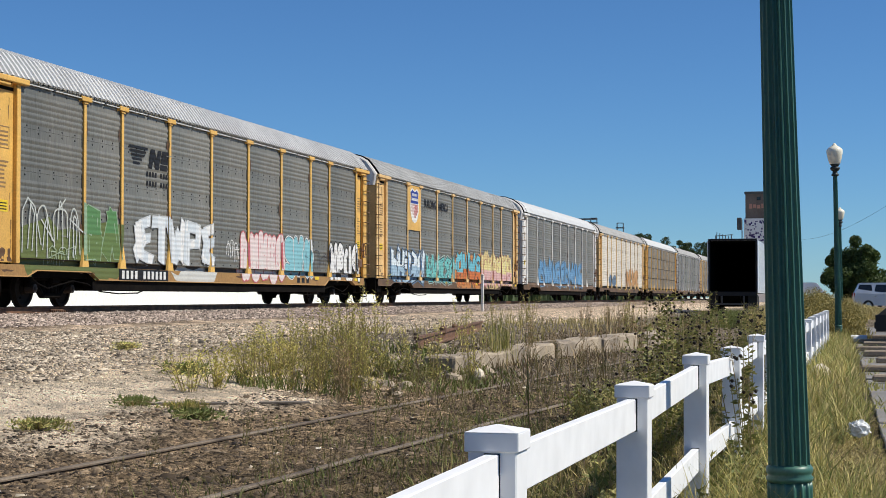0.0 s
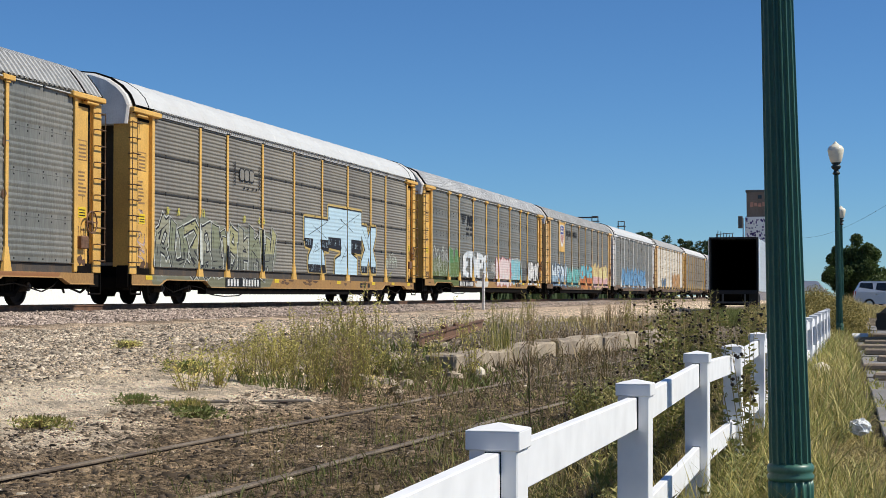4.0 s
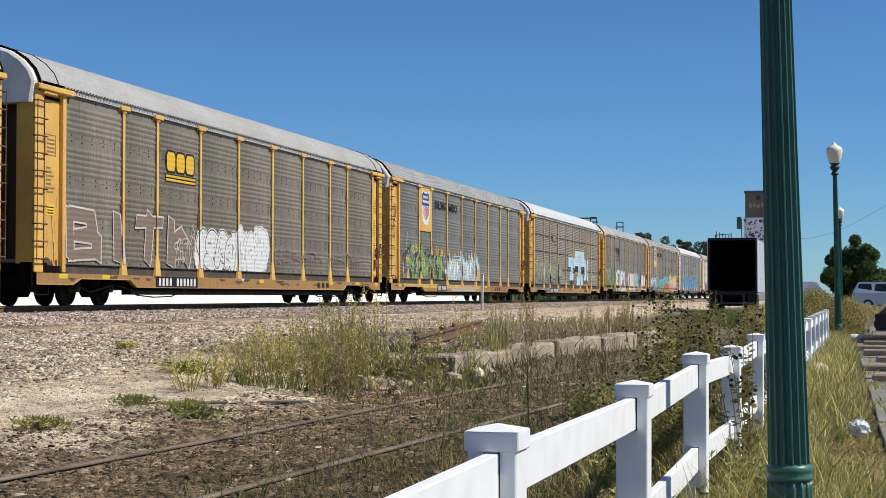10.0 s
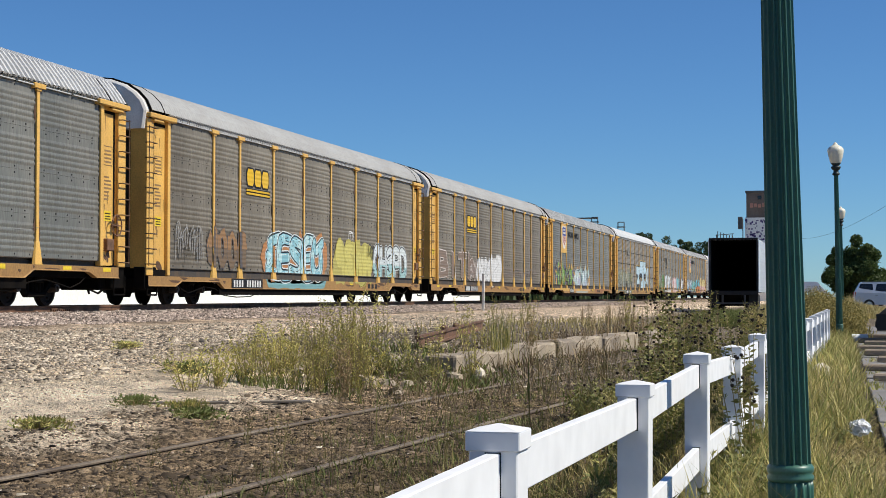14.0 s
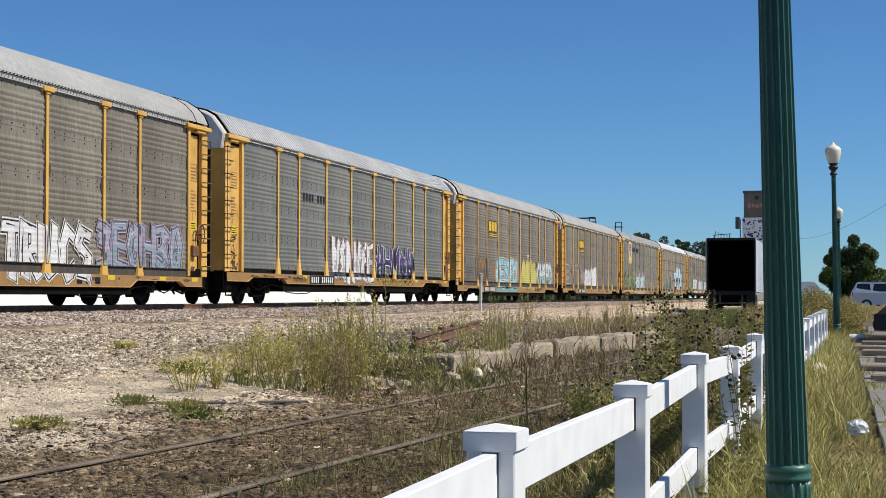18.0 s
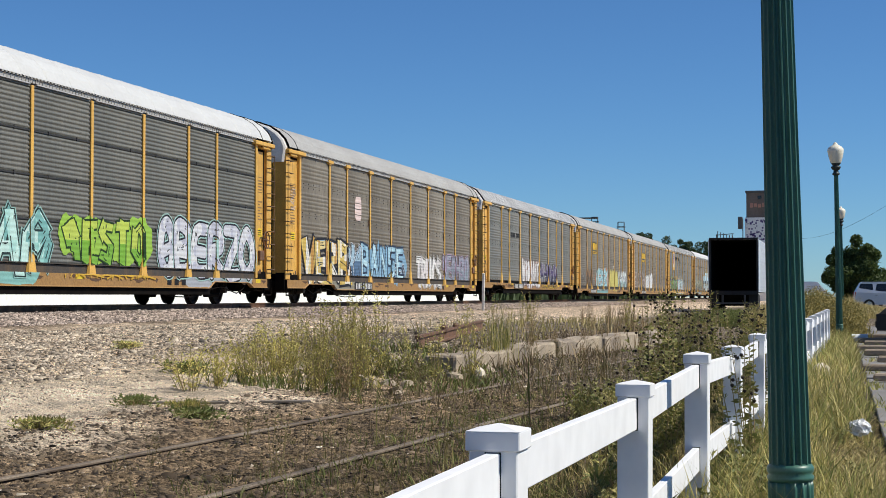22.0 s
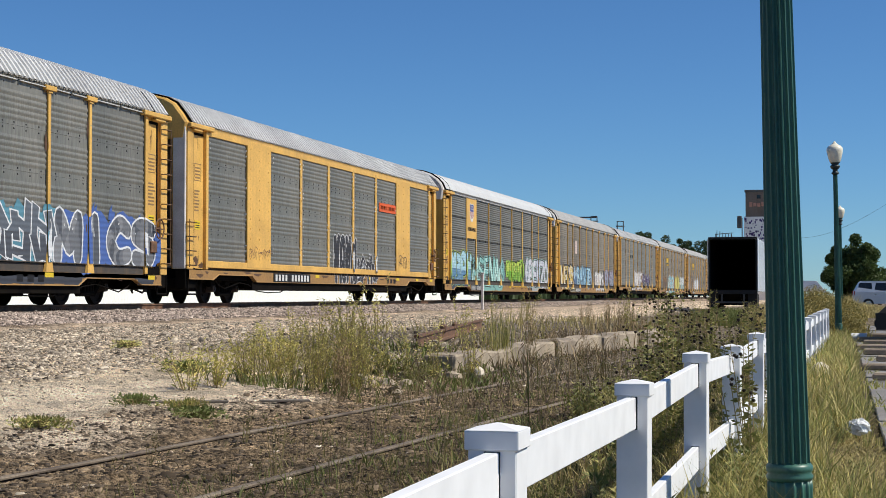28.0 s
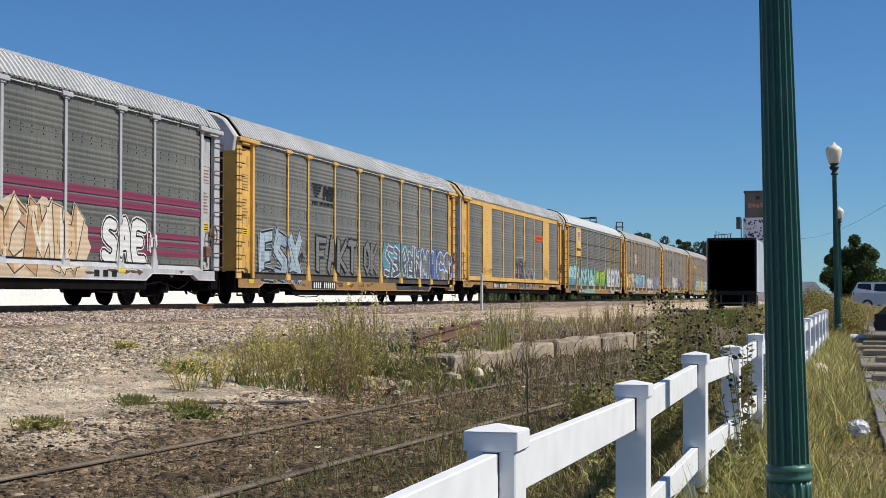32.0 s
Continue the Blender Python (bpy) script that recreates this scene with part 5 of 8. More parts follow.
def rack_car(index, roof, panel="waved", panel_mat=None, trim=None, end_mat=None, smooth_roof=False, seed=0, label="", boxed=False, door=None):
    """One enclosed autorack on its flat car."""
    rng = random.Random(seed)
    low = 0.18 if index in DEEP else 0.0
    SINK[0] = low
    floor_z = Z_LOW - 0.6 * low
    trim, panel_mat = trim or YELLOW, panel_mat or PANEL
    sill_mat = YELLOW_SILL if trim in (YELLOW, YELLOW_PALE, YELLOW_DEEP) else trim
    if index <= 0:
        sill_mat = SILL_RUST
    car = thing("autorack_car", label, "train car", "cars of the train")
    CARS.append((car, index))
    part("roof", cached(("roof", roof.name, smooth_roof), lambda: roof_mesh(roof, smooth_roof)), None, car)
    for y0, y1, lift in ((-HALF + 0.10, -HALF + 0.14, 0.02), (HALF - 0.14, HALF - 0.10, 0.02), (-HALF + 0.95, -HALF + 0.97, 0.014), (HALF - 0.97, HALF - 0.95, 0.014)):
        part("roof_hoop", cached(("hoop", y0, roof.name), lambda: arch_band(y0, y1, lift, "roof_hoop", BLACK, roof)), None, car)
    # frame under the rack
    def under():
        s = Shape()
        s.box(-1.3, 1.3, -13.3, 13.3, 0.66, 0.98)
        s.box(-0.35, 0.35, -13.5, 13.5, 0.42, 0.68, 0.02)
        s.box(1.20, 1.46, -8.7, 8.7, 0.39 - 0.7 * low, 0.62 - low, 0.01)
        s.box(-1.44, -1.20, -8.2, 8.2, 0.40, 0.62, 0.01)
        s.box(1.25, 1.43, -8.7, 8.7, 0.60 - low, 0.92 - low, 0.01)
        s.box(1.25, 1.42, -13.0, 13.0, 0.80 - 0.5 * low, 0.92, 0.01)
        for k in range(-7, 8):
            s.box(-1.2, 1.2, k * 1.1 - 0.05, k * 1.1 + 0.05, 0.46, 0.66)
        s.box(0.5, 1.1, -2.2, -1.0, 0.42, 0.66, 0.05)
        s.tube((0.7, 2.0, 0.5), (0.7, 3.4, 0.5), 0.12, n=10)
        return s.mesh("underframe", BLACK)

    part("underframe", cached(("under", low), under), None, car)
    def far_side():
        s = Shape()
        s.box(-1.48, -1.42, -HALF + 0.2, HALF - 0.2, 0.6, 4.95)
        s.box(-1.3, 1.3, -HALF + 0.3, HALF - 0.3, 0.98, 1.06)
        return s.mesh("far_side", panel_mat)

    part("far_side", cached(("far", panel_mat.name), far_side), None, car)
    def sill():
        s = Shape()
        outline = [(-13.56, 0.66), (-11.9, 0.66), (-11.5, 0.80), (-8.9, 0.80), (-8.5, 0.62), (8.5, 0.62), (8.9, 0.80), (11.5, 0.80), (11.9, 0.66), (13.12, 0.66)]
        outline = [(y, z - low) for y, z in outline]
        top = 0.93 - low
        for (ya, za), (yb, zb) in zip(outline[:-1], outline[1:]):
            n = len(s.v)
            s.v += [(SILL_X, ya, za), (SILL_X, yb, zb), (SILL_X, yb, top), (SILL_X, ya, top), (1.42, ya, za), (1.42, yb, zb), (1.42, yb, top), (1.42, ya, top)]
            s.f += [(n, n + 1, n + 2, n + 3), (n, n + 4, n + 5, n + 1), (n + 3, n + 2, n + 6, n + 7)]
            s.v += [(SILL_X, ya, za), (SILL_X, yb, zb), (SILL_X + 0.035, ya, za + 0.005), (SILL_X + 0.035, yb, zb + 0.005), (SILL_X, ya, za + 0.03), (SILL_X, yb, zb + 0.03)]
            s.f += [(n + 8, n + 9, n + 11, n + 10), (n + 10, n + 11, n + 13, n + 12)]
        return s.mesh("side_sill", sill_mat)

    part("side_sill", cached(("sill", sill_mat.name, low), sill), None, car)

    def ledge():
        s = Shape()
        s.box(1.25, FACE - 0.11, -12.3, 12.3, 0.9 - low, floor_z + 0.01)
        s.box(1.25, FACE + (0.035 if low else -0.01), -12.3, 12.3, floor_z - 0.018, floor_z + 0.002)
        return s.mesh("ledge", LEDGE)

    def apron():
        s = Shape()
        s.poly([(FACE - 0.03, -12.3, 1.05), (SILL_X - 0.004, -12.3, 0.932), (SILL_X - 0.004, 12.3, 0.932), (FACE - 0.03, 12.3, 1.05)])
        return s.mesh("apron", sill_mat)

    part("ledge", cached(("ledge", low), ledge), None, car, "dark recess under the panels")
    # plate whose dark colour carries the shade cast by the panels above
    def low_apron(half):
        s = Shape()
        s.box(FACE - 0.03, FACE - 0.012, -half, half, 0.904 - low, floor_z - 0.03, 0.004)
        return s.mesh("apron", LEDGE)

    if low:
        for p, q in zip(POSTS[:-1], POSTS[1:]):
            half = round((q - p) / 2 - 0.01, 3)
            part("apron", cached(("low apron", half), lambda: low_apron(half)), None, car, "grimy plate below the panels, coloured dark for the shade there").location.y = (p + q) / 2
    if trim in (GREY_PAINT, WHITE_PAINT):
        part("apron", cached(("apron", sill_mat.name), apron), None, car)
    ribbed = roof in RIBBED
    eave = 4.965 if ribbed else 5.02

    def chord():
        s = Shape()
        s.box(1.36, 1.44, -12.3, 12.3, 4.87, eave, 0.005)
        return s.mesh("top_chord", BLACK if ribbed else RIVET)

    def skirt():
        s = Shape()
        step = 0.226 if ribbed else 0.155
        n = int(24.6 / step)
        for k in range(n):
            y = -12.3 + k * step
            s.box(1.43, 1.462, y, y + 0.99 * step, 4.905, eave - 0.035)
            s.box(1.45, 1.478, y, y + 0.55 * step, 4.90, eave - 0.030)
            s.box(1.45, 1.515, y + 0.1 * step, y + 0.6 * step, eave - 0.032, eave + 0.004)
        return s.mesh("eave_strip", PANEL_LIGHT if ribbed else ROOF_DULL)

    def rod():
        s = Shape()
        for a, b in zip(POSTS[:-1], POSTS[1:]):
            m = (a + b) / 2
            for p, q in ((a + 0.22, m - 0.06), (m + 0.06, b - 0.22)) if ribbed else ((a + 0.15, b - 0.15),):
                s.box(1.44, 1.50, p, q, 4.868, 4.892, 0.004)
        return s.mesh("drip_rail", ROOF_WHITE if ribbed else GREY_PAINT)

    if not boxed:
        part("top_chord", cached(("chord", ribbed), chord), None, car)
        part("eave_strip", cached(("skirt", ribbed), skirt), None, car, "fluted strip under the eave")
        tagged(part("drip_rail", cached(("rod", ribbed), rod), None, car, "pale drip rail over the panels"), kind="stuff")
    # side panels, bay by bay
    for a, b in zip(POSTS[:-1], POSTS[1:]):
        w = round(b - a - 0.17, 2)
        ob = part("side_panel", cached(("panel", w, panel, panel_mat.name, low), lambda: panel_mesh(w, panel, panel_mat, floor_z)), None, car)
        ob.location = (0, (a + b) / 2, 0)
    # posts
    if not boxed:
        def post():
            s = Shape()
            s.box(FACE - 0.06, POST_X, -0.062, 0.062, 1.0 - low, 4.86, 0.008)
            if panel != "louvre":
                s.box(FACE - 0.02, POST_X + 0.05, -0.25, 0.25, 4.815, 4.93, 0.012)
                s.box(FACE - 0.02, POST_X + 0.02, -0.10, 0.10, 4.765, 4.815, 0.005)
            s.v += [(POST_X + 0.001, -0.07, 1.45 - low), (POST_X + 0.001, 0.07, 1.45 - low), (SILL_X + 0.003, -0.17, 0.925 - low), (SILL_X + 0.003, 0.17, 0.925 - low), (FACE, -0.075, 1.45 - low), (FACE, 0.075, 1.45 - low), (FACE, -0.19, 0.925 - low), (FACE, 0.19, 0.925 - low)]
            n = len(s.v) - 8
            s.f += [(n, n + 1, n + 3, n + 2), (n, n + 2, n + 6, n + 4), (n + 1, n + 5, n + 7, n + 3), (n + 2, n + 3, n + 7, n + 6)]
            return s.mesh("post", trim)

        for p in POSTS[1:-1]:
            ob = part("post", cached(("post", trim.name, low, panel), post), None, car)
            ob.location = (0, p, 0)
    else:
        def wide():
            s = Shape()
            s.box(FACE - 0.06, POST_X, -1.0, 1.0, 1.05, 4.84, 0.012)
            for k in (-0.75, 0.0, 0.75):
                for j in range(12):
                    s.box(POST_X - 0.01, POST_X + 0.012, k - 0.02, k + 0.02, 1.3 + j * 0.3, 1.34 + j * 0.3)
            return s.mesh("plate_panel", trim)

        def slim():
            s = Shape()
            s.box(FACE - 0.06, POST_X, -0.10, 0.10, 1.05, 4.84, 0.012)
            for j in range(9):
                s.box(POST_X - 0.01, POST_X + 0.015, -0.05, 0.05, 1.3 + j * 0.4, 1.37 + j * 0.4, 0.01)
            return s.mesh("post", trim)

        def band():
            s = Shape()
            s.box(FACE - 0.05, POST_X - 0.005, -12.3, 12.3, 4.70, 4.955, 0.012)
            s.box(FACE - 0.05, POST_X - 0.005, -12.3, 12.3, 1.0, 1.2, 0.012)
            return s.mesh("frame_band", trim)

        part("frame_band", cached(("band", trim.name), band), None, car)

        def bolts():
            s = Shape()
            for y in (-12.1, -9.3, -7.0, -4.45, -4.15, -1.58, -1.28, 1.28, 1.58, 4.15, 4.45, 7.0, 9.3, 12.1):
                for k in range(4):
                    for up in (0.0, 0.16):
                        z = 1.55 + 0.94 * k + up
                        s.box(FACE + 0.005, POST_X + 0.012, y - 0.02, y + 0.02, z - 0.022, z + 0.022)
            return s.mesh("bolt_row", WHITE_PAINT)

        tagged(part("bolt_row", cached("bolts", bolts), None, car, "pale bolts along the panel edges"), kind="stuff")
        s = Shape()
        s.box(1.05, 1.42, -13.66, -13.58, 0.95, 4.9, 0.02)
        part("end_beam", s, WHITE_PAINT, car, "white vertical end beam")
        for p in (-8.15, 8.15):
            ob = part("plate_panel", cached(("wide", trim.name), wide), None, car)
            ob.location = (0, p, 0)
        for p in (-4.3, -1.43, 1.43, 4.3):
            ob = part("post", cached(("slim", trim.name), slim), None, car)
            ob.location = (0, p, 0)
    # ends
    for e in (1, -1):
        def end_panel():
            s = Shape()
            y0, y1 = sorted((e * 12.33, e * 13.12))
            s.box(1.30, 1.385, y0, y1, 0.97 - low, 4.84)
            y0, y1 = sorted((e * 12.18, e * 12.34))
            s.box(1.34, POST_X + 0.01, y0, y1, 0.95 - low, 4.86, 0.012)
            return s.mesh("end_panel", trim)

        def corner():
            s = Shape()
            y0, y1 = sorted((e * 13.10, e * 13.24))
            s.box(1.25, 1.36, y0, y1, 0.97 - low, 4.8, 0.012)
            y0, y1 = sorted((e * 13.18, e * 13.58))
            s.box(1.40, 1.46, y0, y1, 0.94 - low, 4.8, 0.012)
            s.box(1.0, 1.40, y0, y1, 0.95, 4.75)
            return s.mesh("corner_post", trim)

        # black strips: gap and shadow by the ladder column, shadow under the top beam
        def gap_shade():
            s = Shape()
            s.box(1.30, 1.392, *sorted((e * 13.02, e * 13.105)), 0.98 - low, 4.73)
            s.box(1.38, 1.392, *sorted((e * 12.345, e * 13.02)), 4.66, 4.735)
            return s.mesh("end_seam", BLACK)

        def beam():
            s = Shape()
            y0, y1 = sorted((e * 11.95, e * 13.60))
            s.box(1.34, POST_X + 0.10, y0, y1, 4.815, 4.945, 0.02)
            y0, y1 = sorted((e * 12.7, e * 13.3))
            s.box(1.34, POST_X + 0.06, y0, y1, 4.735, 4.815, 0.02)
            return s.mesh("top_beam", trim)

        def ladder():
            s = Shape()
            for k in range(4 if boxed else 10):
                z = 1.05 + k * 0.39
                s.tube((1.56, e * 13.20, z), (1.56, e * 13.60, z), 0.018, n=6)
                for q in (13.20, 13.60):
                    s.tube((1.42, e * q, z), (1.565, e * q, z), 0.015, n=5)
            s.tube((1.54, e * 13.62, 1.0), (1.54, e * 13.62, 2.3 if boxed else 4.6), 0.012, n=5)
            return s.mesh("ladder", LADDER_SHADE)

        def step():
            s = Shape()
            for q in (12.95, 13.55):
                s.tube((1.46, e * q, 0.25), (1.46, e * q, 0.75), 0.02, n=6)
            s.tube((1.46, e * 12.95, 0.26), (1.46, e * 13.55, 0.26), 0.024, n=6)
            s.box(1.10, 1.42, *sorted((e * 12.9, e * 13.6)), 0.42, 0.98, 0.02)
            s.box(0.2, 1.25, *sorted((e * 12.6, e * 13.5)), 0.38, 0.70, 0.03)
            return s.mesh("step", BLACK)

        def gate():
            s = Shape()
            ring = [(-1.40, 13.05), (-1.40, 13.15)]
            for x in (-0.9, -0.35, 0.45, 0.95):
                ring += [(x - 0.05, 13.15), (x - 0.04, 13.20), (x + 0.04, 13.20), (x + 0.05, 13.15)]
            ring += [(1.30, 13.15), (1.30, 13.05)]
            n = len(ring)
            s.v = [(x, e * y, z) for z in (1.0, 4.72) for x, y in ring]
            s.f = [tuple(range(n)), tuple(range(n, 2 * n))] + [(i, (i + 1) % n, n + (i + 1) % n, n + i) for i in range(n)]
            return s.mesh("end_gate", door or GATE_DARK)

        def hood():
            s = Shape()
            arch = [(x * 0.97, z - 0.015) for x, z in roof_arch(roof)]
            arch = [(1.40, 4.52)] + arch + [(-1.40, 4.52)]
            n = len(arch)
            for y, k in ((13.30, 1.0), (13.63, 0.99), (13.67, 0.95)):
                s.v += [(x * k, e * y, 4.52 + (z - 4.52) * k) for x, z in arch]
            s.f = [tuple(range(n)), tuple(range(3 * n - 1, 2 * n - 1, -1))] + [(j + i, j + i + 1, j + n + i + 1, j + n + i) for j in (0, n) for i in range(n - 1)]
            return s.mesh("end_hood", trim if boxed else WHITE_PAINT)

        def coupler():
            s = Shape()
            s.box(-0.12, 0.12, *sorted((e * 13.2, e * 14.1)), 0.72, 0.92, 0.03)
            s.box(-0.2, 0.2, *sorted((e * 13.95, e * 14.26)), 0.66, 0.98, 0.06)
            s.tube((0.45, e * 13.5, 0.6), (0.3, e * 13.95, 0.3), 0.03, n=6)
            s.tube((0.3, e * 13.95, 0.3), (0.12, e * 14.2, 0.42), 0.03, n=6)
            return s.mesh("coupler", BLACK)

        def brake_box():
            s = Shape()
            s.box(1.38, 1.52, *sorted((e * 12.5, e * 12.85)), 1.32, 1.62, 0.02)
            return s.mesh("brake_box", RAIL_STEEL)

        def brake():
            s = Shape()
            n = 14
            s.tube((1.54, e * 12.95, 1.69), (1.54, e * 12.95, 2.21), 0.016, n=5)
            s.tube((1.54, e * 12.69, 1.95), (1.54, e * 13.21, 1.95), 0.016, n=5)
            for a in range(n):
                t, t2 = 6.2832 * a / n, 6.2832 * (a + 1) / n
                c = Vector((1.54, e * 12.95, 1.95))
                s.tube(c + Vector((0, math.cos(t), math.sin(t))) * 0.26, c + Vector((0, math.cos(t2), math.sin(t2))) * 0.26, 0.018, n=5)
            s.tube((1.40, e * 12.95, 1.95), (1.56, e * 12.95, 1.95), 0.05, n=8)
            return s.mesh("brake_wheel", RAIL_STEEL)

        part("end_panel", cached(("endp", e, trim.name, low), end_panel), None, car)
        part("corner_post", cached(("corner", e, trim.name, low), corner), None, car)
        part("end_seam", cached(("gap_shade", e, low), gap_shade), None, car, "black strips for the gap and shadow by the ladder and the shadow under the beam")
        part("top_beam", cached(("beam", e, trim.name), beam), None, car)
        part("ladder", cached(("ladder", e, boxed), ladder), None, car, "ladder rungs coloured dark for their shadow side")
        part("step", cached(("step", e), step), None, car)
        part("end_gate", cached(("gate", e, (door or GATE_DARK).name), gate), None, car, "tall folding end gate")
        part("end_hood", cached(("hood", e, roof.name, boxed), hood), None, car, "curved end hood under the roof" if boxed else "white curved end hood under the roof")
        part("coupler", cached(("coupler", e), coupler), None, car)
        if e == 1:
            part("brake_wheel", cached(("brake", e), brake), None, car, "rusty hand brake wheel")
            part("brake_box", cached(("brakebox", e), brake_box), None, car, "rusty hand brake box")
        # stencils on the end panel
        s = Shape()
        for k in range(7):
            y0 = e * 12.75
            s.box(1.386, 1.390, y0 - 0.2, y0 + rng.uniform(0.0, 0.22), 3.1 - k * 0.09, 3.14 - k * 0.09)
        tagged(part("stencil", s, STENCIL, car, "small faded stencilled data lines"), kind="stuff")
        s = Shape()
        s.box(1.386, 1.391, *sorted((e * 12.55, e * 12.93)), 2.05, 2.3)
        sign = part("end_placard", s, PLACARD, car, "yellow warning placard with dark lines")
        s = Shape()
        for k in range(3):
            s.box(1.3915, 1.393, *sorted((e * 12.6, e * 12.88)), 2.09 + k * 0.065, 2.115 + k * 0.065)
        part("placard_bars", s, BLACK_INK, sign)
        s = Shape()
        for za, zb, ya, yb in ((3.4, 3.42, 12.5, 12.98), (3.86, 3.88, 12.5, 12.98), (3.42, 3.86, 12.5, 12.52), (3.42, 3.86, 12.96, 12.98)):
            s.box(1.386, 1.390, *sorted((e * ya, e * yb)), za, zb)
        for k in range(4):
            s.box(1.386, 1.390, *sorted((e * 12.56, e * 12.92)), 3.47 + k * 0.09, 3.51 + k * 0.09)
        tagged(part("stencil_box", s, STENCIL, car), kind="stuff")
        # rust runs and grime low on the end panel
        s = Shape()
        for k in range(11):
            y, top = e * rng.uniform(12.38, 12.98), rng.choice((1.3, 1.6, 2.0, 2.6, 4.5)) + rng.uniform(-0.2, 0.2)
            drop, w = rng.uniform(0.12, 0.5), rng.uniform(0.006, 0.022)
            s.poly([(1.3868 + 0.00004 * k, y + a, max(1.0, b)) for a, b in ((-w, top), (w, top), (0.5 * w, top - 0.6 * drop), (0.1 * w, top - drop), (-0.6 * w, top - 0.7 * drop))])
        for k in range(6):
            s.poly([(1.3874 + 0.00004 * k, y, max(0.99 - low, z)) for y, z in blob(e * rng.uniform(12.4, 12.95), rng.uniform(0.98, 1.25) - low, rng.uniform(0.05, 0.14), rng.uniform(0.03, 0.12), rng, 10, 0.35)])
        tagged(part("rust_run", s, STAIN, car, "brown rust runs on the end panel"), kind="stuff")
        bogie(car, e * 9.9)
    # rust bleeding out beside the posts, and pale scuffs
    if panel_mat in (PANEL_BROWN, PANEL) and not boxed:
        s = Shape()
        for p in POSTS[1:-1]:
            for k in range(rng.choice((1, 2, 3))):
                y, z = p + rng.choice((-1, 1)) * rng.uniform(0.10, 0.16), rng.choice((1.75, 2.35, 3.0, 3.6, 4.2)) + rng.uniform(-0.1, 0.1)
                lay(s, blob(y, z, rng.uniform(0.03, 0.07), rng.uniform(0.07, 0.22), rng, 12, 0.3), 0.0004 + 0.00002 * k)
        tagged(part("rust_stain", s, STAIN, car, "brown rust stains beside the posts"), kind="stuff")
        s = Shape()
        for k in range(9):
            y, z = rng.uniform(-11, 11), rng.uniform(1.6, 4.5)
            lay(s, blob(y, z, rng.uniform(0.08, 0.3), rng.uniform(0.004, 0.012), rng, 12, 0.4), 0.0003 + 0.00002 * k)
        tagged(part("scuff", s, SCUFF, car, "pale scuff marks"), kind="stuff")
    # grime patches on the sill
    s = Shape()
    for k in range(26):
        y, w, z = rng.uniform(-13.2, 12.8), rng.uniform(0.05, 0.4), rng.uniform(0.80, 0.92) - low
        s.poly([(SILL_X + 0.0012 + 0.00003 * k, y + a * w, z - b) for a, b in ((-1, 0.0), (-0.3, -0.008), (0.6, 0.0), (1, 0.012), (0.7, rng.uniform(0.02, 0.07)), (0.1, rng.uniform(0.03, 0.11)), (-0.6, rng.uniform(0.02, 0.06)))])
    tagged(part("sill_grime", s, STAIN, car, "dark grime patches on the sill"), kind="stuff")
    # hanging pipes and tags on the sill
    def reflector():
        s = Shape()
        s.box(SILL_X + 0.001, SILL_X + 0.006, -0.2, 0.2, 0.81 - low, 0.915 - low)
        return s.mesh("reflector", PLACARD)

    for y in (-12.3, -10.4, -6.7, -2.9, 0.6, 3.4, 7.4, 10.2, 12.4):
        if rng.random() < 0.45:
            part("reflector", cached(("reflector", low), reflector), None, car, "yellow reflector patch").location.y = y + rng.uniform(-0.3, 0.3)
    def brake_pipe(end):
        s = Shape()
        way = [(1.38, 5.6, 0.42), (1.40, 6.1, 0.33), (1.40, 7.2, 0.31), (1.40, 8.2, 0.36), (1.41, 8.9, 0.54), (1.41, 9.6, 0.60), (1.41, 10.3, 0.50), (1.41, 10.8, 0.42), (1.41, 11.3, 0.54), (1.40, 11.6, 0.70)]
        way = [(x, end * y, z - 0.6 * low) for x, y, z in way]
        if end < 0:
            way.reverse()
        s.sweep([(0.017 * math.cos(k * 1.0472), 0.017 * math.sin(k * 1.0472)) for k in range(6)], way)
        return s.mesh("brake_pipe", BLACK)

    for end in (1, -1):
        part("brake_pipe", cached(("brake pipe", low, end), lambda: brake_pipe(end)), None, car, "thin black brake pipe below the sill")
    bars(car, "stencil", 5.6, 7.0, 0.70 - low, 0.86 - low, BLACK_INK, 3, seed, SILL_X + 0.002, "dark stencil marks on the sill")
    return car


def number_plate(car, y0, y1, seed):
    s = Shape()
    d = SINK[0]
    s.box(SILL_X, SILL_X + 0.016, y0, y1, 0.635 - d, 0.925 - d)
    pl = part("mark_plate", s, BLACK_INK, car, "black panel with white reporting marks")
    bars(pl, "mark_bars", y0 + 0.1, y1 - 0.1, 0.68 - d, 0.88 - d, WHITE_INK, 11, seed, SILL_X + 0.017)


def badge_panel(car, z0=3.0):
    s = Shape()
    s.box(FACE + 0.02, FACE + 0.035, -9.08, -7.22, z0, 4.86, 0.004)
    part("badge_panel", s, YELLOW, car, "yellow badge panel")


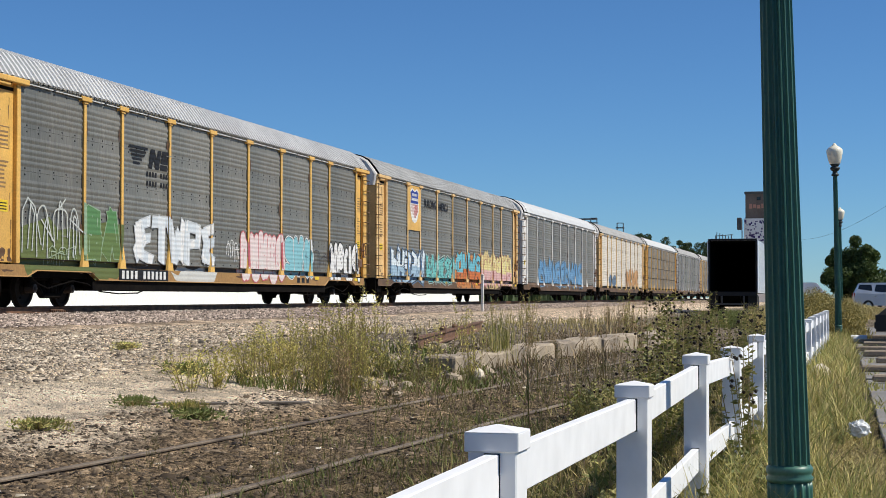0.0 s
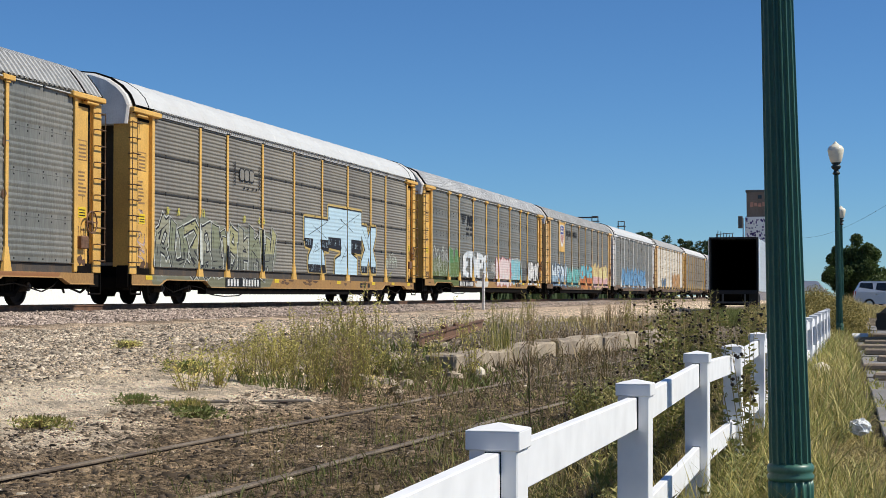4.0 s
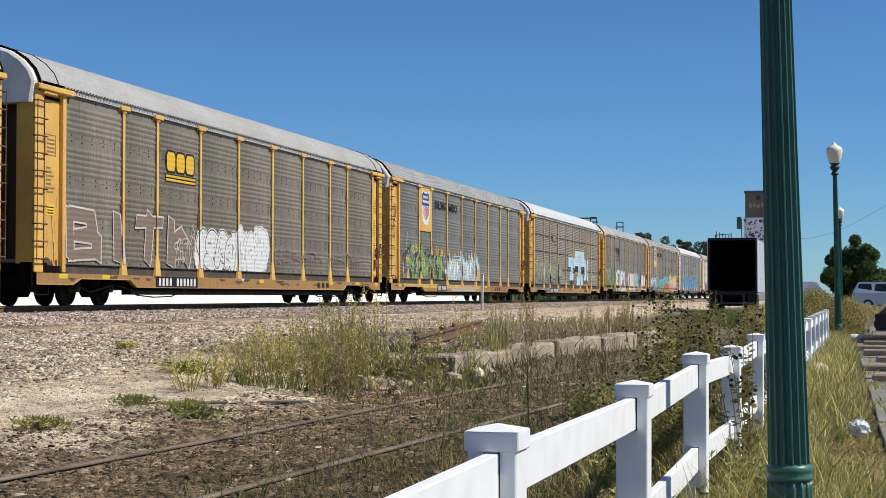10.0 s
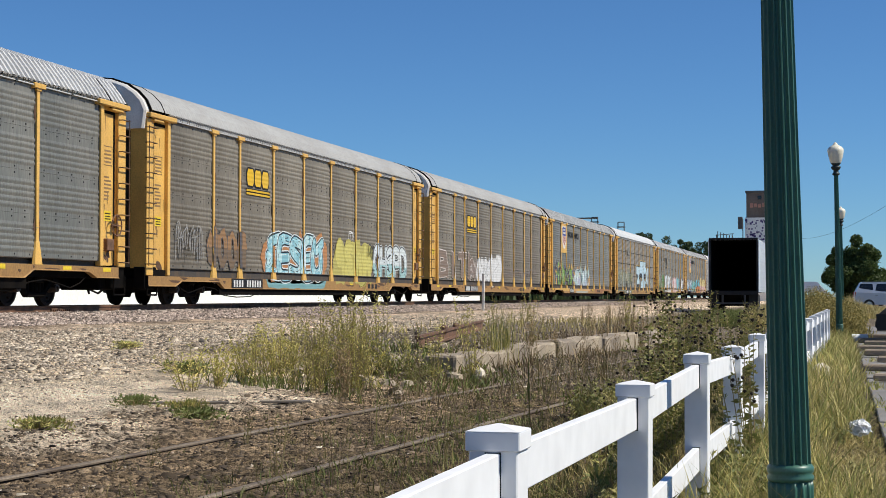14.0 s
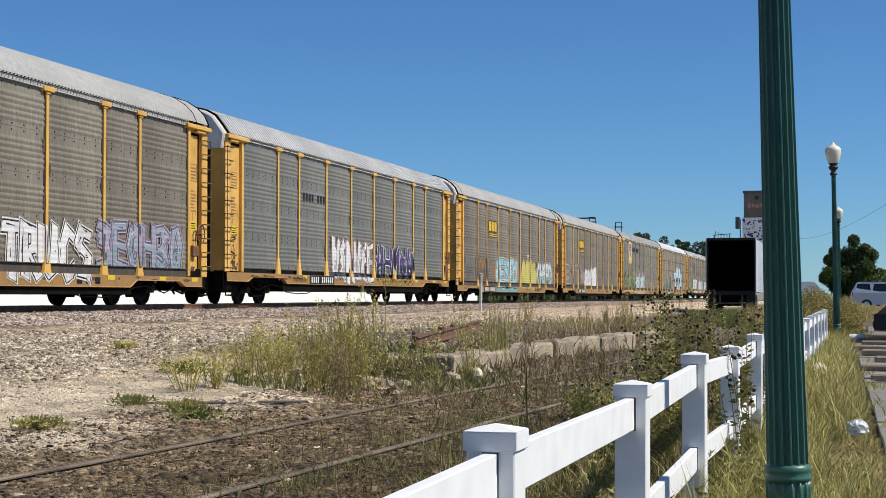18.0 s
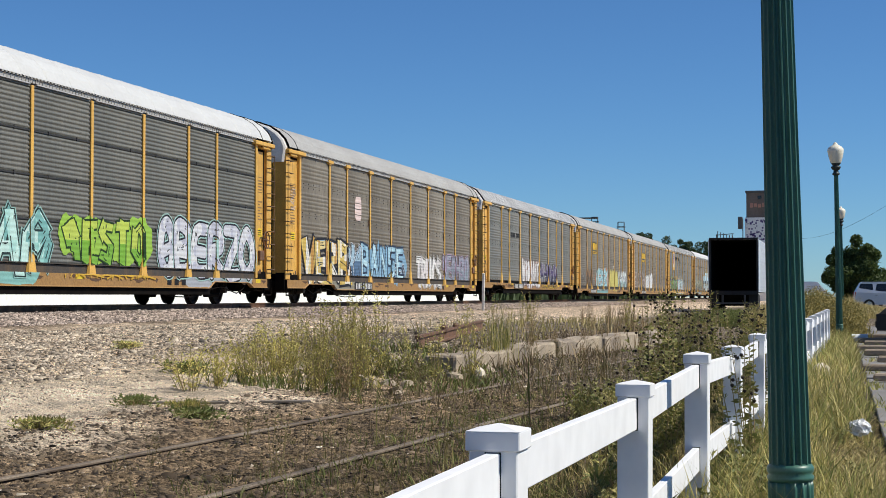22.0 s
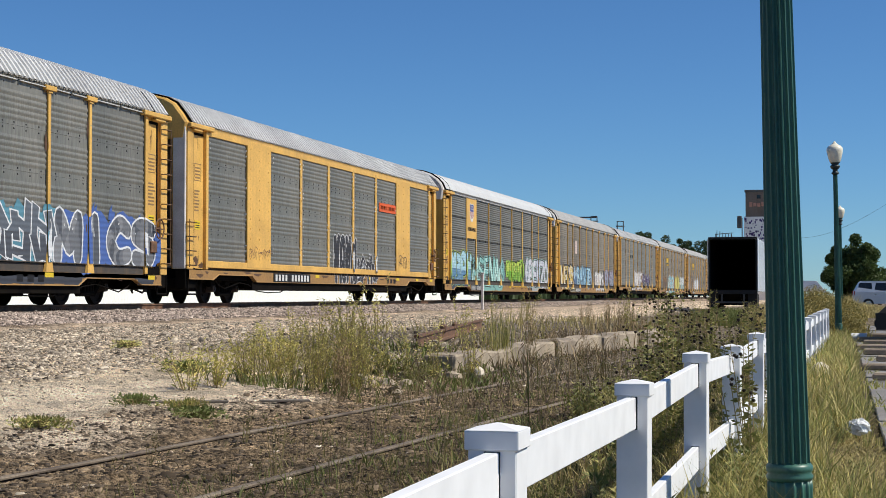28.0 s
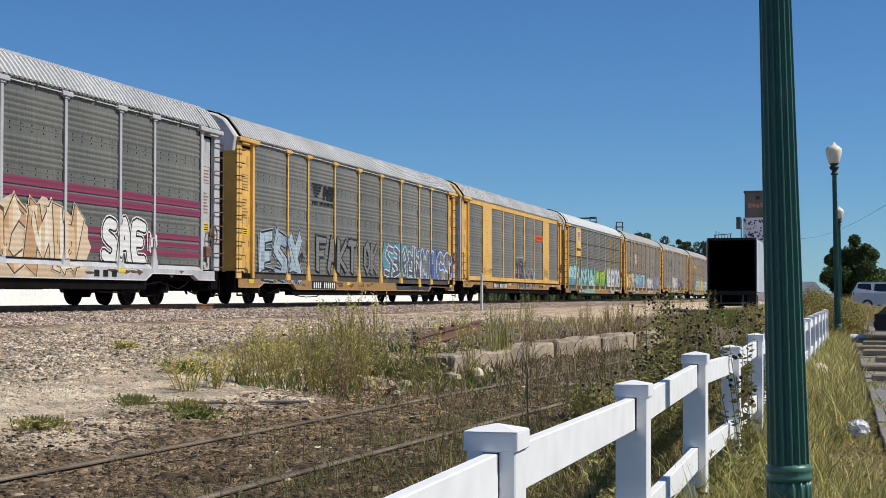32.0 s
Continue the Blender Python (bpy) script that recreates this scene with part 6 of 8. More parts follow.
def horse_mark(car, rows):
    """Black striped emblem with blocks for its letters, and bars for the name below it."""
    s = Shape()
    x = FACE + 0.012
    for k in range(5):
        s.poly([(x, -6.70 + 0.05 * k, 3.99 - k * 0.10), (x, -5.62 - 0.12 * k, 3.99 - k * 0.10), (x, -5.66 - 0.12 * k, 4.05 - k * 0.10), (x, -6.74 + 0.05 * k, 4.05 - k * 0.10)])
    s.poly([(x, -5.62, 3.53), (x, -5.40, 3.53), (x, -5.22, 4.04), (x, -5.46, 4.04)])
    s.poly([(x, -5.20, 3.53), (x, -4.98, 3.53), (x, -4.82, 4.04), (x, -5.02, 4.04)])
    s.poly([(x + 0.001, -5.42, 4.04), (x + 0.001, -5.22, 4.04), (x + 0.001, -5.0, 3.53), (x + 0.001, -5.18, 3.53)])
    for a, b, c, d in ((-4.80, 3.88, -4.36, 4.04), (-4.86, 3.71, -4.42, 3.86), (-4.92, 3.53, -4.48, 3.68)):
        s.poly([(x, a, b), (x, c, b), (x, c + 0.04, d), (x, a + 0.04, d)])
    part("emblem", s, BLACK_INK, car, "black striped railway emblem")
    for k in range(rows):
        y0 = -6.75 if rows == 1 else -5.75
        bars(car, "name_bars", y0, -4.40, 3.32 - 0.24 * k, 3.45 - 0.24 * k, BLACK_INK, 15 if rows == 1 else 8, 3 + k, x)


def gold_mark(car, framed=False):
    x = FACE + (0.034 if framed else 0.0115)
    ring = [(0.08, 0), (0.46, 0), (0.54, 0.12), (0.54, 0.38), (0.46, 0.5), (0.08, 0.5), (0, 0.38), (0, 0.12)]
    size = 0.62 if framed else 1.0
    mark = None
    for grow, dx, ink in ((1.22, 0.002, BLACK_INK), (1.0, 0.005, PANEL_LIGHT if framed else GOLD_INK)):
        s = Shape()
        for y in (-6.55, -5.92, -5.29):
            y = -5.65 + (y + 5.65) * size
            s.poly([(x + dx, y + size * (0.27 + (a - 0.27) * grow), 3.80 + size * (b - 0.25) * grow) for a, b in ring])
        if framed:
            if mark is None:
                for y in (-6.62, -4.60):
                    s.box(x, x + 0.002, y, y + 0.06, 3.45, 4.15)
                for y in (-5.9, -5.6, -5.2, -4.9):
                    s.box(x, x + 0.002, y, y + 0.10, 3.38, 3.46)
        else:
            for z in (3.28, 3.38):
                o = 0.03 if mark is None else 0.0
                s.box(x, x + dx, -6.6 - o, -4.65 + o, z - o, z + 0.06 + o)
        ob = part("emblem" if mark is None else "emblem_face", s, ink, mark or car, "three block letters as an emblem" if mark is None else "")
        mark = mark or ob


# ---- the train, front to back ----
WHITE, INK, GREY = (0.78, 0.78, 0.76), (0.02, 0.02, 0.025), (0.35, 0.35, 0.36)

c = rack_car(-6, ROOF_DULL, panel_mat=PANEL_BROWN, seed=1, label="weathered grey autorack car with yellow posts far ahead")
c = rack_car(-5, ROOF_DULL, panel_mat=PANEL_BROWN, seed=2, trim=YELLOW_PALE, label="dull grey autorack car with faded posts")
c = rack_car(-4, ROOF_DULL, panel_mat=PANEL, seed=3, trim=GREY_PAINT, label="plain grey autorack car with grey posts")
c = rack_car(-3, ROOF_WHITE, panel="louvre", panel_mat=PANEL_BROWN, seed=4, trim=YELLOW, smooth_roof=True, label="brownish autorack car with yellow posts and a white roof")
c = rack_car(-2, ROOF_DULL, panel_mat=PANEL_CREAM, seed=5, trim=YELLOW_PALE, label="cream white autorack car with rust streaks")
piece(c, 1.0, 9.0, 1.0, 2.7, "????", (0.55, 0.30, 0.12), ink=(0.30, 0.18, 0.1), seed=51, weight=0.2)
piece(c, -8.5, -4.5, 1.0, 2.0, "??", (0.12, 0.2, 0.3), ink=(0.1, 0.1, 0.1), seed=52, weight=0.2)
c = rack_car(-1, ROOF_WHITE, seed=6, trim=WHITE_PAINT, smooth_roof=True, label="grey autorack car with white posts, white roof and blue graffiti")
piece(c, -8.6, 6.9, 0.8, 2.5, "?????????", (0.14, 0.33, 0.56), ink=(0.02, 0.05, 0.12), edge=(0.25, 0.45, 0.65), seed=61, shine=(0.35, 0.55, 0.75), spread=1.3)

c = rack_car(0, ROOF_RIB, seed=7, trim=YELLOW_PALE, label="grey autorack car with a shield emblem and colourful graffiti")
badge_panel(c)
shield(c, -8.15, 3.3, 4.75, FACE + 0.04)
lettering(c, "BUILDING", -6.45, -4.45, 4.07, 0.35, BLACK_INK, FACE + 0.0105)
lettering(c, "AMERICA", -4.05, -2.25, 4.07, 0.35, BLACK_INK, FACE + 0.0105)
piece(c, -11.6, -6.6, 0.75, 2.2, "?????", (0.70, 0.78, 0.82), low=(0.35, 0.5, 0.62), edge=(0.12, 0.25, 0.45), seed=71, spread=1.3, lean=0.2)
piece(c, -6.1, -0.9, 0.8, 2.1, "?????", (0.16, 0.52, 0.50), ink=INK, edge=(0.5, 0.66, 0.62), seed=72, spread=1.3)
piece(c, -0.6, 4.2, 0.7, 2.4, "????", (0.16, 0.5, 0.6), low=(0.62, 0.17, 0.04), ink=(0.05, 0.04, 0.04), cloud=(0.58, 0.24, 0.07), seed=73, spread=1.25)
piece(c, 4.6, 11.6, 0.7, 2.4, "??????", (0.74, 0.66, 0.28), low=(0.68, 0.42, 0.40), ink=(0.35, 0.12, 0.12), cloud=(0.66, 0.52, 0.24), seed=74, spread=1.25, shine=WHITE)

c = rack_car(1, ROOF_GREY, seed=8, label="grey ribbed autorack car with yellow posts and sprayed graffiti")
horse_mark(c, 2)
number_plate(c, -7.4, -4.5, 8)
wash(c, -12.3, -7.0, 0.62, 1.80, (0.135, 0.165, 0.055), 80)
wash(c, -4.3, -1.0, 0.62, 0.95, (0.62, 0.62, 0.58), 88)
scrawl(c, -12.05, -9.3, 1.0, 2.75, (0.55, 0.58, 0.54), 4, 81, 0.020)
scrawl(c, -10.9, -9.5, 0.95, 1.5, (0.34, 0.42, 0.28), 3, 181, 0.012)
piece(c, -9.15, -7.25, 1.05, 2.45, "BA", (0.10, 0.24, 0.09), low=(0.13, 0.20, 0.065), ink=(0.30, 0.42, 0.28), seed=82, rim=0.018, weight=0.22, cuts=0.6)
piece(c, -6.4, -1.15, 1.05, 2.35, "?T?P?", (0.80, 0.80, 0.78), tones=[(0.80, 0.80, 0.78), (0.72, 0.76, 0.78), (0.62, 0.68, 0.72)], ink=(0.55, 0.58, 0.60), seed=83, weight=0.17, rim=0.022, spread=1.2, cuts=0.35, low=(0.68, 0.72, 0.75))
scrawl(c, -0.35, 0.6, 1.25, 1.95, WHITE, 3, 84, 0.014)
piece(c, 0.75, 4.6, 0.66, 2.2, "?U?UO", (0.76, 0.64, 0.62), ink=(0.55, 0.13, 0.15), seed=85, weight=0.20, rounded=True, rim=0.024, spread=1.15, cuts=0.5, shine=WHITE, low=(0.74, 0.66, 0.63))
piece(c, 4.6, 7.3, 0.85, 2.2, "S??", (0.24, 0.52, 0.58), ink=(0.10, 0.22, 0.26), edge=WHITE, seed=86, weight=0.20, rounded=True, rim=0.016, cuts=0.7)
scrawl(c, 7.5, 9.0, 1.1, 1.9, (0.05, 0.05, 0.06), 2, 184, 0.016)
piece(c, 9.2, 12.5, 0.64, 2.15, "N???", (0.80, 0.80, 0.78), ink=INK, seed=87, weight=0.15, rounded=True, rim=0.028, spread=1.2, cuts=1.3)

c = rack_car(2, ROOF_WHITE, panel="louvre", panel_mat=PANEL_LIGHT, seed=9, smooth_roof=True, label="grey louvred autorack car with a white roof and blue letters")
gold_mark(c, framed=True)
number_plate(c, -7.4, -4.6, 9)
block_piece(c, [
    (-0.4, 2.1, 1.05, 2.80, [[(0, .62), (1, .62), (1, 1), (0, 1)], [(.36, .66), (.64, .66), (.68, .45), (.82, .3), (.85, .13), (.15, .13), (.18, .3), (.32, .45)]],
     [[(.03, .62), (.32, .62), (.30, .45), (.05, .49)], [(.62, .62), (1, .62), (1, .42), (.68, .45)], [(.15, .13), (.85, .13), (.88, 0), (.2, 0)]]),
    (2.1, 5.95, 0.88, 3.28, [[(0, .57), (1, .57), (1, 1), (0, 1)], [(.37, .6), (.68, .6), (.68, .35), (.86, .28), (.86, 0), (.18, 0), (.2, .25), (.37, .32)]],
     [[(0, .57), (.36, .57), (.36, .41), (0, .44)], [(.69, .57), (1, .57), (1, .38), (.69, .40)]]),
    (5.95, 7.8, 1.11, 2.78, [[(0, 1), (.35, 1), (.5, .76), (.65, 1), (1, 1), (1, .82), (.8, .5), (1, .22), (1, .12), (.6, .12), (.5, .32), (.4, .12), (0, .12), (0, .22), (.25, .5), (0, .8)]],
     [[(0, .12), (.4, .12), (.4, 0), (.06, 0)], [(.6, .12), (1, .12), (1, 0), (.64, 0)]])], (0.50, 0.68, 0.78), INK, (0.55, 0.40, 0.14))
wash(c, -12.6, -3.4, 0.45, 0.80, (0.20, 0.20, 0.13), 191, 0.05)
piece(c, -12.0, -3.4, 0.72, 2.3, "?????????", (0.30, 0.31, 0.21), low=(0.19, 0.20, 0.16), ink=INK, edge=(0.60, 0.62, 0.56), mixed=[(0.33, 0.33, 0.24), (0.24, 0.26, 0.17), (0.38, 0.37, 0.20)], seed=91, spread=1.45, cuts=1.6, weight=0.13, cloud=(0.22, 0.23, 0.18))
for q in (-11.4, -10.7, -9.0, -5.9, -4.7, -4.3):
    scrawl(c, q, q + 0.16, 2.35, 2.62, (0.55, 0.50, 0.10), 1, 192 + int(q), 0.016)
end_tag(c, -1, 1.1, 2.4, (0.62, 0.50, 0.55), 193)
scrawl(c, 9.0, 10.7, 1.15, 1.9, (0.55, 0.62, 0.52), 4, 93, 0.014)

c = rack_car(3, ROOF_RIB, seed=10, panel_mat=PANEL, label="grey autorack car with a shield emblem and green graffiti")
end_tag(c, -1, 2.6, 3.9, INK, 301)
badge_panel(c)
shield(c, -8.15, 3.25, 4.75, FACE + 0.04)
lettering(c, "BUILDING", -6.45, -4.45, 4.07, 0.35, BLACK_INK, FACE + 0.0105)
lettering(c, "AMERICA", -4.05, -2.25, 4.07, 0.35, BLACK_INK, FACE + 0.0105)
number_plate(c, -6.2, -4.6, 10)
wash(c, -11.8, -6.4, 0.62, 0.95, (0.12, 0.16, 0.07), 108)
wild_piece(c, -11.3, -4.7, 0.90, 2.62, [(0.05, 0.045, 0.085), (0.07, 0.06, 0.10), (0.16, 0.30, 0.06)], [(0.22, 0.40, 0.08), (0.27, 0.42, 0.11), (0.16, 0.16, 0.24)], (0.02, 0.02, 0.025), (0.64, 0.74, 0.52), (0.66, 0.42, 0.11), 13, 101, 0.17, 46)
wild_piece(c, -4.4, 1.9, 0.90, 2.45, [(0.42, 0.46, 0.60), (0.50, 0.58, 0.64)], [(0.44, 0.66, 0.62), (0.60, 0.74, 0.72)], (0.06, 0.10, 0.13), (0.68, 0.80, 0.78), (0.62, 0.37, 0.15), 7, 103, 0.20, 20)
piece(c, -3.6, 1.4, 0.85, 2.05, "EA?", (0.48, 0.64, 0.66), tones=[(0.40, 0.46, 0.60), (0.46, 0.66, 0.64), (0.62, 0.72, 0.74)], ink=(0.05, 0.08, 0.10), edge=(0.68, 0.80, 0.80), seed=104, spread=1.15, shine=WHITE, lean=0.2, weight=0.13, cuts=0.7)
wash(c, -3.9, 1.6, 0.45, 0.74, (0.42, 0.46, 0.42), 105, 0.05)
wash(c, 4.5, 11.5, 0.46, 0.74, (0.34, 0.16, 0.07), 109, 0.02)

c = rack_car(4, ROOF_DULL, panel_mat=PANEL_BROWN, seed=11, label="grimy brown-grey autorack car with white tags and gold emblem")
end_tag(c, 1, 1.2, 2.0, (0.3, 0.2, 0.1), 302)
gold_mark(c)
number_plate(c, -7.3, -4.6, 11)
piece(c, -12.1, -4.9, 0.98, 2.35, "BIT?", (0.24, 0.18, 0.14), ink=(0.66, 0.58, 0.53), seed=110, weight=0.19, rim=0.026, cuts=0.0, spread=1.08)
scrawl(c, -6.0, -4.6, 1.0, 2.2, (0.62, 0.54, 0.50), 3, 111, 0.013)
piece(c, -4.5, -1.7, 0.95, 2.1, "?S??", (0.72, 0.73, 0.73), ink=INK, edge=WHITE, cloud=WHITE, seed=112, weight=0.24, rounded=True, rim=0.020, spread=1.5, cuts=1.2, lean=0.2)
piece(c, -1.55, 0.85, 0.92, 2.35, "???", (0.76, 0.77, 0.77), ink=(0.16, 0.16, 0.17), edge=WHITE, cloud=(0.74, 0.75, 0.75), flames=3, seed=113, weight=0.20, rounded=True, rim=0.012, cuts=0.6, spread=1.4, lean=0.25)
scrawl(c, 1.6, 6.5, 1.1, 1.8, (0.27, 0.22, 0.20), 6, 114, 0.022)
scrawl(c, 7.0, 10.6, 1.1, 1.85, (0.26, 0.22, 0.20), 4, 115, 0.026)

c = rack_car(5, ROOF_DULL, panel_mat=PANEL_BROWN, seed=12, label="brown-grey autorack car with cyan and yellow graffiti")
gold_mark(c)
number_plate(c, -7.9, -5.4, 12)
wash(c, -5.2, 0.6, 0.62, 0.95, (0.22, 0.42, 0.42), 128)
scrawl(c, -11.8, -9.9, 1.2, 2.5, (0.34, 0.33, 0.31), 4, 120, 0.018)
scrawl(c, -11.6, -10.0, 1.1, 2.2, (0.05, 0.045, 0.04), 3, 125, 0.014)
piece(c, -9.6, -6.6, 1.0, 2.2, "?OO?", (0.33, 0.19, 0.09), low=(0.20, 0.14, 0.09), ink=(0.12, 0.11, 0.11), seed=121, weight=0.14, rim=0.02, cuts=0.4)
wash(c, -5.2, 0.9, 0.45, 0.93, (0.20, 0.40, 0.42), 128, 0.03)
piece(c, -4.9, 0.5, 0.75, 2.2, "?ESE?", (0.34, 0.62, 0.68), tones=[(0.34, 0.62, 0.68), (0.24, 0.50, 0.58), (0.50, 0.72, 0.74)], ink=(0.02, 0.03, 0.04), edge=(0.72, 0.80, 0.80), cloud=(0.50, 0.23, 0.09), flames=9, seed=122, spread=1.25, weight=0.15, rounded=True, shine=(0.7, 0.82, 0.82), lean=0.15)
piece(c, 1.9, 6.2, 0.72, 2.2, "????", (0.62, 0.56, 0.16), ink=(0.45, 0.40, 0.13), edge=(0.55, 0.48, 0.12), cloud=(0.50, 0.44, 0.13), seed=123, weight=0.17, rim=0.02, rounded=True, spread=1.15)
scrawl(c, 3.4, 4.0, 2.2, 2.7, WHITE, 1, 126, 0.018)
scrawl(c, 5.9, 6.6, 1.6, 2.2, INK, 2, 127, 0.016)
piece(c, 6.5, 11.2, 0.85, 2.15, "OH?PD", (0.68, 0.74, 0.74), low=(0.36, 0.56, 0.56), ink=INK, edge=(0.70, 0.74, 0.74), seed=124, weight=0.15, rounded=True, rim=0.03, spread=1.15, cuts=0.8)

c = rack_car(6, ROOF_GREY, seed=13, panel_mat=PANEL, label="grey autorack car with bright ribbed roof and dark blue graffiti")
end_tag(c, -1, 1.2, 2.2, INK, 303)
bars(c, "name_bars", -6.8, -4.4, 3.40, 3.66, BLACK_INK, 8, 5, FACE + 0.0105)
number_plate(c, -6.2, -3.6, 13)
piece(c, -3.7, 1.35, 0.66, 2.3, "??N??E", (0.72, 0.72, 0.73), tones=[(0.74, 0.74, 0.74), (0.62, 0.63, 0.66), (0.80, 0.80, 0.79), (0.50, 0.48, 0.50)], low=(0.62, 0.64, 0.67), ink=(0.035, 0.03, 0.03), edge=(0.55, 0.36, 0.30), seed=131, weight=0.13, spread=1.15, lean=0.12)
piece(c, 1.7, 7.2, 0.92, 2.2, "?HM??", (0.085, 0.06, 0.16), low=(0.03, 0.03, 0.07), ink=(0.74, 0.75, 0.78), edge=INK, seed=132, weight=0.15, rim=0.024, spread=1.1, lean=0.15, cuts=0.2)
piece(c, 2.0, 7.0, 0.62, 0.95, "VVVVVV", (0.70, 0.46, 0.05), ink=INK, seed=133, weight=0.2, rim=0.02, spread=1.3)
scrawl(c, -11.7, -9.6, 0.70, 0.90, INK, 6, 134, 0.010)
scrawl(c, -7.9, -6.6, 0.66, 0.92, INK, 4, 135, 0.010)

c = rack_car(7, ROOF_DULL, panel_mat=PANEL_BROWN, seed=14, trim=YELLOW_DEEP, label="grimy autorack car with pale blue, orange and white graffiti")
end_tag(c, -1, 3.0, 3.8, (0.7, 0.6, 0.55), 304)
s = Shape()
for a, b, foot, top in ((-0.45, -0.26, 0.28, 0.40), (-0.23, -0.05, 0.40, 0.40), (-0.02, 0.16, 0.40, 0.40), (0.19, 0.42, 0.40, 0.29)):
    s.poly([(FACE + 0.0145, -5.8 + w, 3.45 + z) for w, z in ((-foot, a), (foot, a), (top, b), (-top, b))])
part("emblem", s, paint(0.80, 0.64, 0.60), c, "faded pink round emblem")
number_plate(c, -6.4, -4.2, 14)
wash(c, -11.6, -5.2, 0.45, 0.80, (0.30, 0.28, 0.22), 149, 0.06)
piece(c, -11.8, -6.95, 0.55, 2.25, "VERB", (0.74, 0.68, 0.54), tones=[(0.80, 0.76, 0.66), (0.80, 0.77, 0.70), (0.70, 0.54, 0.16), (0.62, 0.44, 0.10), (0.50, 0.27, 0.07), (0.76, 0.62, 0.28)], ink=INK, seed=141, weight=0.19, rim=0.052, spread=1.25, lean=-0.12, cuts=1.4, shine=(0.30, 0.46, 0.60))
piece(c, -7.1, -5.4, 0.75, 2.15, "??", (0.36, 0.52, 0.64), low=(0.10, 0.18, 0.30), ink=INK, edge=(0.70, 0.74, 0.78), seed=145, weight=0.14, cuts=1.5, spread=1.3)
piece(c, -5.5, 0.35, 0.80, 2.2, "BAN5E", (0.36, 0.58, 0.70), tones=[(0.40, 0.64, 0.76), (0.34, 0.58, 0.72), (0.50, 0.72, 0.80), (0.26, 0.46, 0.62)], low=(0.28, 0.48, 0.62), ink=(0.03, 0.05, 0.09), cloud=(0.22, 0.40, 0.56), seed=142, weight=0.125, rim=0.046, flames=8, spread=1.0, cuts=0.5, wobble=0.03)
piece(c, -1.1, 0.55, 0.75, 1.55, "EE?", (0.05, 0.07, 0.11), ink=(0.66, 0.72, 0.78), seed=146, weight=0.14, rim=0.02)
piece(c, 2.3, 6.5, 0.55, 1.9, "TRUCS", (0.78, 0.78, 0.76), tones=[(0.80, 0.80, 0.78), (0.78, 0.74, 0.73), (0.66, 0.64, 0.64)], ink=INK, edge=(0.74, 0.74, 0.72), seed=143, weight=0.15, rim=0.022, spread=1.1, cuts=1.0)
piece(c, 6.8, 11.8, 0.85, 2.1, "?E?H??", (0.34, 0.36, 0.44), low=(0.27, 0.33, 0.38), ink=(0.10, 0.11, 0.14), edge=(0.50, 0.36, 0.50), seed=144, weight=0.13, spread=1.2, shine=(0.55, 0.55, 0.62))

c = rack_car(8, ROOF_WHITE, panel="louvre", panel_mat=PANEL_DARK, seed=15, smooth_roof=True, trim=YELLOW_DEEP, label="dark louvred autorack car, white roof, teal and green graffiti")
end_tag(c, -1, 1.3, 2.4, (0.25, 0.12, 0.08), 305)
badge_panel(c, 2.95)
shield(c, -8.15, 3.75, 4.65, FACE + 0.04)
lettering(c, "BUILDING AMERICA", -9.0, -7.3, 3.32, 0.17, BLACK_INK, FACE + 0.04)
number_plate(c, -8.5, -5.9, 15)
wash(c, -12.5, -8.9, 0.45, 0.90, (0.05, 0.075, 0.12), 156, 0.03)
piece(c, -12.3, -8.2, 0.66, 2.25, "M?P?", (0.38, 0.62, 0.72), low=(0.12, 0.26, 0.42), ink=(0.02, 0.03, 0.05), edge=(0.40, 0.55, 0.12), seed=151, weight=0.17, rounded=True, spread=1.15, rim=0.03, shine=(0.62, 0.80, 0.84))
scrawl(c, -8.2, -7.4, 1.3, 2.1, INK, 2, 157, 0.018)
wash(c, -7.0, -1.0, 0.45, 0.90, (0.24, 0.50, 0.46), 158, 0.03)
piece(c, -7.9, -0.6, 0.62, 2.2, "?SENA?", (0.40, 0.70, 0.64), tones=[(0.42, 0.72, 0.66), (0.30, 0.60, 0.55), (0.54, 0.78, 0.72), (0.20, 0.46, 0.44)], low=(0.28, 0.58, 0.52), ink=(0.02, 0.04, 0.04), edge=(0.30, 0.52, 0.48), seed=152, weight=0.14, spread=1.2, rim=0.03, lean=0.15, shine=(0.62, 0.80, 0.76))
piece(c, 0.0, 4.5, 0.95, 2.1, "?ESTO", (0.50, 0.62, 0.10), low=(0.20, 0.44, 0.05), ink=(0.02, 0.05, 0.015), cloud=(0.32, 0.55, 0.07), seed=153, weight=0.16, spread=1.0, cuts=0.8)
scrawl(c, 0.0, 4.8, 0.62, 0.80, (0.66, 0.40, 0.05), 5, 154, 0.022)
wash(c, 6.6, 12.0, 0.45, 0.92, (0.40, 0.43, 0.47), 159, 0.03)
piece(c, 5.2, 12.0, 0.70, 2.25, "?BERZO", (0.56, 0.58, 0.64), tones=[(0.60, 0.62, 0.68), (0.48, 0.50, 0.60), (0.70, 0.72, 0.74)], ink=INK, edge=(0.38, 0.60, 0.56), seed=155, weight=0.15, rounded=True, spread=1.15, rim=0.03, cuts=0.8)

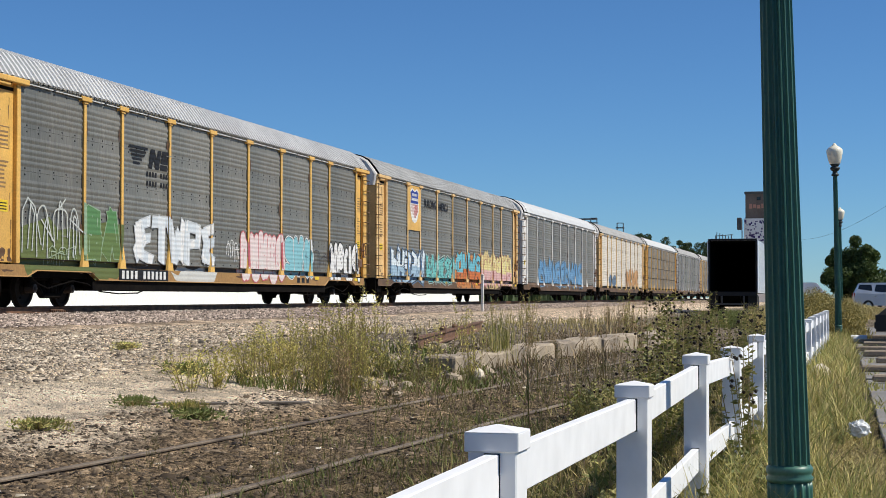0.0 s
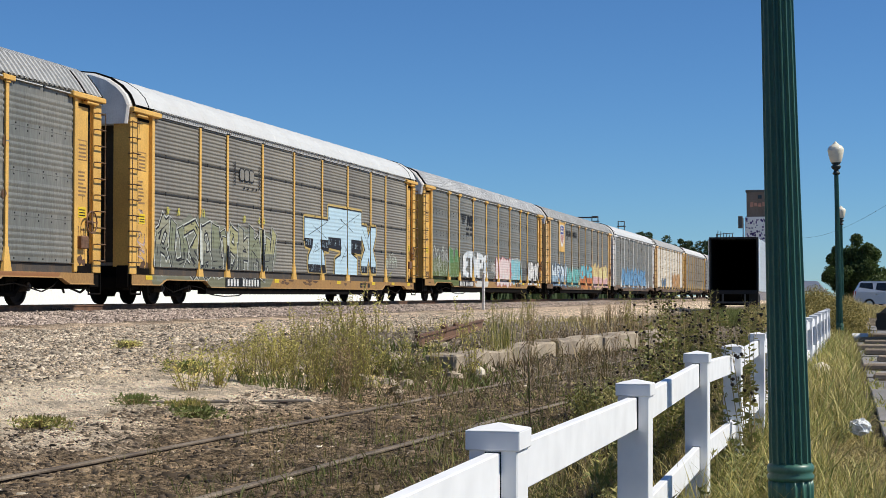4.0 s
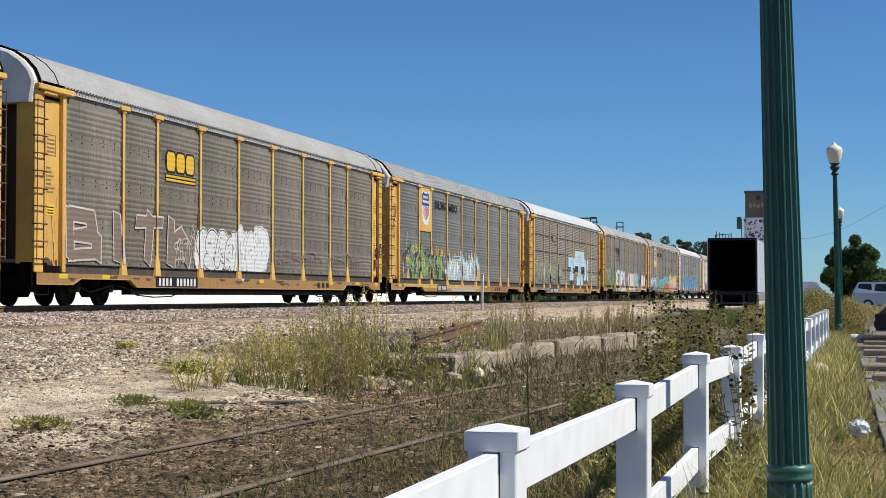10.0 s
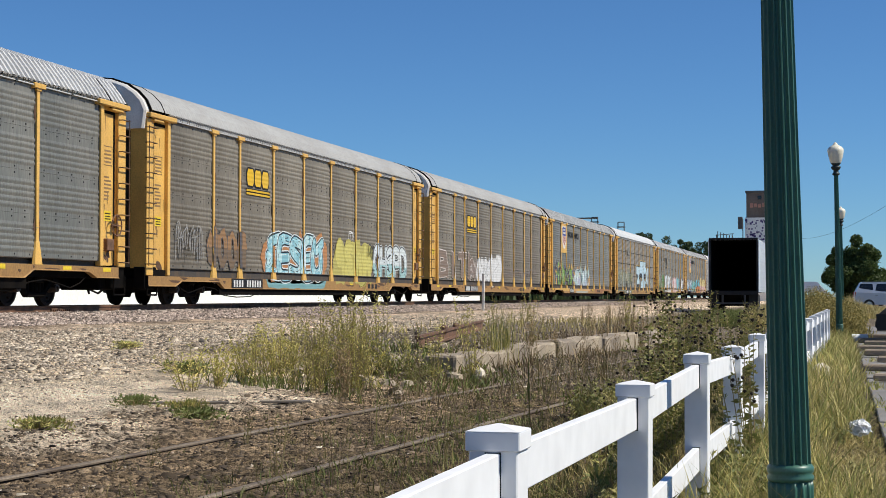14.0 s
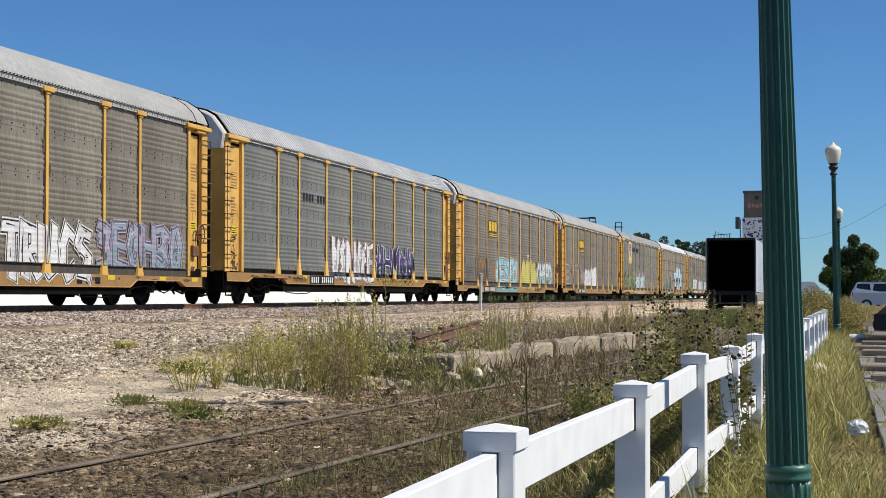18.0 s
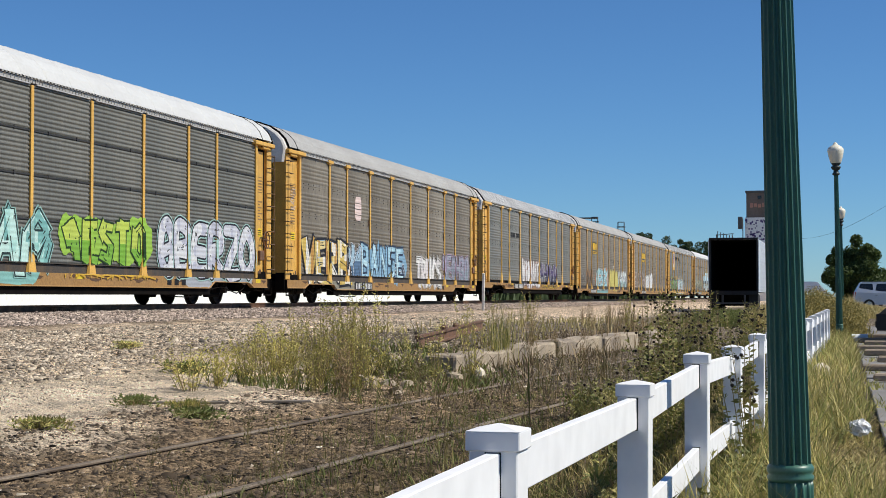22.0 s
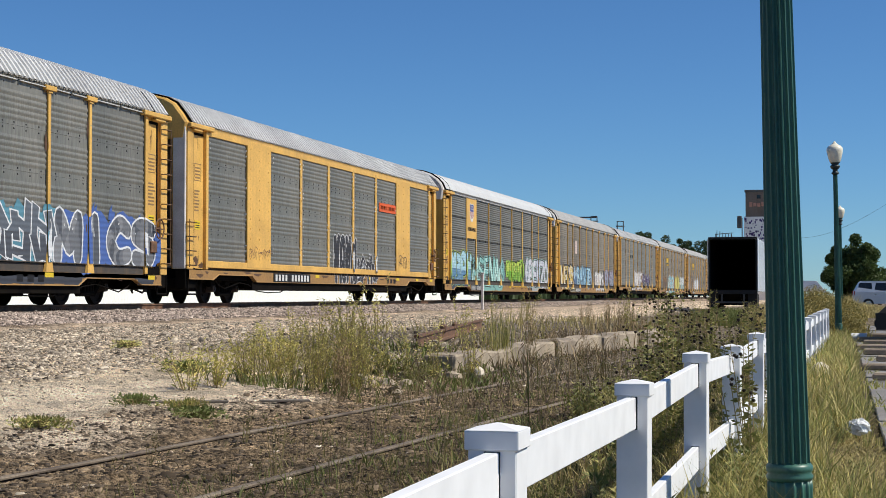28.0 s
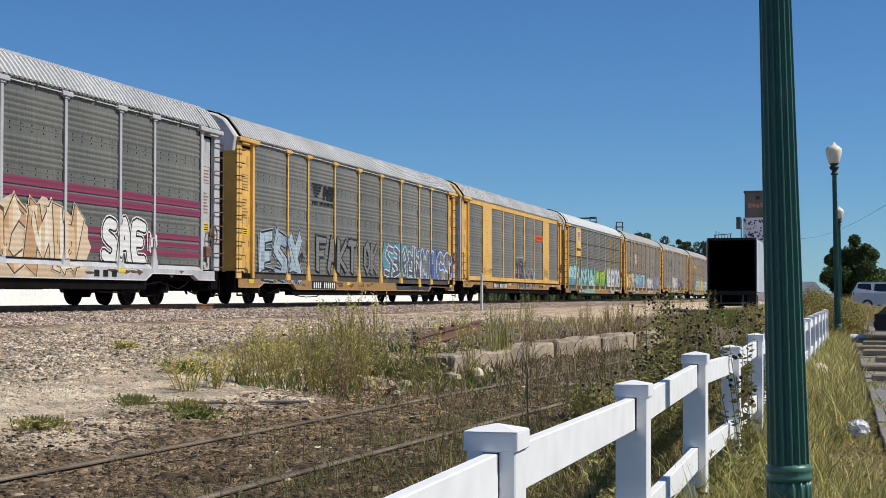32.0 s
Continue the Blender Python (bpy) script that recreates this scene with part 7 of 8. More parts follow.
c = rack_car(9, ROOF_GREY, seed=16, boxed=True, panel_mat=PANEL, label="mostly yellow autorack car with grey screen panels")
end_tag(c, 1, 1.3, 2.0, (0.3, 0.14, 0.06), 306)
s = Shape()
s.box(FACE + 0.02, FACE + 0.03, 4.75, 7.05, 3.46, 3.80)
part("red_band", s, ORANGE_INK, c, "orange red label on a screen panel")
bars(c, "name_bars", 4.9, 6.9, 3.56, 3.70, RED_INK, 9, 6, FACE + 0.026)
number_plate(c, -7.0, -3.5, 16)
piece(c, -0.8, 1.8, 0.62, 2.35, "M?M?", (0.045, 0.045, 0.05), ink=(0.74, 0.74, 0.74), seed=161, weight=0.11, rim=0.02, spread=1.25, rounded=True, cuts=0.3)
piece(c, 1.6, 4.4, 0.62, 1.75, "????", (0.045, 0.045, 0.05), ink=(0.74, 0.74, 0.74), seed=164, weight=0.11, rim=0.02, spread=1.25, cuts=0.3)
scrawl(c, 7.5, 8.7, 1.2, 1.85, (0.08, 0.06, 0.05), 3, 162, 0.020)
scrawl(c, -9.0, -7.1, 1.3, 1.7, (0.20, 0.11, 0.06), 5, 163, 0.012)

c = rack_car(10, ROOF_GREY, seed=17, label="grey ribbed autorack car, striped black emblem, blue graffiti")
horse_mark(c, 1)
number_plate(c, -6.9, -4.3, 17)
wash(c, 3.2, 12.9, 0.62, 1.0, (0.06, 0.065, 0.08), 178, 0.04)
piece(c, -11.8, -7.9, 0.55, 2.35, "ESX", (0.34, 0.43, 0.50), tones=[(0.36, 0.45, 0.52), (0.28, 0.37, 0.45), (0.44, 0.52, 0.57)], ink=INK, edge=(0.36, 0.44, 0.50), seed=171, weight=0.19, rim=0.036, spread=1.15, cuts=0.6, wobble=0.05)
scrawl(c, -11.5, -8.2, 0.62, 1.05, INK, 5, 176, 0.018)
scrawl(c, -8.1, -7.5, 1.25, 1.8, INK, 1, 177, 0.022)
piece(c, -6.3, -1.7, 1.0, 2.3, "FAKT", (0.215, 0.215, 0.205), ink=(0.02, 0.02, 0.022), seed=172, weight=0.15, rim=0.038, spread=1.02, cuts=0.0, wobble=0.03)
piece(c, -0.8, 1.0, 0.95, 2.3, "OK", (0.205, 0.205, 0.195), ink=(0.02, 0.02, 0.022), seed=173, weight=0.14, rim=0.022, cuts=0.5)
piece(c, 2.0, 7.5, 0.92, 2.3, "S????", (0.13, 0.15, 0.18), low=(0.09, 0.10, 0.12), ink=(0.76, 0.78, 0.80), cloud=(0.11, 0.29, 0.38), flames=5, seed=174, weight=0.13, rim=0.026, spread=1.15, lean=0.15, cuts=0.2)
wash(c, 3.2, 12.9, 0.45, 0.86, (0.06, 0.065, 0.08), 178, 0.04)
piece(c, 7.4, 12.8, 0.90, 2.2, "MICS", (0.10, 0.11, 0.13), tones=[(0.10, 0.11, 0.13), (0.17, 0.18, 0.20), (0.24, 0.25, 0.27)], ink=(0.76, 0.78, 0.80), cloud=(0.08, 0.15, 0.42), flames=5, seed=175, weight=0.20, rim=0.030, spread=1.05, rounded=True, cuts=0.15)

c = rack_car(11, ROOF_GREY, panel_mat=PANEL_DARK, seed=18, trim=GREY_PAINT, door=WHITE_PAINT, label="grey autorack car with light grey posts and magenta stripes")
s = Shape()
for z0, z1 in ((2.66, 2.84), (2.42, 2.60), (1.74, 1.88), (1.52, 1.66), (1.28, 1.44)):
    for a, b in zip(POSTS[:-1], POSTS[1:]):
        s.box(FACE + 0.005, FACE + 0.0165, a + 0.08, b - 0.08, z0, z1)
part("stripe", s, paint(0.24, 0.045, 0.095), c, "dark magenta stripes")
wash(c, -2.2, 5.4, 0.62, 1.0, (0.62, 0.46, 0.30), 183, 0.04)
piece(c, -2.2, 5.0, 0.70, 2.3, "??UCM?", (0.76, 0.62, 0.44), tones=[(0.78, 0.64, 0.46), (0.70, 0.50, 0.30), (0.80, 0.74, 0.62), (0.55, 0.34, 0.18)], low=(0.70, 0.52, 0.34), ink=(0.12, 0.08, 0.05), edge=(0.74, 0.60, 0.44), cloud=(0.70, 0.55, 0.38), flames=7, seed=181, weight=0.18, spread=1.25, rim=0.025)
piece(c, 6.2, 8.6, 0.98, 2.15, "SAE", (0.80, 0.80, 0.78), ink=INK, edge=WHITE, seed=182, weight=0.15, rounded=True, rim=0.028, spread=1.1, cuts=0.0)
scrawl(c, 8.7, 9.3, 1.35, 1.95, WHITE, 2, 184, 0.022)

# ---- white vinyl fence ----
FX, FY, FTURN = -0.86, 3.98, 0.83
fence = thing("fence", "white vinyl two-rail fence along the grass verge", "fence")
fence.matrix_basis = pose(FX, FY, 0, 0, 0, -FTURN)


def fence_parts():
    post = Shape()
    post.box(-0.0635, 0.0635, -0.0635, 0.0635, -0.3, 0.86, 0.004)
    cap = Shape()
    cap.box(-0.071, 0.071, -0.071, 0.071, 0.855, 0.905, 0.003)
    k = len(cap.v)
    cap.v += [(-0.071, -0.071, 0.905), (0.071, -0.071, 0.905), (0.071, 0.071, 0.905), (-0.071, 0.071, 0.905), (0, 0, 0.922)]
    cap.f += [(k, k + 1, k + 4), (k + 1, k + 2, k + 4), (k + 2, k + 3, k + 4), (k + 3, k, k + 4)]
    rail = Shape()
    rail.box(-0.019, 0.019, 0.055, 2.385, -0.0635, 0.0635, 0.003)
    hole = Shape()
    hole.box(-0.0212, 0.0212, -0.0643, 0.0643, -0.066, 0.066)
    return post.mesh("post", VINYL), cap.mesh("cap", VINYL), rail.mesh("fence_rail", VINYL), hole.mesh("rail_socket", LAMP_DARK)


post_me, cap_me, rail_me, hole_me = fence_parts()
LIFT = (0, 0.02, 0.034, 0.021, 0.055, 0.02, 0.05, 0.01, 0.0, 0.01, 0.02, 0.02, 0.03, 0.04, 0.05, 0.05, 0.06)
for k in range(-2, 15):
    z = LIFT[k + 2]
    p = part("post", post_me, None, fence)
    p.matrix_basis = pose(0, k * 2.44, z, random.uniform(-.3, .3), random.uniform(-.4, .4), random.uniform(-.5, .5))
    q = part("cap", cap_me, None, p)
    for zz in (0.7865, 0.3315):
        h = part("rail_socket", hole_me, None, p, "dark gap round the rail")
        h.location = (0, 0, zz)
    if k < 14:
        rise = math.degrees(math.atan((LIFT[k + 3] - z) / 2.44))
        for zz in (0.7865, 0.3315):
            r = part("fence_rail", rail_me, None, fence)
            r.matrix_basis = pose(0, k * 2.44, z + zz, rise, 0, 0)

# ---- street lamps ----
lamp = thing("street_lamp", "dark green fluted lamp post with a cream acorn globe", "street lamp", "street lamps along the fence")
s = Shape()
s.lathe([(0.19, -0.1), (0.19, 0.06), (0.155, 0.10), (0.13, 0.14)], n=24)
part("base", s, LAMP_GREEN, lamp)
s = Shape()
s.lathe([(0.104, 0.12), (0.104, 0.40), (0.103, 0.43)], n=192, flute=0.10, flutes=16)
part("lower_shaft", s, LAMP_GREEN, lamp, "", True)
s = Shape()
s.lathe([(0.09, 0.428), (0.104, 0.435), (0.108, 0.452), (0.098, 0.464), (0.106, 0.476), (0.108, 0.494), (0.098, 0.508), (0.088, 0.512)], n=32)
part("collar", s, LAMP_GREEN, lamp, "", True)
s = Shape()
rings = [(0.060 + 0.036 * (1 - t / 20) ** 1.25, 0.51 + 4.22 * t / 20) for t in range(21)]
s.lathe(rings, n=192, flute=0.19, flutes=16)
part("shaft", s, LAMP_GREEN, lamp, "", False)
s = Shape()
s.lathe([(r * 0.89, 4.70 + (z - 5.14) * 0.89) for r, z in ((0.07, 5.14), (0.11, 5.16), (0.12, 5.2), (0.085, 5.23), (0.075, 5.30), (0.12, 5.33), (0.15, 5.38), (0.15, 5.42), (0.10, 5.45), (0.13, 5.50), (0.16, 5.52), (0.10, 5.54))], n=24)
part("fitter", s, LAMP_DARK, lamp, "", True)
s = Shape()
s.lathe([(r * 0.89, 4.70 + (z - 5.14) * 0.89) for r, z in ((0.13, 5.50), (0.17, 5.56), (0.22, 5.72), (0.255, 5.90), (0.25, 5.98), (0.19, 6.05), (0.12, 6.09), (0.07, 6.13), (0.05, 6.17), (0.01, 6.20))], n=24)
part("globe", s, GLOBE, lamp, "cream acorn globe", True)
lamp.matrix_basis = pose(-0.232, 7.49, 0.0, 0, -1.25, 10)
copy_thing(lamp, pose(-0.10, 45.85, gz(-0.1, 45.85) - 0.02, 0, -0.9, 20))
copy_thing(lamp, pose(-0.04, 78.9, 0.0, 0, -0.6, 40))

# ---- lot with slabs and timbers ----
lot = thing("paving", "worn grey concrete paving slabs with weedy joints", "pavement", kind="structure")
for i in range(30):
    for j in range(3):
        y0 = 9.5 + i * 1.75
        s = Shape()
        s.box(0, 1.72, 0, 1.70, -0.12, 0.03, 0.01)
        ob = part("slab", cached("slab", lambda: s.mesh("slab", PAVING)), None, lot)
        ob.matrix_basis = pose(0.34 + j * 1.76, y0, gz(1.0, y0) + random.uniform(-0.008, 0.008), random.uniform(-.5, .5), random.uniform(-.4, .4), random.uniform(-.3, .3))
for x, y, ln, tone in ((0.42, 24.0, 2.5, 1), (0.30, 27.6, 2.4, 1), (0.62, 31.2, 2.4, 0), (0.42, 34.6, 2.5, 0), (0.30, 38.0, 2.4, 0), (0.5, 41.2, 2.5, 0), (0.38, 44.6, 2.4, 0), (0.45, 48.5, 2.4, 0)):
    s = Shape()
    s.box(0, ln, -0.14, 0.14, 0, 0.11 if tone else 0.13, 0.03)
    thing("timber", "sun-bleached railway timber lying across the paving", "timber", "timbers on the paving", m=pose(x, y, gz(x, y) + 0.03, 0, 0, random.uniform(-5, 5)), shape=s, material=TIMBER)
s = Shape()
s.tube((0, 0, 0.11), (0.42, 0.05, 0.11), 0.11, n=16, caps=False)
s.tube((0.42, 0.05, 0.11), (0, 0, 0.11), 0.095, n=16, caps=False)
thing("white_pipe", "short white plastic pipe lying on the paving", "pipe", m=pose(0.22, 45.4, gz(0.3, 45.4) + 0.02), shape=s, material=PLASTIC_WHITE)
b = bmesh.new()
bmesh.ops.create_icosphere(b, subdivisions=4, radius=0.074)
for v in b.verts:
    q = v.co.copy()
    v.co = Vector((q.x * 1.15, q.y * 0.8, q.z * (0.85 - 3.0 * max(q.x, 0)))) + noise.noise_vector(q * 22) * 0.040 + noise.noise_vector(q * 60) * 0.016
me = bpy.data.meshes.new("plastic_bag")
b.to_mesh(me)
b.free()
me.materials.append(PLASTIC_WHITE)
bag = new("plastic_bag", me)
bag.matrix_basis = pose(0.13, 14.2, gz(0.13, 14.2) + 0.14, 0, 18, 10)
tagged(bag, "crumpled white plastic bag caught in grass", "bag")
s = Shape()
s.lathe([(0.03, 0), (0.15, 0.04), (0.17, 0.12), (0.10, 0.22), (0.03, 0.26)], n=9)
thing("field_stone", "pale yellowish stone lying in the grass", "stone", m=pose(-0.33, 24.0, gz(-0.33, 24.0) + 0.05, 8, 5, 0), shape=s, material=STONE_PALE)

# ---- parked semi trailer ----
tr = thing("semi_trailer", "white box semi trailer with open dark rear doors", "trailer", m=pose(-7.12, 88.0, 0.36, 0, 0, 0))
s = Shape()
s.box(0, 0.06, 0, 15.8, 1.15, 4.10, 0.01)
part("side_wall", s, TRAILER_SIDE, tr)
s = Shape()
s.box(2.54, 2.60, 0, 15.8, 1.15, 4.10, 0.01)
wall = part("side_wall", s, TRAILER_SIDE, tr, "white ribbed side wall")
s = Shape()
s.box(2.60, 2.612, 0.4, 0.44, 1.2, 4.05)
rib_me = s.mesh("rib", TRAILER_SIDE)
for k in range(26):
    part("rib", rib_me, None, wall).location.y = 0.6 * k
s = Shape()
s.box(0.06, 2.54, 15.7, 15.8, 1.15, 4.10)
part("front_wall", s, TRAILER_SIDE, tr)
s = Shape()
s.box(0.06, 2.54, 0.05, 15.7, 4.03, 4.10)
part("roof", s, TRAILER_SIDE, tr)
# near-black sheets over floor, walls and ceiling put the box's inner shade into colour
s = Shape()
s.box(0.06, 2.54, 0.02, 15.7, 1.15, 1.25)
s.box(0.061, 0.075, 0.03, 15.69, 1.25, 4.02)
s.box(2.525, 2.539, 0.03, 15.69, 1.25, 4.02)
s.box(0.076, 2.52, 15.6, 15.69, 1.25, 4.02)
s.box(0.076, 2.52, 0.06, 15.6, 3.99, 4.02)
part("lining", s, INSIDE_SHADE, tr, "near-black sheets for the shade inside the open box")
s = Shape()
s.box(-0.02, 0.065, -0.05, 0.03, 1.0, 4.14, 0.01)
s.box(2.535, 2.62, -0.05, 0.03, 1.0, 4.14, 0.01)
s.box(0.065, 2.535, -0.05, 0.03, 4.03, 4.14, 0.01)
s.box(0.065, 2.535, -0.05, 0.03, 1.0, 1.22, 0.01)
part("door_frame", s, RUBBER, tr)
for x0, x1 in ((-0.07, -0.025), (2.625, 2.67)):
    s = Shape()
    s.box(x0, x1, 0.0, 1.2, 1.15, 4.05, 0.01)
    part("door", s, TRAILER_SIDE, tr, "open rear door folded against the side")
s = Shape()
s.box(0.35, 2.25, -0.02, 0.06, 0.50, 0.60, 0.01)
for x in (0.7, 1.9):
    s.box(x - 0.05, x + 0.05, -0.02, 0.08, 0.55, 1.05, 0.01)
part("bumper", s, TRAILER_FRAME, tr, "steel underride bumper")
s = Shape()
s.box(0.9, 1.7, 0.2, 15.0, 0.85, 1.14)
s.box(0.15, 2.45, 0.7, 3.9, 0.40, 1.05)
part("chassis", s, BLACK, tr)
for y in (1.6, 2.9):
    for x in (0.05, 0.35, 2.0, 2.3):
        s = Shape()
        s.tube((x, y, 0.5), (x + 0.25, y, 0.5), 0.5, n=20)
        w = part("tyre", s, RUBBER, tr)
for x in (0.25, 2.35):
    s = Shape()
    s.box(x - 0.25, x + 0.25, 0.25, 0.29, 0.25, 1.0)
    part("mud_flap", s, RUBBER, tr)
# ---- grain elevator and what stands by it ----
el = thing("grain_elevator", "old brown grain elevator tower with faded lettering", "elevator", m=pose(-14.75, 254.0, 0.4))
s = Shape()
s.box(0, 6.6, 0, 9, 0, 17.2)
part("tower", s, ELEVATOR, el)
s = Shape()
s.box(-0.15, 6.75, -0.15, 9.15, 17.2, 17.6, 0.05)
part("parapet", s, TRAILER_FRAME, el)
s = Shape()
s.box(1.75, 2.35, -0.05, 0.02, 16.2, 16.75)
part("window", s, CAR_GLASS, el, "small dark window")
s = Shape()
for k in range(6):
    s.box(0.6 + k * 0.62, 1.05 + k * 0.62, -0.06, -0.02, 14.9 + 0.08 * (k % 2), 15.65 - 0.1 * (k % 3))
part("sign_bars", s, SIGN_RED, el, "faded red painted lettering")
s = Shape()
s.box(2.8, 3.3, -0.3, -0.05, 6.0, 11.0)
s.box(0.0, 1.4, -0.2, -0.05, 8.0, 9.5)
part("spout", s, TRAILER_FRAME, el)
sh = thing("elevator_shed", "white metal shed with dark scribbled paint", "shed", m=pose(-14.8, 249.0, 0.4))
s = Shape()
s.box(0.1, 4.4, 0, 4, 0, 13.1)
part("wall", s, WAREHOUSE, sh)
s = Shape()
rg = random.Random(3)
for k in range(70):
    x, z = rg.uniform(0.15, 4.1), rg.uniform(9.4, 12.7)
    s.box(x, x + rg.uniform(0.08, 0.35), -0.02, -0.005, z, z + rg.uniform(0.08, 0.4))
tagged(part("painted_scribble", s, paint(0.10, 0.07, 0.22), sh, "dark painted scribbles"), kind="stuff")
s = Shape()
s.box(-0.9, -0.2, -1.0, -0.6, 11.3, 13.2, 0.08)
s.box(-0.22, -0.08, -0.9, -0.75, 0, 12.9)
part("vent_stack", s, TRAILER_FRAME, sh, "dark vent box on a thin mast")
s = Shape()
for k in range(6):
    s.tube((-4.2 + k * 0.45, -0.5, 7.5), (-4.2 + k * 0.45 + 0.2, -0.5, 11.0 - 0.15 * k), 0.06, n=5)
s.tube((-4.3, -0.5, 10.4), (-1.6, -0.5, 10.6), 0.06, n=5)
s.tube((-4.3, -0.5, 9.6), (-1.6, -0.5, 9.6), 0.06, n=5)
for k in (-4.2, -1.8):
    s.tube((k, -0.5, 0), (k, -0.5, 10.5), 0.08, n=5)
part("catwalk", s, TRAILER_FRAME, sh, "thin steel catwalk")

# steel gantry that shows over the far cars
st = thing("loading_gantry", "dark steel gantry with platforms behind the train", "gantry", m=pose(-27.7, 178.6, 0.4))
s = Shape()
for dx, top in ((0.0, 9.9), (3.0, 9.3)):
    for a in (0.0, 0.7):
        s.tube((dx + a, 0, 0), (dx + a, 0, top), 0.06, n=6)
    s.box(dx - 0.1, dx + 0.8, -0.4, 0.4, top - 0.6, top - 0.5)
    s.tube((dx, 0, top), (dx + 0.7, 0, top), 0.05, n=6)
s.box(-1.6, 0.7, -0.4, 0.4, 9.72, 9.86)
s.tube((-1.5, 0, 9.75), (-0.6, 0, 9.2), 0.05, n=6)
part("frame", s, TRAILER_FRAME, st)


# ---- parked vehicles ----
def vehicle(name, label, category, m, paint_mat, length, height, belt, glass_spans, nose=0.9, tail=0.15, bonnet=0.95, lights=True):
    """A car seen from its side; y across, x along, wheels at z = 0."""
    car = thing(name, label, category, "parked vehicles", m=m)
    half = 0.9
    low = [(0.02, 0.35), (0.0, 0.8), (0.06, belt), (length - 0.05, bonnet), (length, 0.6), (length - 0.05, 0.35)]
    s = Shape()
    for k, inset in ((-1, 0.0), (1, 0.0)):
        s.v += [(x, k * half, z) for x, z in low]
    n = len(low)
    s.f = [tuple(range(n)), tuple(range(2 * n - 1, n - 1, -1))] + [(i, n + i, n + (i + 1) % n, (i + 1) % n) for i in range(n)]
    part("body", s, paint_mat, car)
    cab = [(0.05, belt - 0.02), (0.05 + tail * 2.2, height - 0.06), (0.05 + tail * 3.2, height), (length - nose - 1.0, height), (length - nose - 0.8, height - 0.05), (length - nose, belt - 0.1)]
    s = Shape()
    s.v = [(x, -half + 0.12 * (z > belt), z) for x, z in cab] + [(x, half - 0.12 * (z > belt), z) for x, z in cab]
    n = len(cab)
    s.f = [tuple(range(n)), tuple(range(2 * n - 1, n - 1, -1))] + [(i, n + i, n + (i + 1) % n, (i + 1) % n) for i in range(n)]
    part("cabin", s, paint_mat, car)
    for a, b in glass_spans:
        for side in (-1, 1):
            s = Shape()
            y = side * (half - 0.02)
            y2 = side * (half - 0.10)
            s.poly([(a, y, belt + 0.05), (b, y, belt + 0.05), (b - 0.05, y2, height - 0.12), (a + 0.12, y2, height - 0.12)])
            part("window", s, CAR_GLASS, car, "dark tinted window")
    for x in (0.85, length - 0.9):
        for side in (-1, 1):
            s = Shape()
            s.tube((x, side * 0.68, 0.34), (x, side * 0.92, 0.34), 0.34, n=18)
            w = part("wheel", s, RUBBER, car)
            s = Shape()
            s.tube((x, side * 0.9, 0.34), (x, side * 0.935, 0.34), 0.21, n=14)
            part("rim", s, CHROME, w)
    s = Shape()
    s.box(-0.03, 0.10, -0.8, 0.8, 0.42, 0.62, 0.03)
    part("bumper", s, paint_mat, car)
    for side in (-1, 1):
        if lights:
            s = Shape()
            s.box(0.0, 0.08, side * 0.8 - 0.08, side * 0.8 + 0.08, 0.85, 1.15, 0.02)
            part("tail_light", s, RED_INK, car)
    for x0, x1 in ((1.2, 2.1),):
        s = Shape()
        s.box(x0, x0 + 0.18, -0.925, -0.905, 0.92, 0.96)
        part("door_handle", s, CHROME, car)
    return car


vehicle("parked_suv", "silver blue parked sport utility vehicle with dark windows", "car", pose(0.66, 103.5, gz(2, 103.5), 0, 0, 4), CAR_SILVER, 4.7, 1.78, 1.12, ((0.20, 1.12), (1.22, 2.35), (2.45, 3.5)))
vehicle("parked_car", "black parked car at the edge of the lot", "car", pose(0.92, 45.2, gz(1, 45.2), 0, 0, -4), RUBBER, 4.4, 1.15, 0.8, ((0.5, 1.6),), lights=False)
vehicle("parked_van", "white van parked far behind the fence", "van", pose(-5.2, 140, gz(-5, 140), 0, 0, 0), CAR_WHITE, 4.8, 2.38, 1.5, ((0.3, 1.1),))

# ---- utility poles and a cable ----
for x, y, h in ((11.6, 205, 8.5), (13.0, 330, 9.0), (16.5, 330, 9.0)):
    s = Shape()
    s.tube((0, 0, -0.3), (0, 0, h), 0.14, 0.10, n=8)
    s.box(-1.1, 1.1, -0.06, 0.06, h - 0.7, h - 0.58)
    thing("utility_pole", "grey wooden utility pole with a crossarm", "utility pole", "utility poles", m=pose(x, y, 0.3), shape=s, material=WOOD_GREY)
s = Shape()
s.tube((0, 0, -0.3), (0, 0, 9.2), 0.15, 0.11, n=8)
s.box(-1.1, 1.1, -0.06, 0.06, 8.6, 8.72)
thing("utility_pole", "grey wooden utility pole with a crossarm", "utility pole", "utility poles", m=pose(4.6, 125.0, 0.35), shape=s, material=WOOD_GREY)
s = Shape()
pa, pb = Vector((-7.9, 255.0, 10.6)), Vector((4.6, 125.0, 9.1))
pts = []
for i in range(41):
    t = i / 40
    p = pa.lerp(pb, t)
    pts.append((p.x, p.y, p.z - 2.6 * 4 * t * (1 - t) * 0.5))
s.sweep([(0.013, 0), (0, 0.013), (-0.013, 0), (0, -0.013)], pts)
thing("overhead_cable", "thin sagging black overhead cable", "cable", shape=s, material=RUBBER)

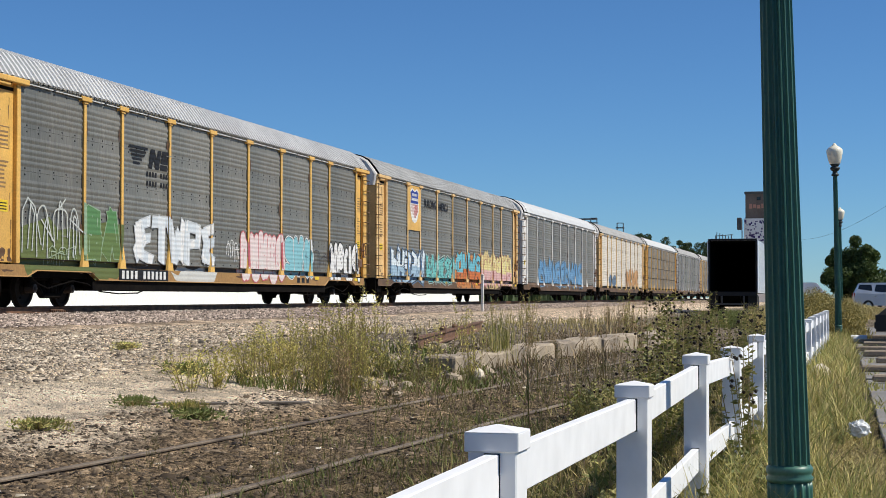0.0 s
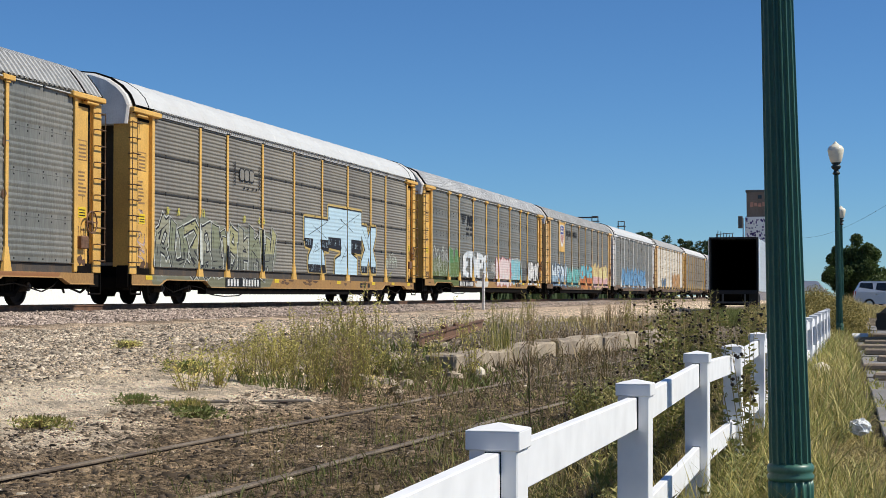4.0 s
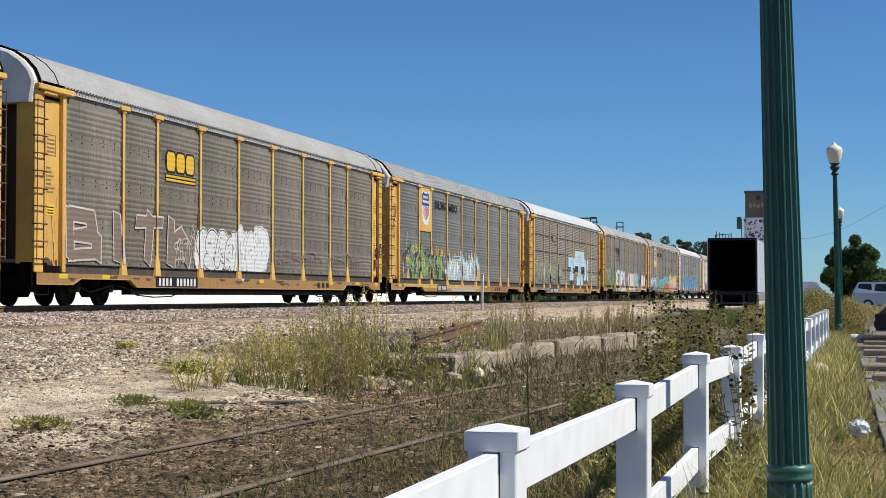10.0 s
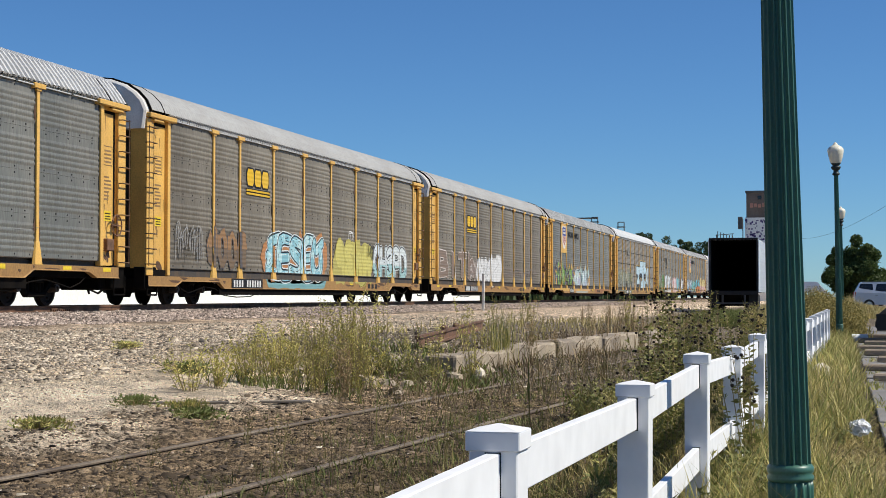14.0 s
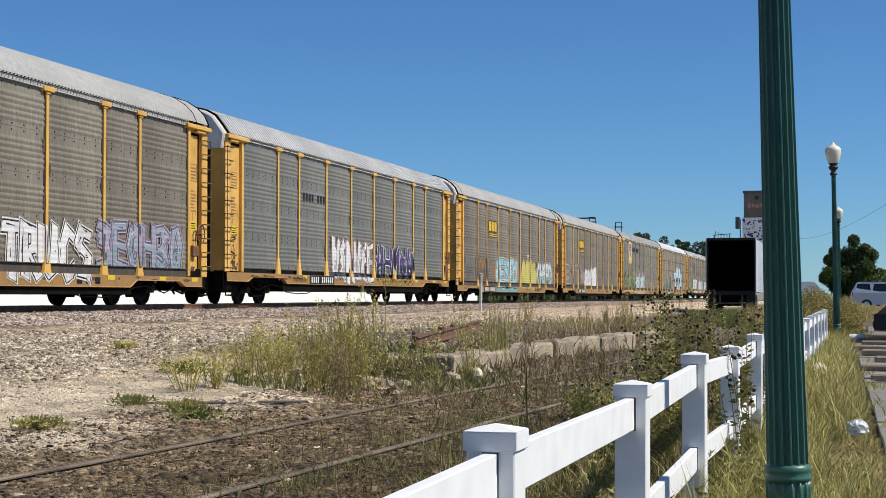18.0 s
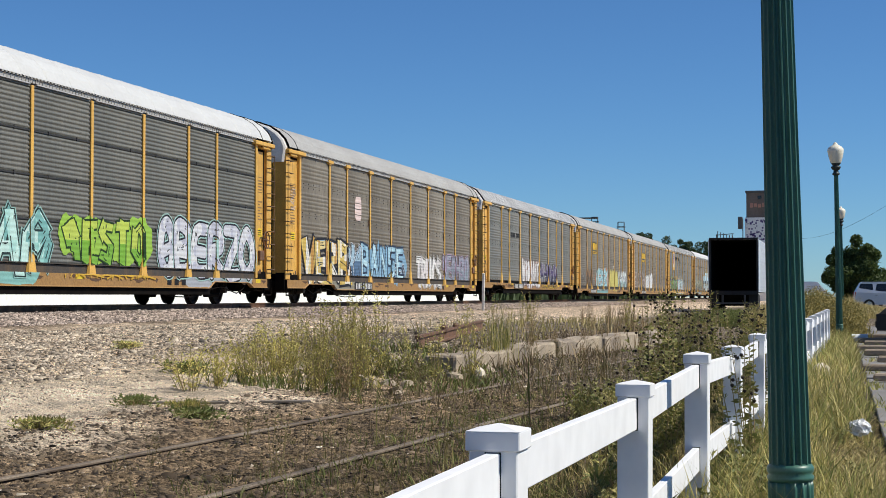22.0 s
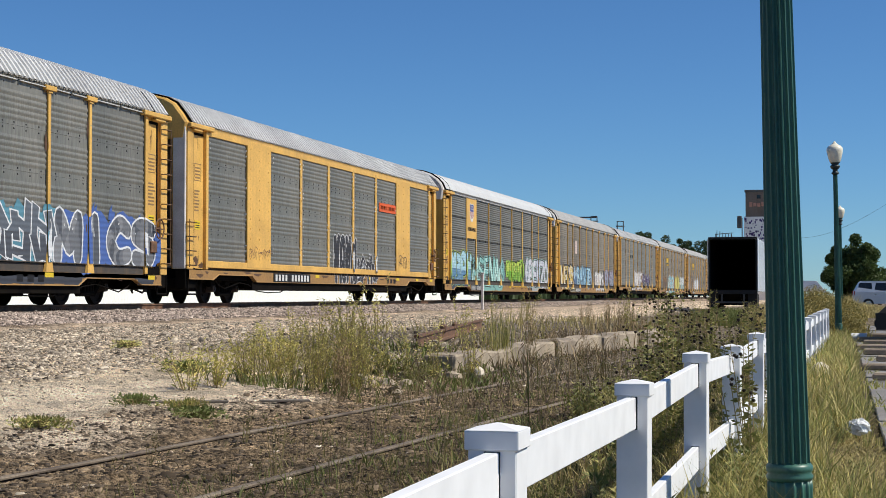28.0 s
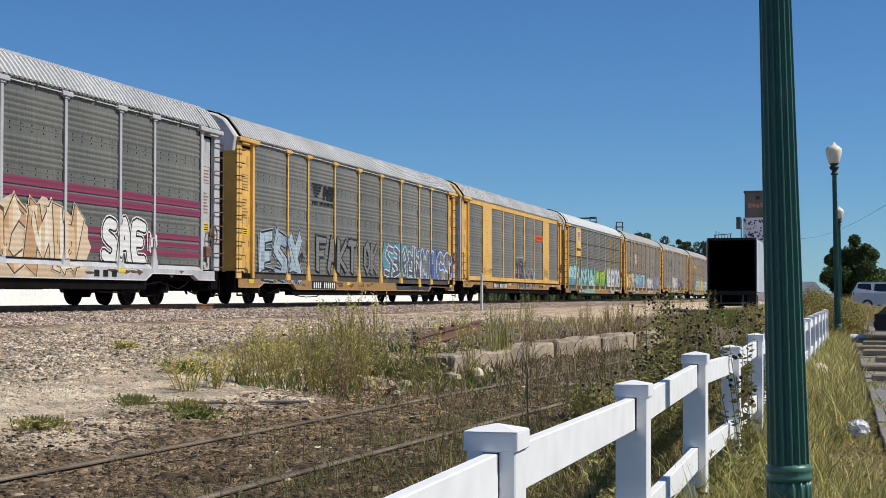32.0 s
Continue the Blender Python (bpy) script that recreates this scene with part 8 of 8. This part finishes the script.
# ---- trees ----
def leaf_cloud(n, centres, radii, size, rng):
    """Small leaves gathered round limb ends."""
    k = rng.integers(0, len(centres), n)
    d = rng.normal(0, 1, (n, 3))
    d /= np.linalg.norm(d, axis=1)[:, None]
    p = centres[k] + d * (radii[k] * rng.uniform(0.25, 1.0, n) ** 0.5)[:, None]
    a = rng.normal(0, 1, (n, 3))
    a /= np.linalg.norm(a, axis=1)[:, None]
    b = np.cross(a, rng.normal(0, 1, (n, 3)))
    b /= np.linalg.norm(b, axis=1)[:, None]
    s = (size * rng.uniform(0.6, 1.4, n))[:, None]
    v = np.stack([p - a * s, p + b * s * 0.5, p + a * s, p - b * s * 0.5], 1).reshape(-1, 3)
    f = np.arange(4 * n).reshape(n, 4)
    return v, f


def tree(x, y, height, width, seed, leaves, size, material, label, base=0.35, trunk=0.22, z=None, limbs=13):
    rng = np.random.default_rng(seed)
    t = thing("tree", label, "tree", m=pose(x, y, gz(x, y) if z is None else z))
    s = Shape()
    fork = height * base
    s.tube((0, 0, -0.3), (0.1, 0, fork), trunk, trunk * 0.7, n=9)
    centres, radii = [], []
    for i in range(limbs):
        ang, up = rng.uniform(0, 6.28), rng.uniform(0.0, 1.0)
        reach = width * 0.5 * (0.45 + 0.5 * math.sin(math.pi * min(1, 0.25 + up * 0.65))) * rng.uniform(0.55, 1)
        tip = Vector((reach * math.cos(ang), reach * math.sin(ang), fork + (height - fork) * (0.12 + 0.76 * up)))
        mid_ = Vector((tip.x * 0.4, tip.y * 0.4, fork + (tip.z - fork) * 0.55))
        s.tube((0.1, 0, fork * 0.95), mid_, trunk * 0.45, trunk * 0.25, n=6)
        s.tube(mid_, tip, trunk * 0.25, trunk * 0.08, n=5)
        for q in (tip, (tip + mid_) / 2):
            centres.append(tuple(q + Vector(rng.normal(0, 0.06 * width, 3))))
            radii.append(width * rng.uniform(0.10, 0.19) * (13 / limbs) ** 0.15)
    part("trunk", s, BARK, t)
    v, f = leaf_cloud(leaves, np.array(centres), np.array(radii), size, rng)
    part("crown", arrays("crown", v, f, material), None, t)
    return t


tree(1.2, 148.0, 5.75, 5.7, 21, 36000, 0.12, TREE_LEAF, "leafy dark green tree behind the parked cars", base=0.16, limbs=30)
tree(3.3, 150.0, 3.4, 2.6, 22, 5000, 0.13, TREE_LEAF, "lower leafy green tree behind the parked cars", base=0.2, limbs=20)
for i, (x, y, h, w) in enumerate(((-36.5, 301, 13.6, 6.5), (-33.0, 303, 13.2, 6.0), (-29.6, 301, 12.4, 5.5), (-26.4, 303, 12.6, 6.0), (-23.6, 302, 11.8, 5.5), (-40.5, 306, 12.4, 6.5))):
    tree(x, y, h, w, 30 + i, 5200, 0.2, FAR_LEAF, "distant green tree behind the train", base=0.25, z=0.4)


# ---- grass and weeds ----
def blades(name, label, x, y, height, width, material, lean=0.35, category="grass", far=True):
    off = np.abs(np.abs(x - SIDING_X - SIDING_K * np.minimum(y, 26)) - 0.7525)
    clear = (off > 0.14) | (RNG.uniform(0, 1, len(x)) < 0.25)
    x, y, height = x[clear], y[clear], np.asarray(height)[clear]
    n = len(x)
    z = ground_z(x, y) - 0.02
    h = height * RNG.uniform(0.55, 1.2, n)
    a = RNG.uniform(0, 6.28, n)
    dx, dy = np.cos(a), np.sin(a)
    l = lean * h * RNG.uniform(0.2, 1.4, n)
    t = RNG.uniform(0, 6.28, n)
    width = width * RNG.uniform(0.6, 1.5, n) * np.clip(y / 9, 1, 2.6) if far else width
    wx, wy = np.cos(t) * width / 2, np.sin(t) * width / 2
    p = np.stack([x, y, z], -1)
    side = np.stack([wx, wy, np.zeros(n)], -1)
    midp = p + np.stack([dx * l * 0.35, dy * l * 0.35, h * 0.6], -1)
    tip = p + np.stack([dx * l, dy * l, h], -1)
    v = np.stack([p - side, p + side, midp + side * 0.8, midp - side * 0.8, tip], 1).reshape(-1, 3)
    o = 5 * np.arange(n)[:, None]
    f = np.concatenate([o + [0, 1, 2], o + [0, 2, 3], o + [3, 2, 4]], 1).reshape(-1, 3)
    ob = new(name, arrays(name, v, f, material))
    return tagged(ob, label, category, kind="stuff")


def scatter(n, xr, yr, power=1.6, clumps=0, spread=0.25):
    if clumps:
        cx, cy = RNG.uniform(*xr, clumps), yr[0] + (yr[1] - yr[0]) * RNG.uniform(0, 1, clumps) ** power
        k = RNG.integers(0, clumps, n)
        return cx[k] + RNG.normal(0, spread, n), cy[k] + RNG.normal(0, spread, n)
    return RNG.uniform(*xr, n), yr[0] + (yr[1] - yr[0]) * RNG.uniform(0, 1, n) ** power


# verge between fence and paving; the grass is trodden down before the bag
def verge(n, clumps, wavy):
    x, y = scatter(n, (-0.85, 0.30), (5.5, 62), clumps=clumps, spread=0.10)
    keep = (x > -0.9) & (y > 5.3) & (x < 0.2 + 0.11 * np.sin(y * wavy) * np.sin(y * 0.9 + 1)) & ~((np.abs(x - 0.14) < 0.26) & (y > 10.6) & (y < 14.4))
    return x[keep], y[keep]


x, y = verge(11000, 0, 2.3)
blades("verge_grass", "yellow-green grass on the verge by the fence", x, y, 0.22 + 0.08 * np.sin(y * 1.7) * np.sin(x * 5), 0.008, GRASS_GREEN, 0.55)
x, y = verge(12000, 620, 2.1)
blades("verge_tufts", "taller tufts of green and straw grass on the verge", x, y, RNG.uniform(0.16, 0.46, len(x)), 0.007, GRASS_GREEN, 0.6)
x, y = verge(9000, 480, 1.9)
blades("dry_verge_grass", "dry straw-coloured grass on the verge", x, y, RNG.uniform(0.15, 0.44, len(x)), 0.006, GRASS_DRY, 0.75)
x, y = verge(2200, 140, 1.7)
blades("olive_verge_grass", "dark olive grass low on the verge", x, y, np.full(len(x), 0.22), 0.009, GRASS_OLIVE, 0.7)
x, y = scatter(1600, (-0.12, 0.30), (10.4, 14.6), power=1.0)
blades("trodden_straw", "trodden straw lying round the bag", x, y, np.full(len(x), 0.07), 0.006, GRASS_DRY, 1.6)
x, y = scatter(1500, (0.2, 1.0), (9, 45), clumps=90, spread=0.06)
blades("joint_grass", "small tufts of grass in the paving joints", x, y, np.full(len(x), 0.14), 0.006, GRASS_GREEN, 0.7)
# along the other side of the fence
x, y = scatter(6000, (-1.9, -0.9), (3.5, 45))
blades("fence_grass", "dry and olive grass along the fence", x, y, np.full(len(x), 0.24), 0.005, GRASS_OLIVE, 0.6)
x, y = scatter(4200, (-2.1, -0.9), (3.5, 40), clumps=200, spread=0.12)
blades("straw_tufts", "dry straw tufts along the fence", x, y, np.full(len(x), 0.30), 0.005, GRASS_DRY, 0.7)
# sparse growth on the soil and between the rails
x, y = scatter(2400, (-5.0, -2.0), (5.5, 40), clumps=260, spread=0.09)
blades("soil_grass", "sparse dull grass tufts on bare soil", x, y, np.full(len(x), 0.09), 0.005, GRASS_OLIVE, 0.8)
x, y = scatter(300, (-3.6, -1.3), (9, 26), power=1.2, clumps=170, spread=0.10)
blades("dead_stalks", "thin dead brown stalks among the old rails", x, y, np.full(len(x), 0.34), 0.004, DEAD_STALK, 0.35)
x, y = scatter(1500, (-5.3, -3.6), (15.5, 42), power=1.2, clumps=130, spread=0.2)
blades("brown_strip_grass", "brown and olive dead grass below the platform wall", x, y, np.full(len(x), 0.15), 0.006, DEAD_STALK, 0.7)
x, y = scatter(1300, (-5.3, -3.6), (15.5, 42), power=1.2, clumps=90, spread=0.2)
blades("olive_strip_grass", "olive grass below the platform wall", x, y, np.full(len(x), 0.13), 0.006, GRASS_OLIVE, 0.7)
x, y = scatter(2200, (-3.5, -1.5), (7.5, 17), clumps=55, spread=0.16)
blades("low_green_grass", "low dark green grass between the old rails", x, y, np.full(len(x), 0.11), 0.006, PATCH_GREEN, 0.8)
x, y = scatter(90, (-3.6, -1.4), (9.5, 27), power=1.2, clumps=70, spread=0.12)
blades("upright_stalks", "thin upright olive stalks along the siding", x, y, RNG.uniform(0.2, 0.7, len(x)), 0.007, STALK_OLIVE, 0.12)
x, y = scatter(170, (-2.8, -1.3), (12, 30), power=1.1, clumps=34, spread=0.14)
blades("dark_stalks", "dark green leggy growth before the fence", x, y, RNG.uniform(0.2, 0.5, len(x)), 0.007, PATCH_GREEN, 0.25)
x, y = scatter(700, (-5.2, -4.3), (17.5, 22.5), power=1.0, clumps=26, spread=0.22)
blades("wall_foot_grass", "low dark green grass at the foot of the wall", x, y, np.full(len(x), 0.15), 0.008, PATCH_GREEN, 0.8)
x, y = scatter(900, (-5.0, -3.9), (18.0, 34), power=1.0, clumps=60, spread=0.2)
blades("wall_foot_straw", "bent straw and dead stems at the foot of the wall", x, y, RNG.uniform(0.1, 0.4, len(x)), 0.006, DEAD_STALK, 0.9)
x, y = scatter(170, (-4.85, -4.65), (21.6, 22.8), power=1.0, clumps=4, spread=0.07)
blades("green_straw_stalks", "tall yellow-green stalks before the platform wall", x, y, RNG.uniform(0.5, 0.95, len(x)), 0.007, GRASS_GREEN, 0.14, far=False)
x, y = scatter(300, (-4.6, -3.2), (29, 46), power=1.0, clumps=26, spread=0.22)
blades("straw_stalks", "tall straw-coloured stalks before the platform wall", x, y, RNG.uniform(0.5, 1.05, len(x)), 0.010, REED, 0.12, far=False)
# weedy strip beyond the siding
x, y = scatter(1900, (-3.9, -1.9), (5.5, 30), clumps=200, spread=0.12)
blades("track_grass", "dull green and straw grass between the old rails", x, y, np.full(len(x), 0.12), 0.005, GRASS_OLIVE, 0.7)
x, y = scatter(1000, (-6.4, -5.3), (16.2, 21), power=1.2, clumps=60, spread=0.2)
blades("strip_grass", "yellow-green weeds and grass beyond the siding", x, y, np.full(len(x), 0.18), 0.007, PATCH_GREEN, 0.8)
x, y = scatter(1000, (-8.5, -5.0), (23, 60), power=1.2, clumps=70, spread=0.3)
blades("far_strip_grass", "dry grass on the old platform", x, y, np.full(len(x), 0.22), 0.008, GRASS_DRY, 0.5)
x, y = scatter(8000, (-5.9, -3.1), (58, 87), power=1.0)
blades("trailer_grass", "green grass in front of the trailer", x, y, np.full(len(x), 0.45), 0.02, PATCH_GREEN, 0.4, far=False)
x, y = scatter(15000, (-3.5, 0.6), (56, 110), power=1.0)
blades("far_verge_grass", "tall dry grass and weeds at the end of the fence", x, y, 0.75 + 0.3 * np.sin(y * 0.5) * np.sin(x * 2), 0.02, GRASS_DRY, 0.4, far=False)
x, y = scatter(3500, (0.2, 2.4), (74, 101), power=1.0)
blades("lot_edge_grass", "golden dry grass at the edge of the lot", x, y, np.clip(0.68 - 0.18 * x, 0.25, 0.8), 0.03, GRASS_DRY, 0.5, far=False)
x, y = scatter(5000, (-50, -43), (188, 420), power=1.0)
blades("far_hedge", "dark green hedge far beyond the tracks", x, y, np.full(len(x), 3.0), 0.5, FAR_LEAF, 0.4, "hedge", far=False)
rb = np.random.default_rng(77)
bx, by = rb.uniform(-1.3, 0.45, 46), rb.uniform(46.5, 60, 46)
bz = ground_z(bx, by) + rb.uniform(0.2, 1.0, 46) * np.clip(0.95 - 0.45 * (bx + 0.3), 0.3, 1.2)
v, f = leaf_cloud(30000, np.stack([bx, by, bz], -1), np.full(46, 0.42), 0.032, rb)
tagged(new("verge_shrubs", arrays("verge_shrubs", v, f, BUSH_BROWN)), "olive brown leafy shrubs at the end of the verge", "shrub", kind="stuff")
x, y = scatter(5000, (-1.3, 0.35), (46.5, 62), power=1.0, clumps=60, spread=0.28)
blades("verge_bush", "olive and brown bushy weeds by the lot", x, y, np.clip(0.75 - 0.4 * (x + 0.3), 0.3, 1.0) * (0.8 + 0.3 * np.sin(x * 6) * np.sin(y * 1.7)), 0.03, BUSH_BROWN, 0.6, "weeds", far=False)


def weed_mesh(rng, height, stems, spread, leaf, dark=False):
    """Stems, leaves and seed heads of one upright weed, as three shapes."""
    st, lv, hd = Shape(), Shape(), Shape()
    for i in range(stems):
        a = rng.uniform(0, 6.28)
        r = spread * rng.uniform(0.1, 1)
        h = height * rng.uniform(0.6, 1.1)
        b = Vector((0.25 * r * math.cos(a), 0.25 * r * math.sin(a), -0.03))
        t = Vector((r * math.cos(a), r * math.sin(a), h))
        m = (b + t) / 2 + Vector((rng.uniform(-.04, .04), rng.uniform(-.04, .04), 0.05))
        st.tube(b, m, 0.0035, 0.003, n=4, caps=False)
        st.tube(m, t, 0.003, 0.0015, n=4, caps=False)
        for k in range(leaf):
            f = rng.uniform(0.12, 1.0)
            p = b.lerp(m, f * 2) if f < 0.5 else m.lerp(t, f * 2 - 1)
            d = Vector((rng.gauss(0, 1), rng.gauss(0, 1), rng.uniform(-0.2, 0.9) if dark else rng.uniform(0.3, 2.2))).normalized()
            w = d.orthogonal().normalized()
            ln = rng.uniform(0.05, 0.12) * (1.15 - 0.6 * f) * (0.72 if dark else 0.7)
            wd = ln * (0.24 if dark else 0.13)
            lv.poly([p, p + d * ln * 0.5 + w * wd, p + d * ln, p + d * ln * 0.5 - w * wd])
        if dark:
            for k in range(rng.randint(1, 4)):
                d = Vector((rng.gauss(0, 1), rng.gauss(0, 1), rng.uniform(0.0, 1.0))).normalized()
                p = m.lerp(t, rng.uniform(0.3, 1))
                q = p + d * rng.uniform(0.04, 0.13)
                st.tube(p, q, 0.002, 0.002, n=3, caps=False)
                hd.lathe([(0.004, q.z - 0.009), (0.013, q.z), (0.012, q.z + 0.010), (0.003, q.z + 0.014)], n=6, at=(q.x, q.y))
        else:
            for k in range(5):
                q = t + Vector((rng.gauss(0, .015), rng.gauss(0, .015), -0.03 * k))
                d = Vector((rng.gauss(0, 1), rng.gauss(0, 1), 0.6)).normalized() * 0.05
                w = d.orthogonal().normalized() * 0.008
                lv.poly([q - w, q + w, q + d])
    return st, lv, hd


def weed_kind(name, label, seed, height, stems, spread, leaf, leaf_mat, dark=False):
    rng = random.Random(seed)
    st, lv, hd = weed_mesh(rng, height, stems, spread, leaf, dark)
    w = thing(name, label, "weed", "weeds beside the tracks")
    tagged(part("stalk", st, WEED_STEM, w), kind="stuff")
    tagged(part("foliage", lv, leaf_mat, w), kind="stuff")
    if dark:
        tagged(part("seed_head", hd, SEED_DARK, w, "dark dried seed heads"), kind="stuff")
    return w


def plant(kinds, spots, rng, grow=(0.8, 1.15)):
    """Sets the first of each kind, then copies, at spots (x, y)."""
    for i, (x, y) in enumerate(spots):
        src, used = kinds[i % len(kinds)]
        g = rng.uniform(*grow)
        m = pose(x, y, gz(x, y) - 0.02, rng.uniform(-5, 5), rng.uniform(-5, 5), rng.uniform(0, 360))
        if not used:
            src.matrix_basis = m @ Matrix.Scale(g, 4)
            kinds[i % len(kinds)] = (src, True)
        else:
            ob = copy_thing(src, m)
            ob.scale = (g, g, g)


rw = random.Random(11)
green = [(weed_kind("tall_weed", "tall yellow-green weed with narrow leaves and brown stems", 40 + i, 0.68 + 0.12 * i, 11, 0.30, 26, WEED_GREEN), False) for i in range(4)]
dry = [(weed_kind("dry_weed", "thin dry brown weed stalks on bare soil", 50 + i, 0.42 + 0.1 * i, 6, 0.16, 3, GRASS_OLIVE), False) for i in range(3)]
darks = [(weed_kind("seedy_weed", "dark green weed with black dried seed heads", 60 + i, 0.95 + 0.07 * i, 11, 0.36, 40, WEED_DARK, True), False) for i in range(4)]
spots = [(rw.gauss(-5.85, 0.38), rw.uniform(16.0, 20.5)) for i in range(22)]
spots += [(rw.uniform(-6.4, -5.5), rw.uniform(15.9, 18.4)) for i in range(4)]
spots += [(-5.45 + rw.gauss(0, 0.2), 17.0 + rw.gauss(0, 0.4)) for i in range(4)]
spots += [(rw.uniform(-4.9, -4.2), rw.uniform(21, 36)) for i in range(4)] + [(rw.uniform(-8, -5.5), rw.uniform(24, 44)) for i in range(4)]
plant(green, spots, rw, (0.45, 1.15))
bushes = [(weed_kind("feathery_weed", "feathery yellow-green weed on pale gravel", 100 + i, 0.5, 14, 0.36, 30, WEED_GREEN), False) for i in range(2)]
plant(bushes, [(-6.45, 15.0), (-6.35, 15.5), (-6.75, 17.2), (-6.6, 18.0), (-6.3, 17.0), (-6.9, 19.0), (-6.4, 19.2)], rw, (0.6, 1.15))
spots = [(rw.uniform(-4.9, -2.0), rw.uniform(9, 26)) for i in range(40)] + [(rw.uniform(-8, -4), rw.uniform(34, 60)) for i in range(18)]
plant(dry, spots, rw, (0.3, 0.85))
spots = [(rw.gauss(-1.35, 0.2), rw.uniform(10.2, 15)) for i in range(6)] + [(rw.uniform(-2.0, -1.3), rw.uniform(14, 22)) for i in range(6)] + [(rw.uniform(-1.9, -1.2), rw.uniform(18, 27)) for i in range(6)] + [(rw.uniform(-1.9, -1.3), rw.uniform(14, 26)) for i in range(4)] + [(-0.62, 10.9)]
plant(darks, spots, rw, (0.7, 1.1))
leafy_low = [(weed_kind("leafy_weed", "low dark green leafy weed in the verge grass", 80 + i, 0.34, 14, 0.22, 16, WEED_DARK), False) for i in range(2)]
plant(leafy_low, [(rw.uniform(-0.8, 0.25), rw.uniform(7.6, 14.0)) for i in range(16)] + [(rw.uniform(-0.75, -0.3), rw.uniform(6.6, 9.6)) for i in range(8)] + [(rw.uniform(-1.6, -1.0), rw.uniform(5.5, 12.0)) for i in range(10)] + [(rw.uniform(-2.5, -1.35), rw.uniform(11.5, 24.0)) for i in range(34)] + [(rw.uniform(-5.5, -4.9), rw.uniform(18.0, 20.0)) for i in range(7)], rw, (0.45, 1.15))
reeds = [(weed_kind("dry_stalks", "reddish brown dry stalks in front of the platform wall", 90 + i, 0.7 + 0.15 * i, 16, 0.2, 10, REED), False) for i in range(2)]
plant(reeds, [(rw.uniform(-4.6, -3.9) + 0.06 * (q - 24), q) for q in [rw.uniform(22, 40) for i in range(13)]] + [(rw.uniform(-6.5, -4.0), rw.uniform(34, 48)) for i in range(12)] + [(-5.4 + rw.gauss(0, 0.15), 16.8 + rw.gauss(0, 0.4)) for i in range(5)], rw, (0.4, 0.95))
low = [(weed_kind("low_weed", "low yellow-green weed tuft on pale gravel", 70 + i, 0.085, 70, 0.26, 4, (PATCH_GREEN, GRASS_GREEN)[i]), False) for i in range(2)]
plant(low, [(-6.15, 13.1), (-5.75, 13.3), (-5.5, 12.9), (-5.9, 10.9), (-7.4, 17.2), (-9.5, 20.0)], rw, (0.8, 1.4))


# ---- what moves ----
def advance(t):
    """How far the train has come by then, in metres along the track."""
    return PITCH * (0.31147 * t - 3.936e-4 * t * t - 2.064e-6 * t ** 3)


def motions():
    start = PITCH * (2.1407 + 1 - 0.4775) - 17.2 * 0.2523
    times = [0.5 * k for k in range(65)]
    slack = {3: -0.25, 5: -0.1}         # couplers drawn out or pushed in
    for car, index in CARS:
        walk(car, [(t, pose(TRACK_X, start - PITCH * index + slack.get(index, 0.0) + advance(t), RAIL_TOP)) for t in times])
    steps = [k / 15 for k in range(481)]
    done = {}
    for w in WHEELS:
        key = round(w.location.y, 2)
        if key not in done:
            walk(w, [(t, pose(0, key, 0.42, -math.degrees(advance(t) / 0.42))) for t in steps])
            done[key] = w.animation_data
        else:
            w.rotation_mode = "QUATERNION"
            w.animation_data_create()
            w.animation_data.action = done[key].action
            w.animation_data.action_slot = done[key].action_slot


motions()
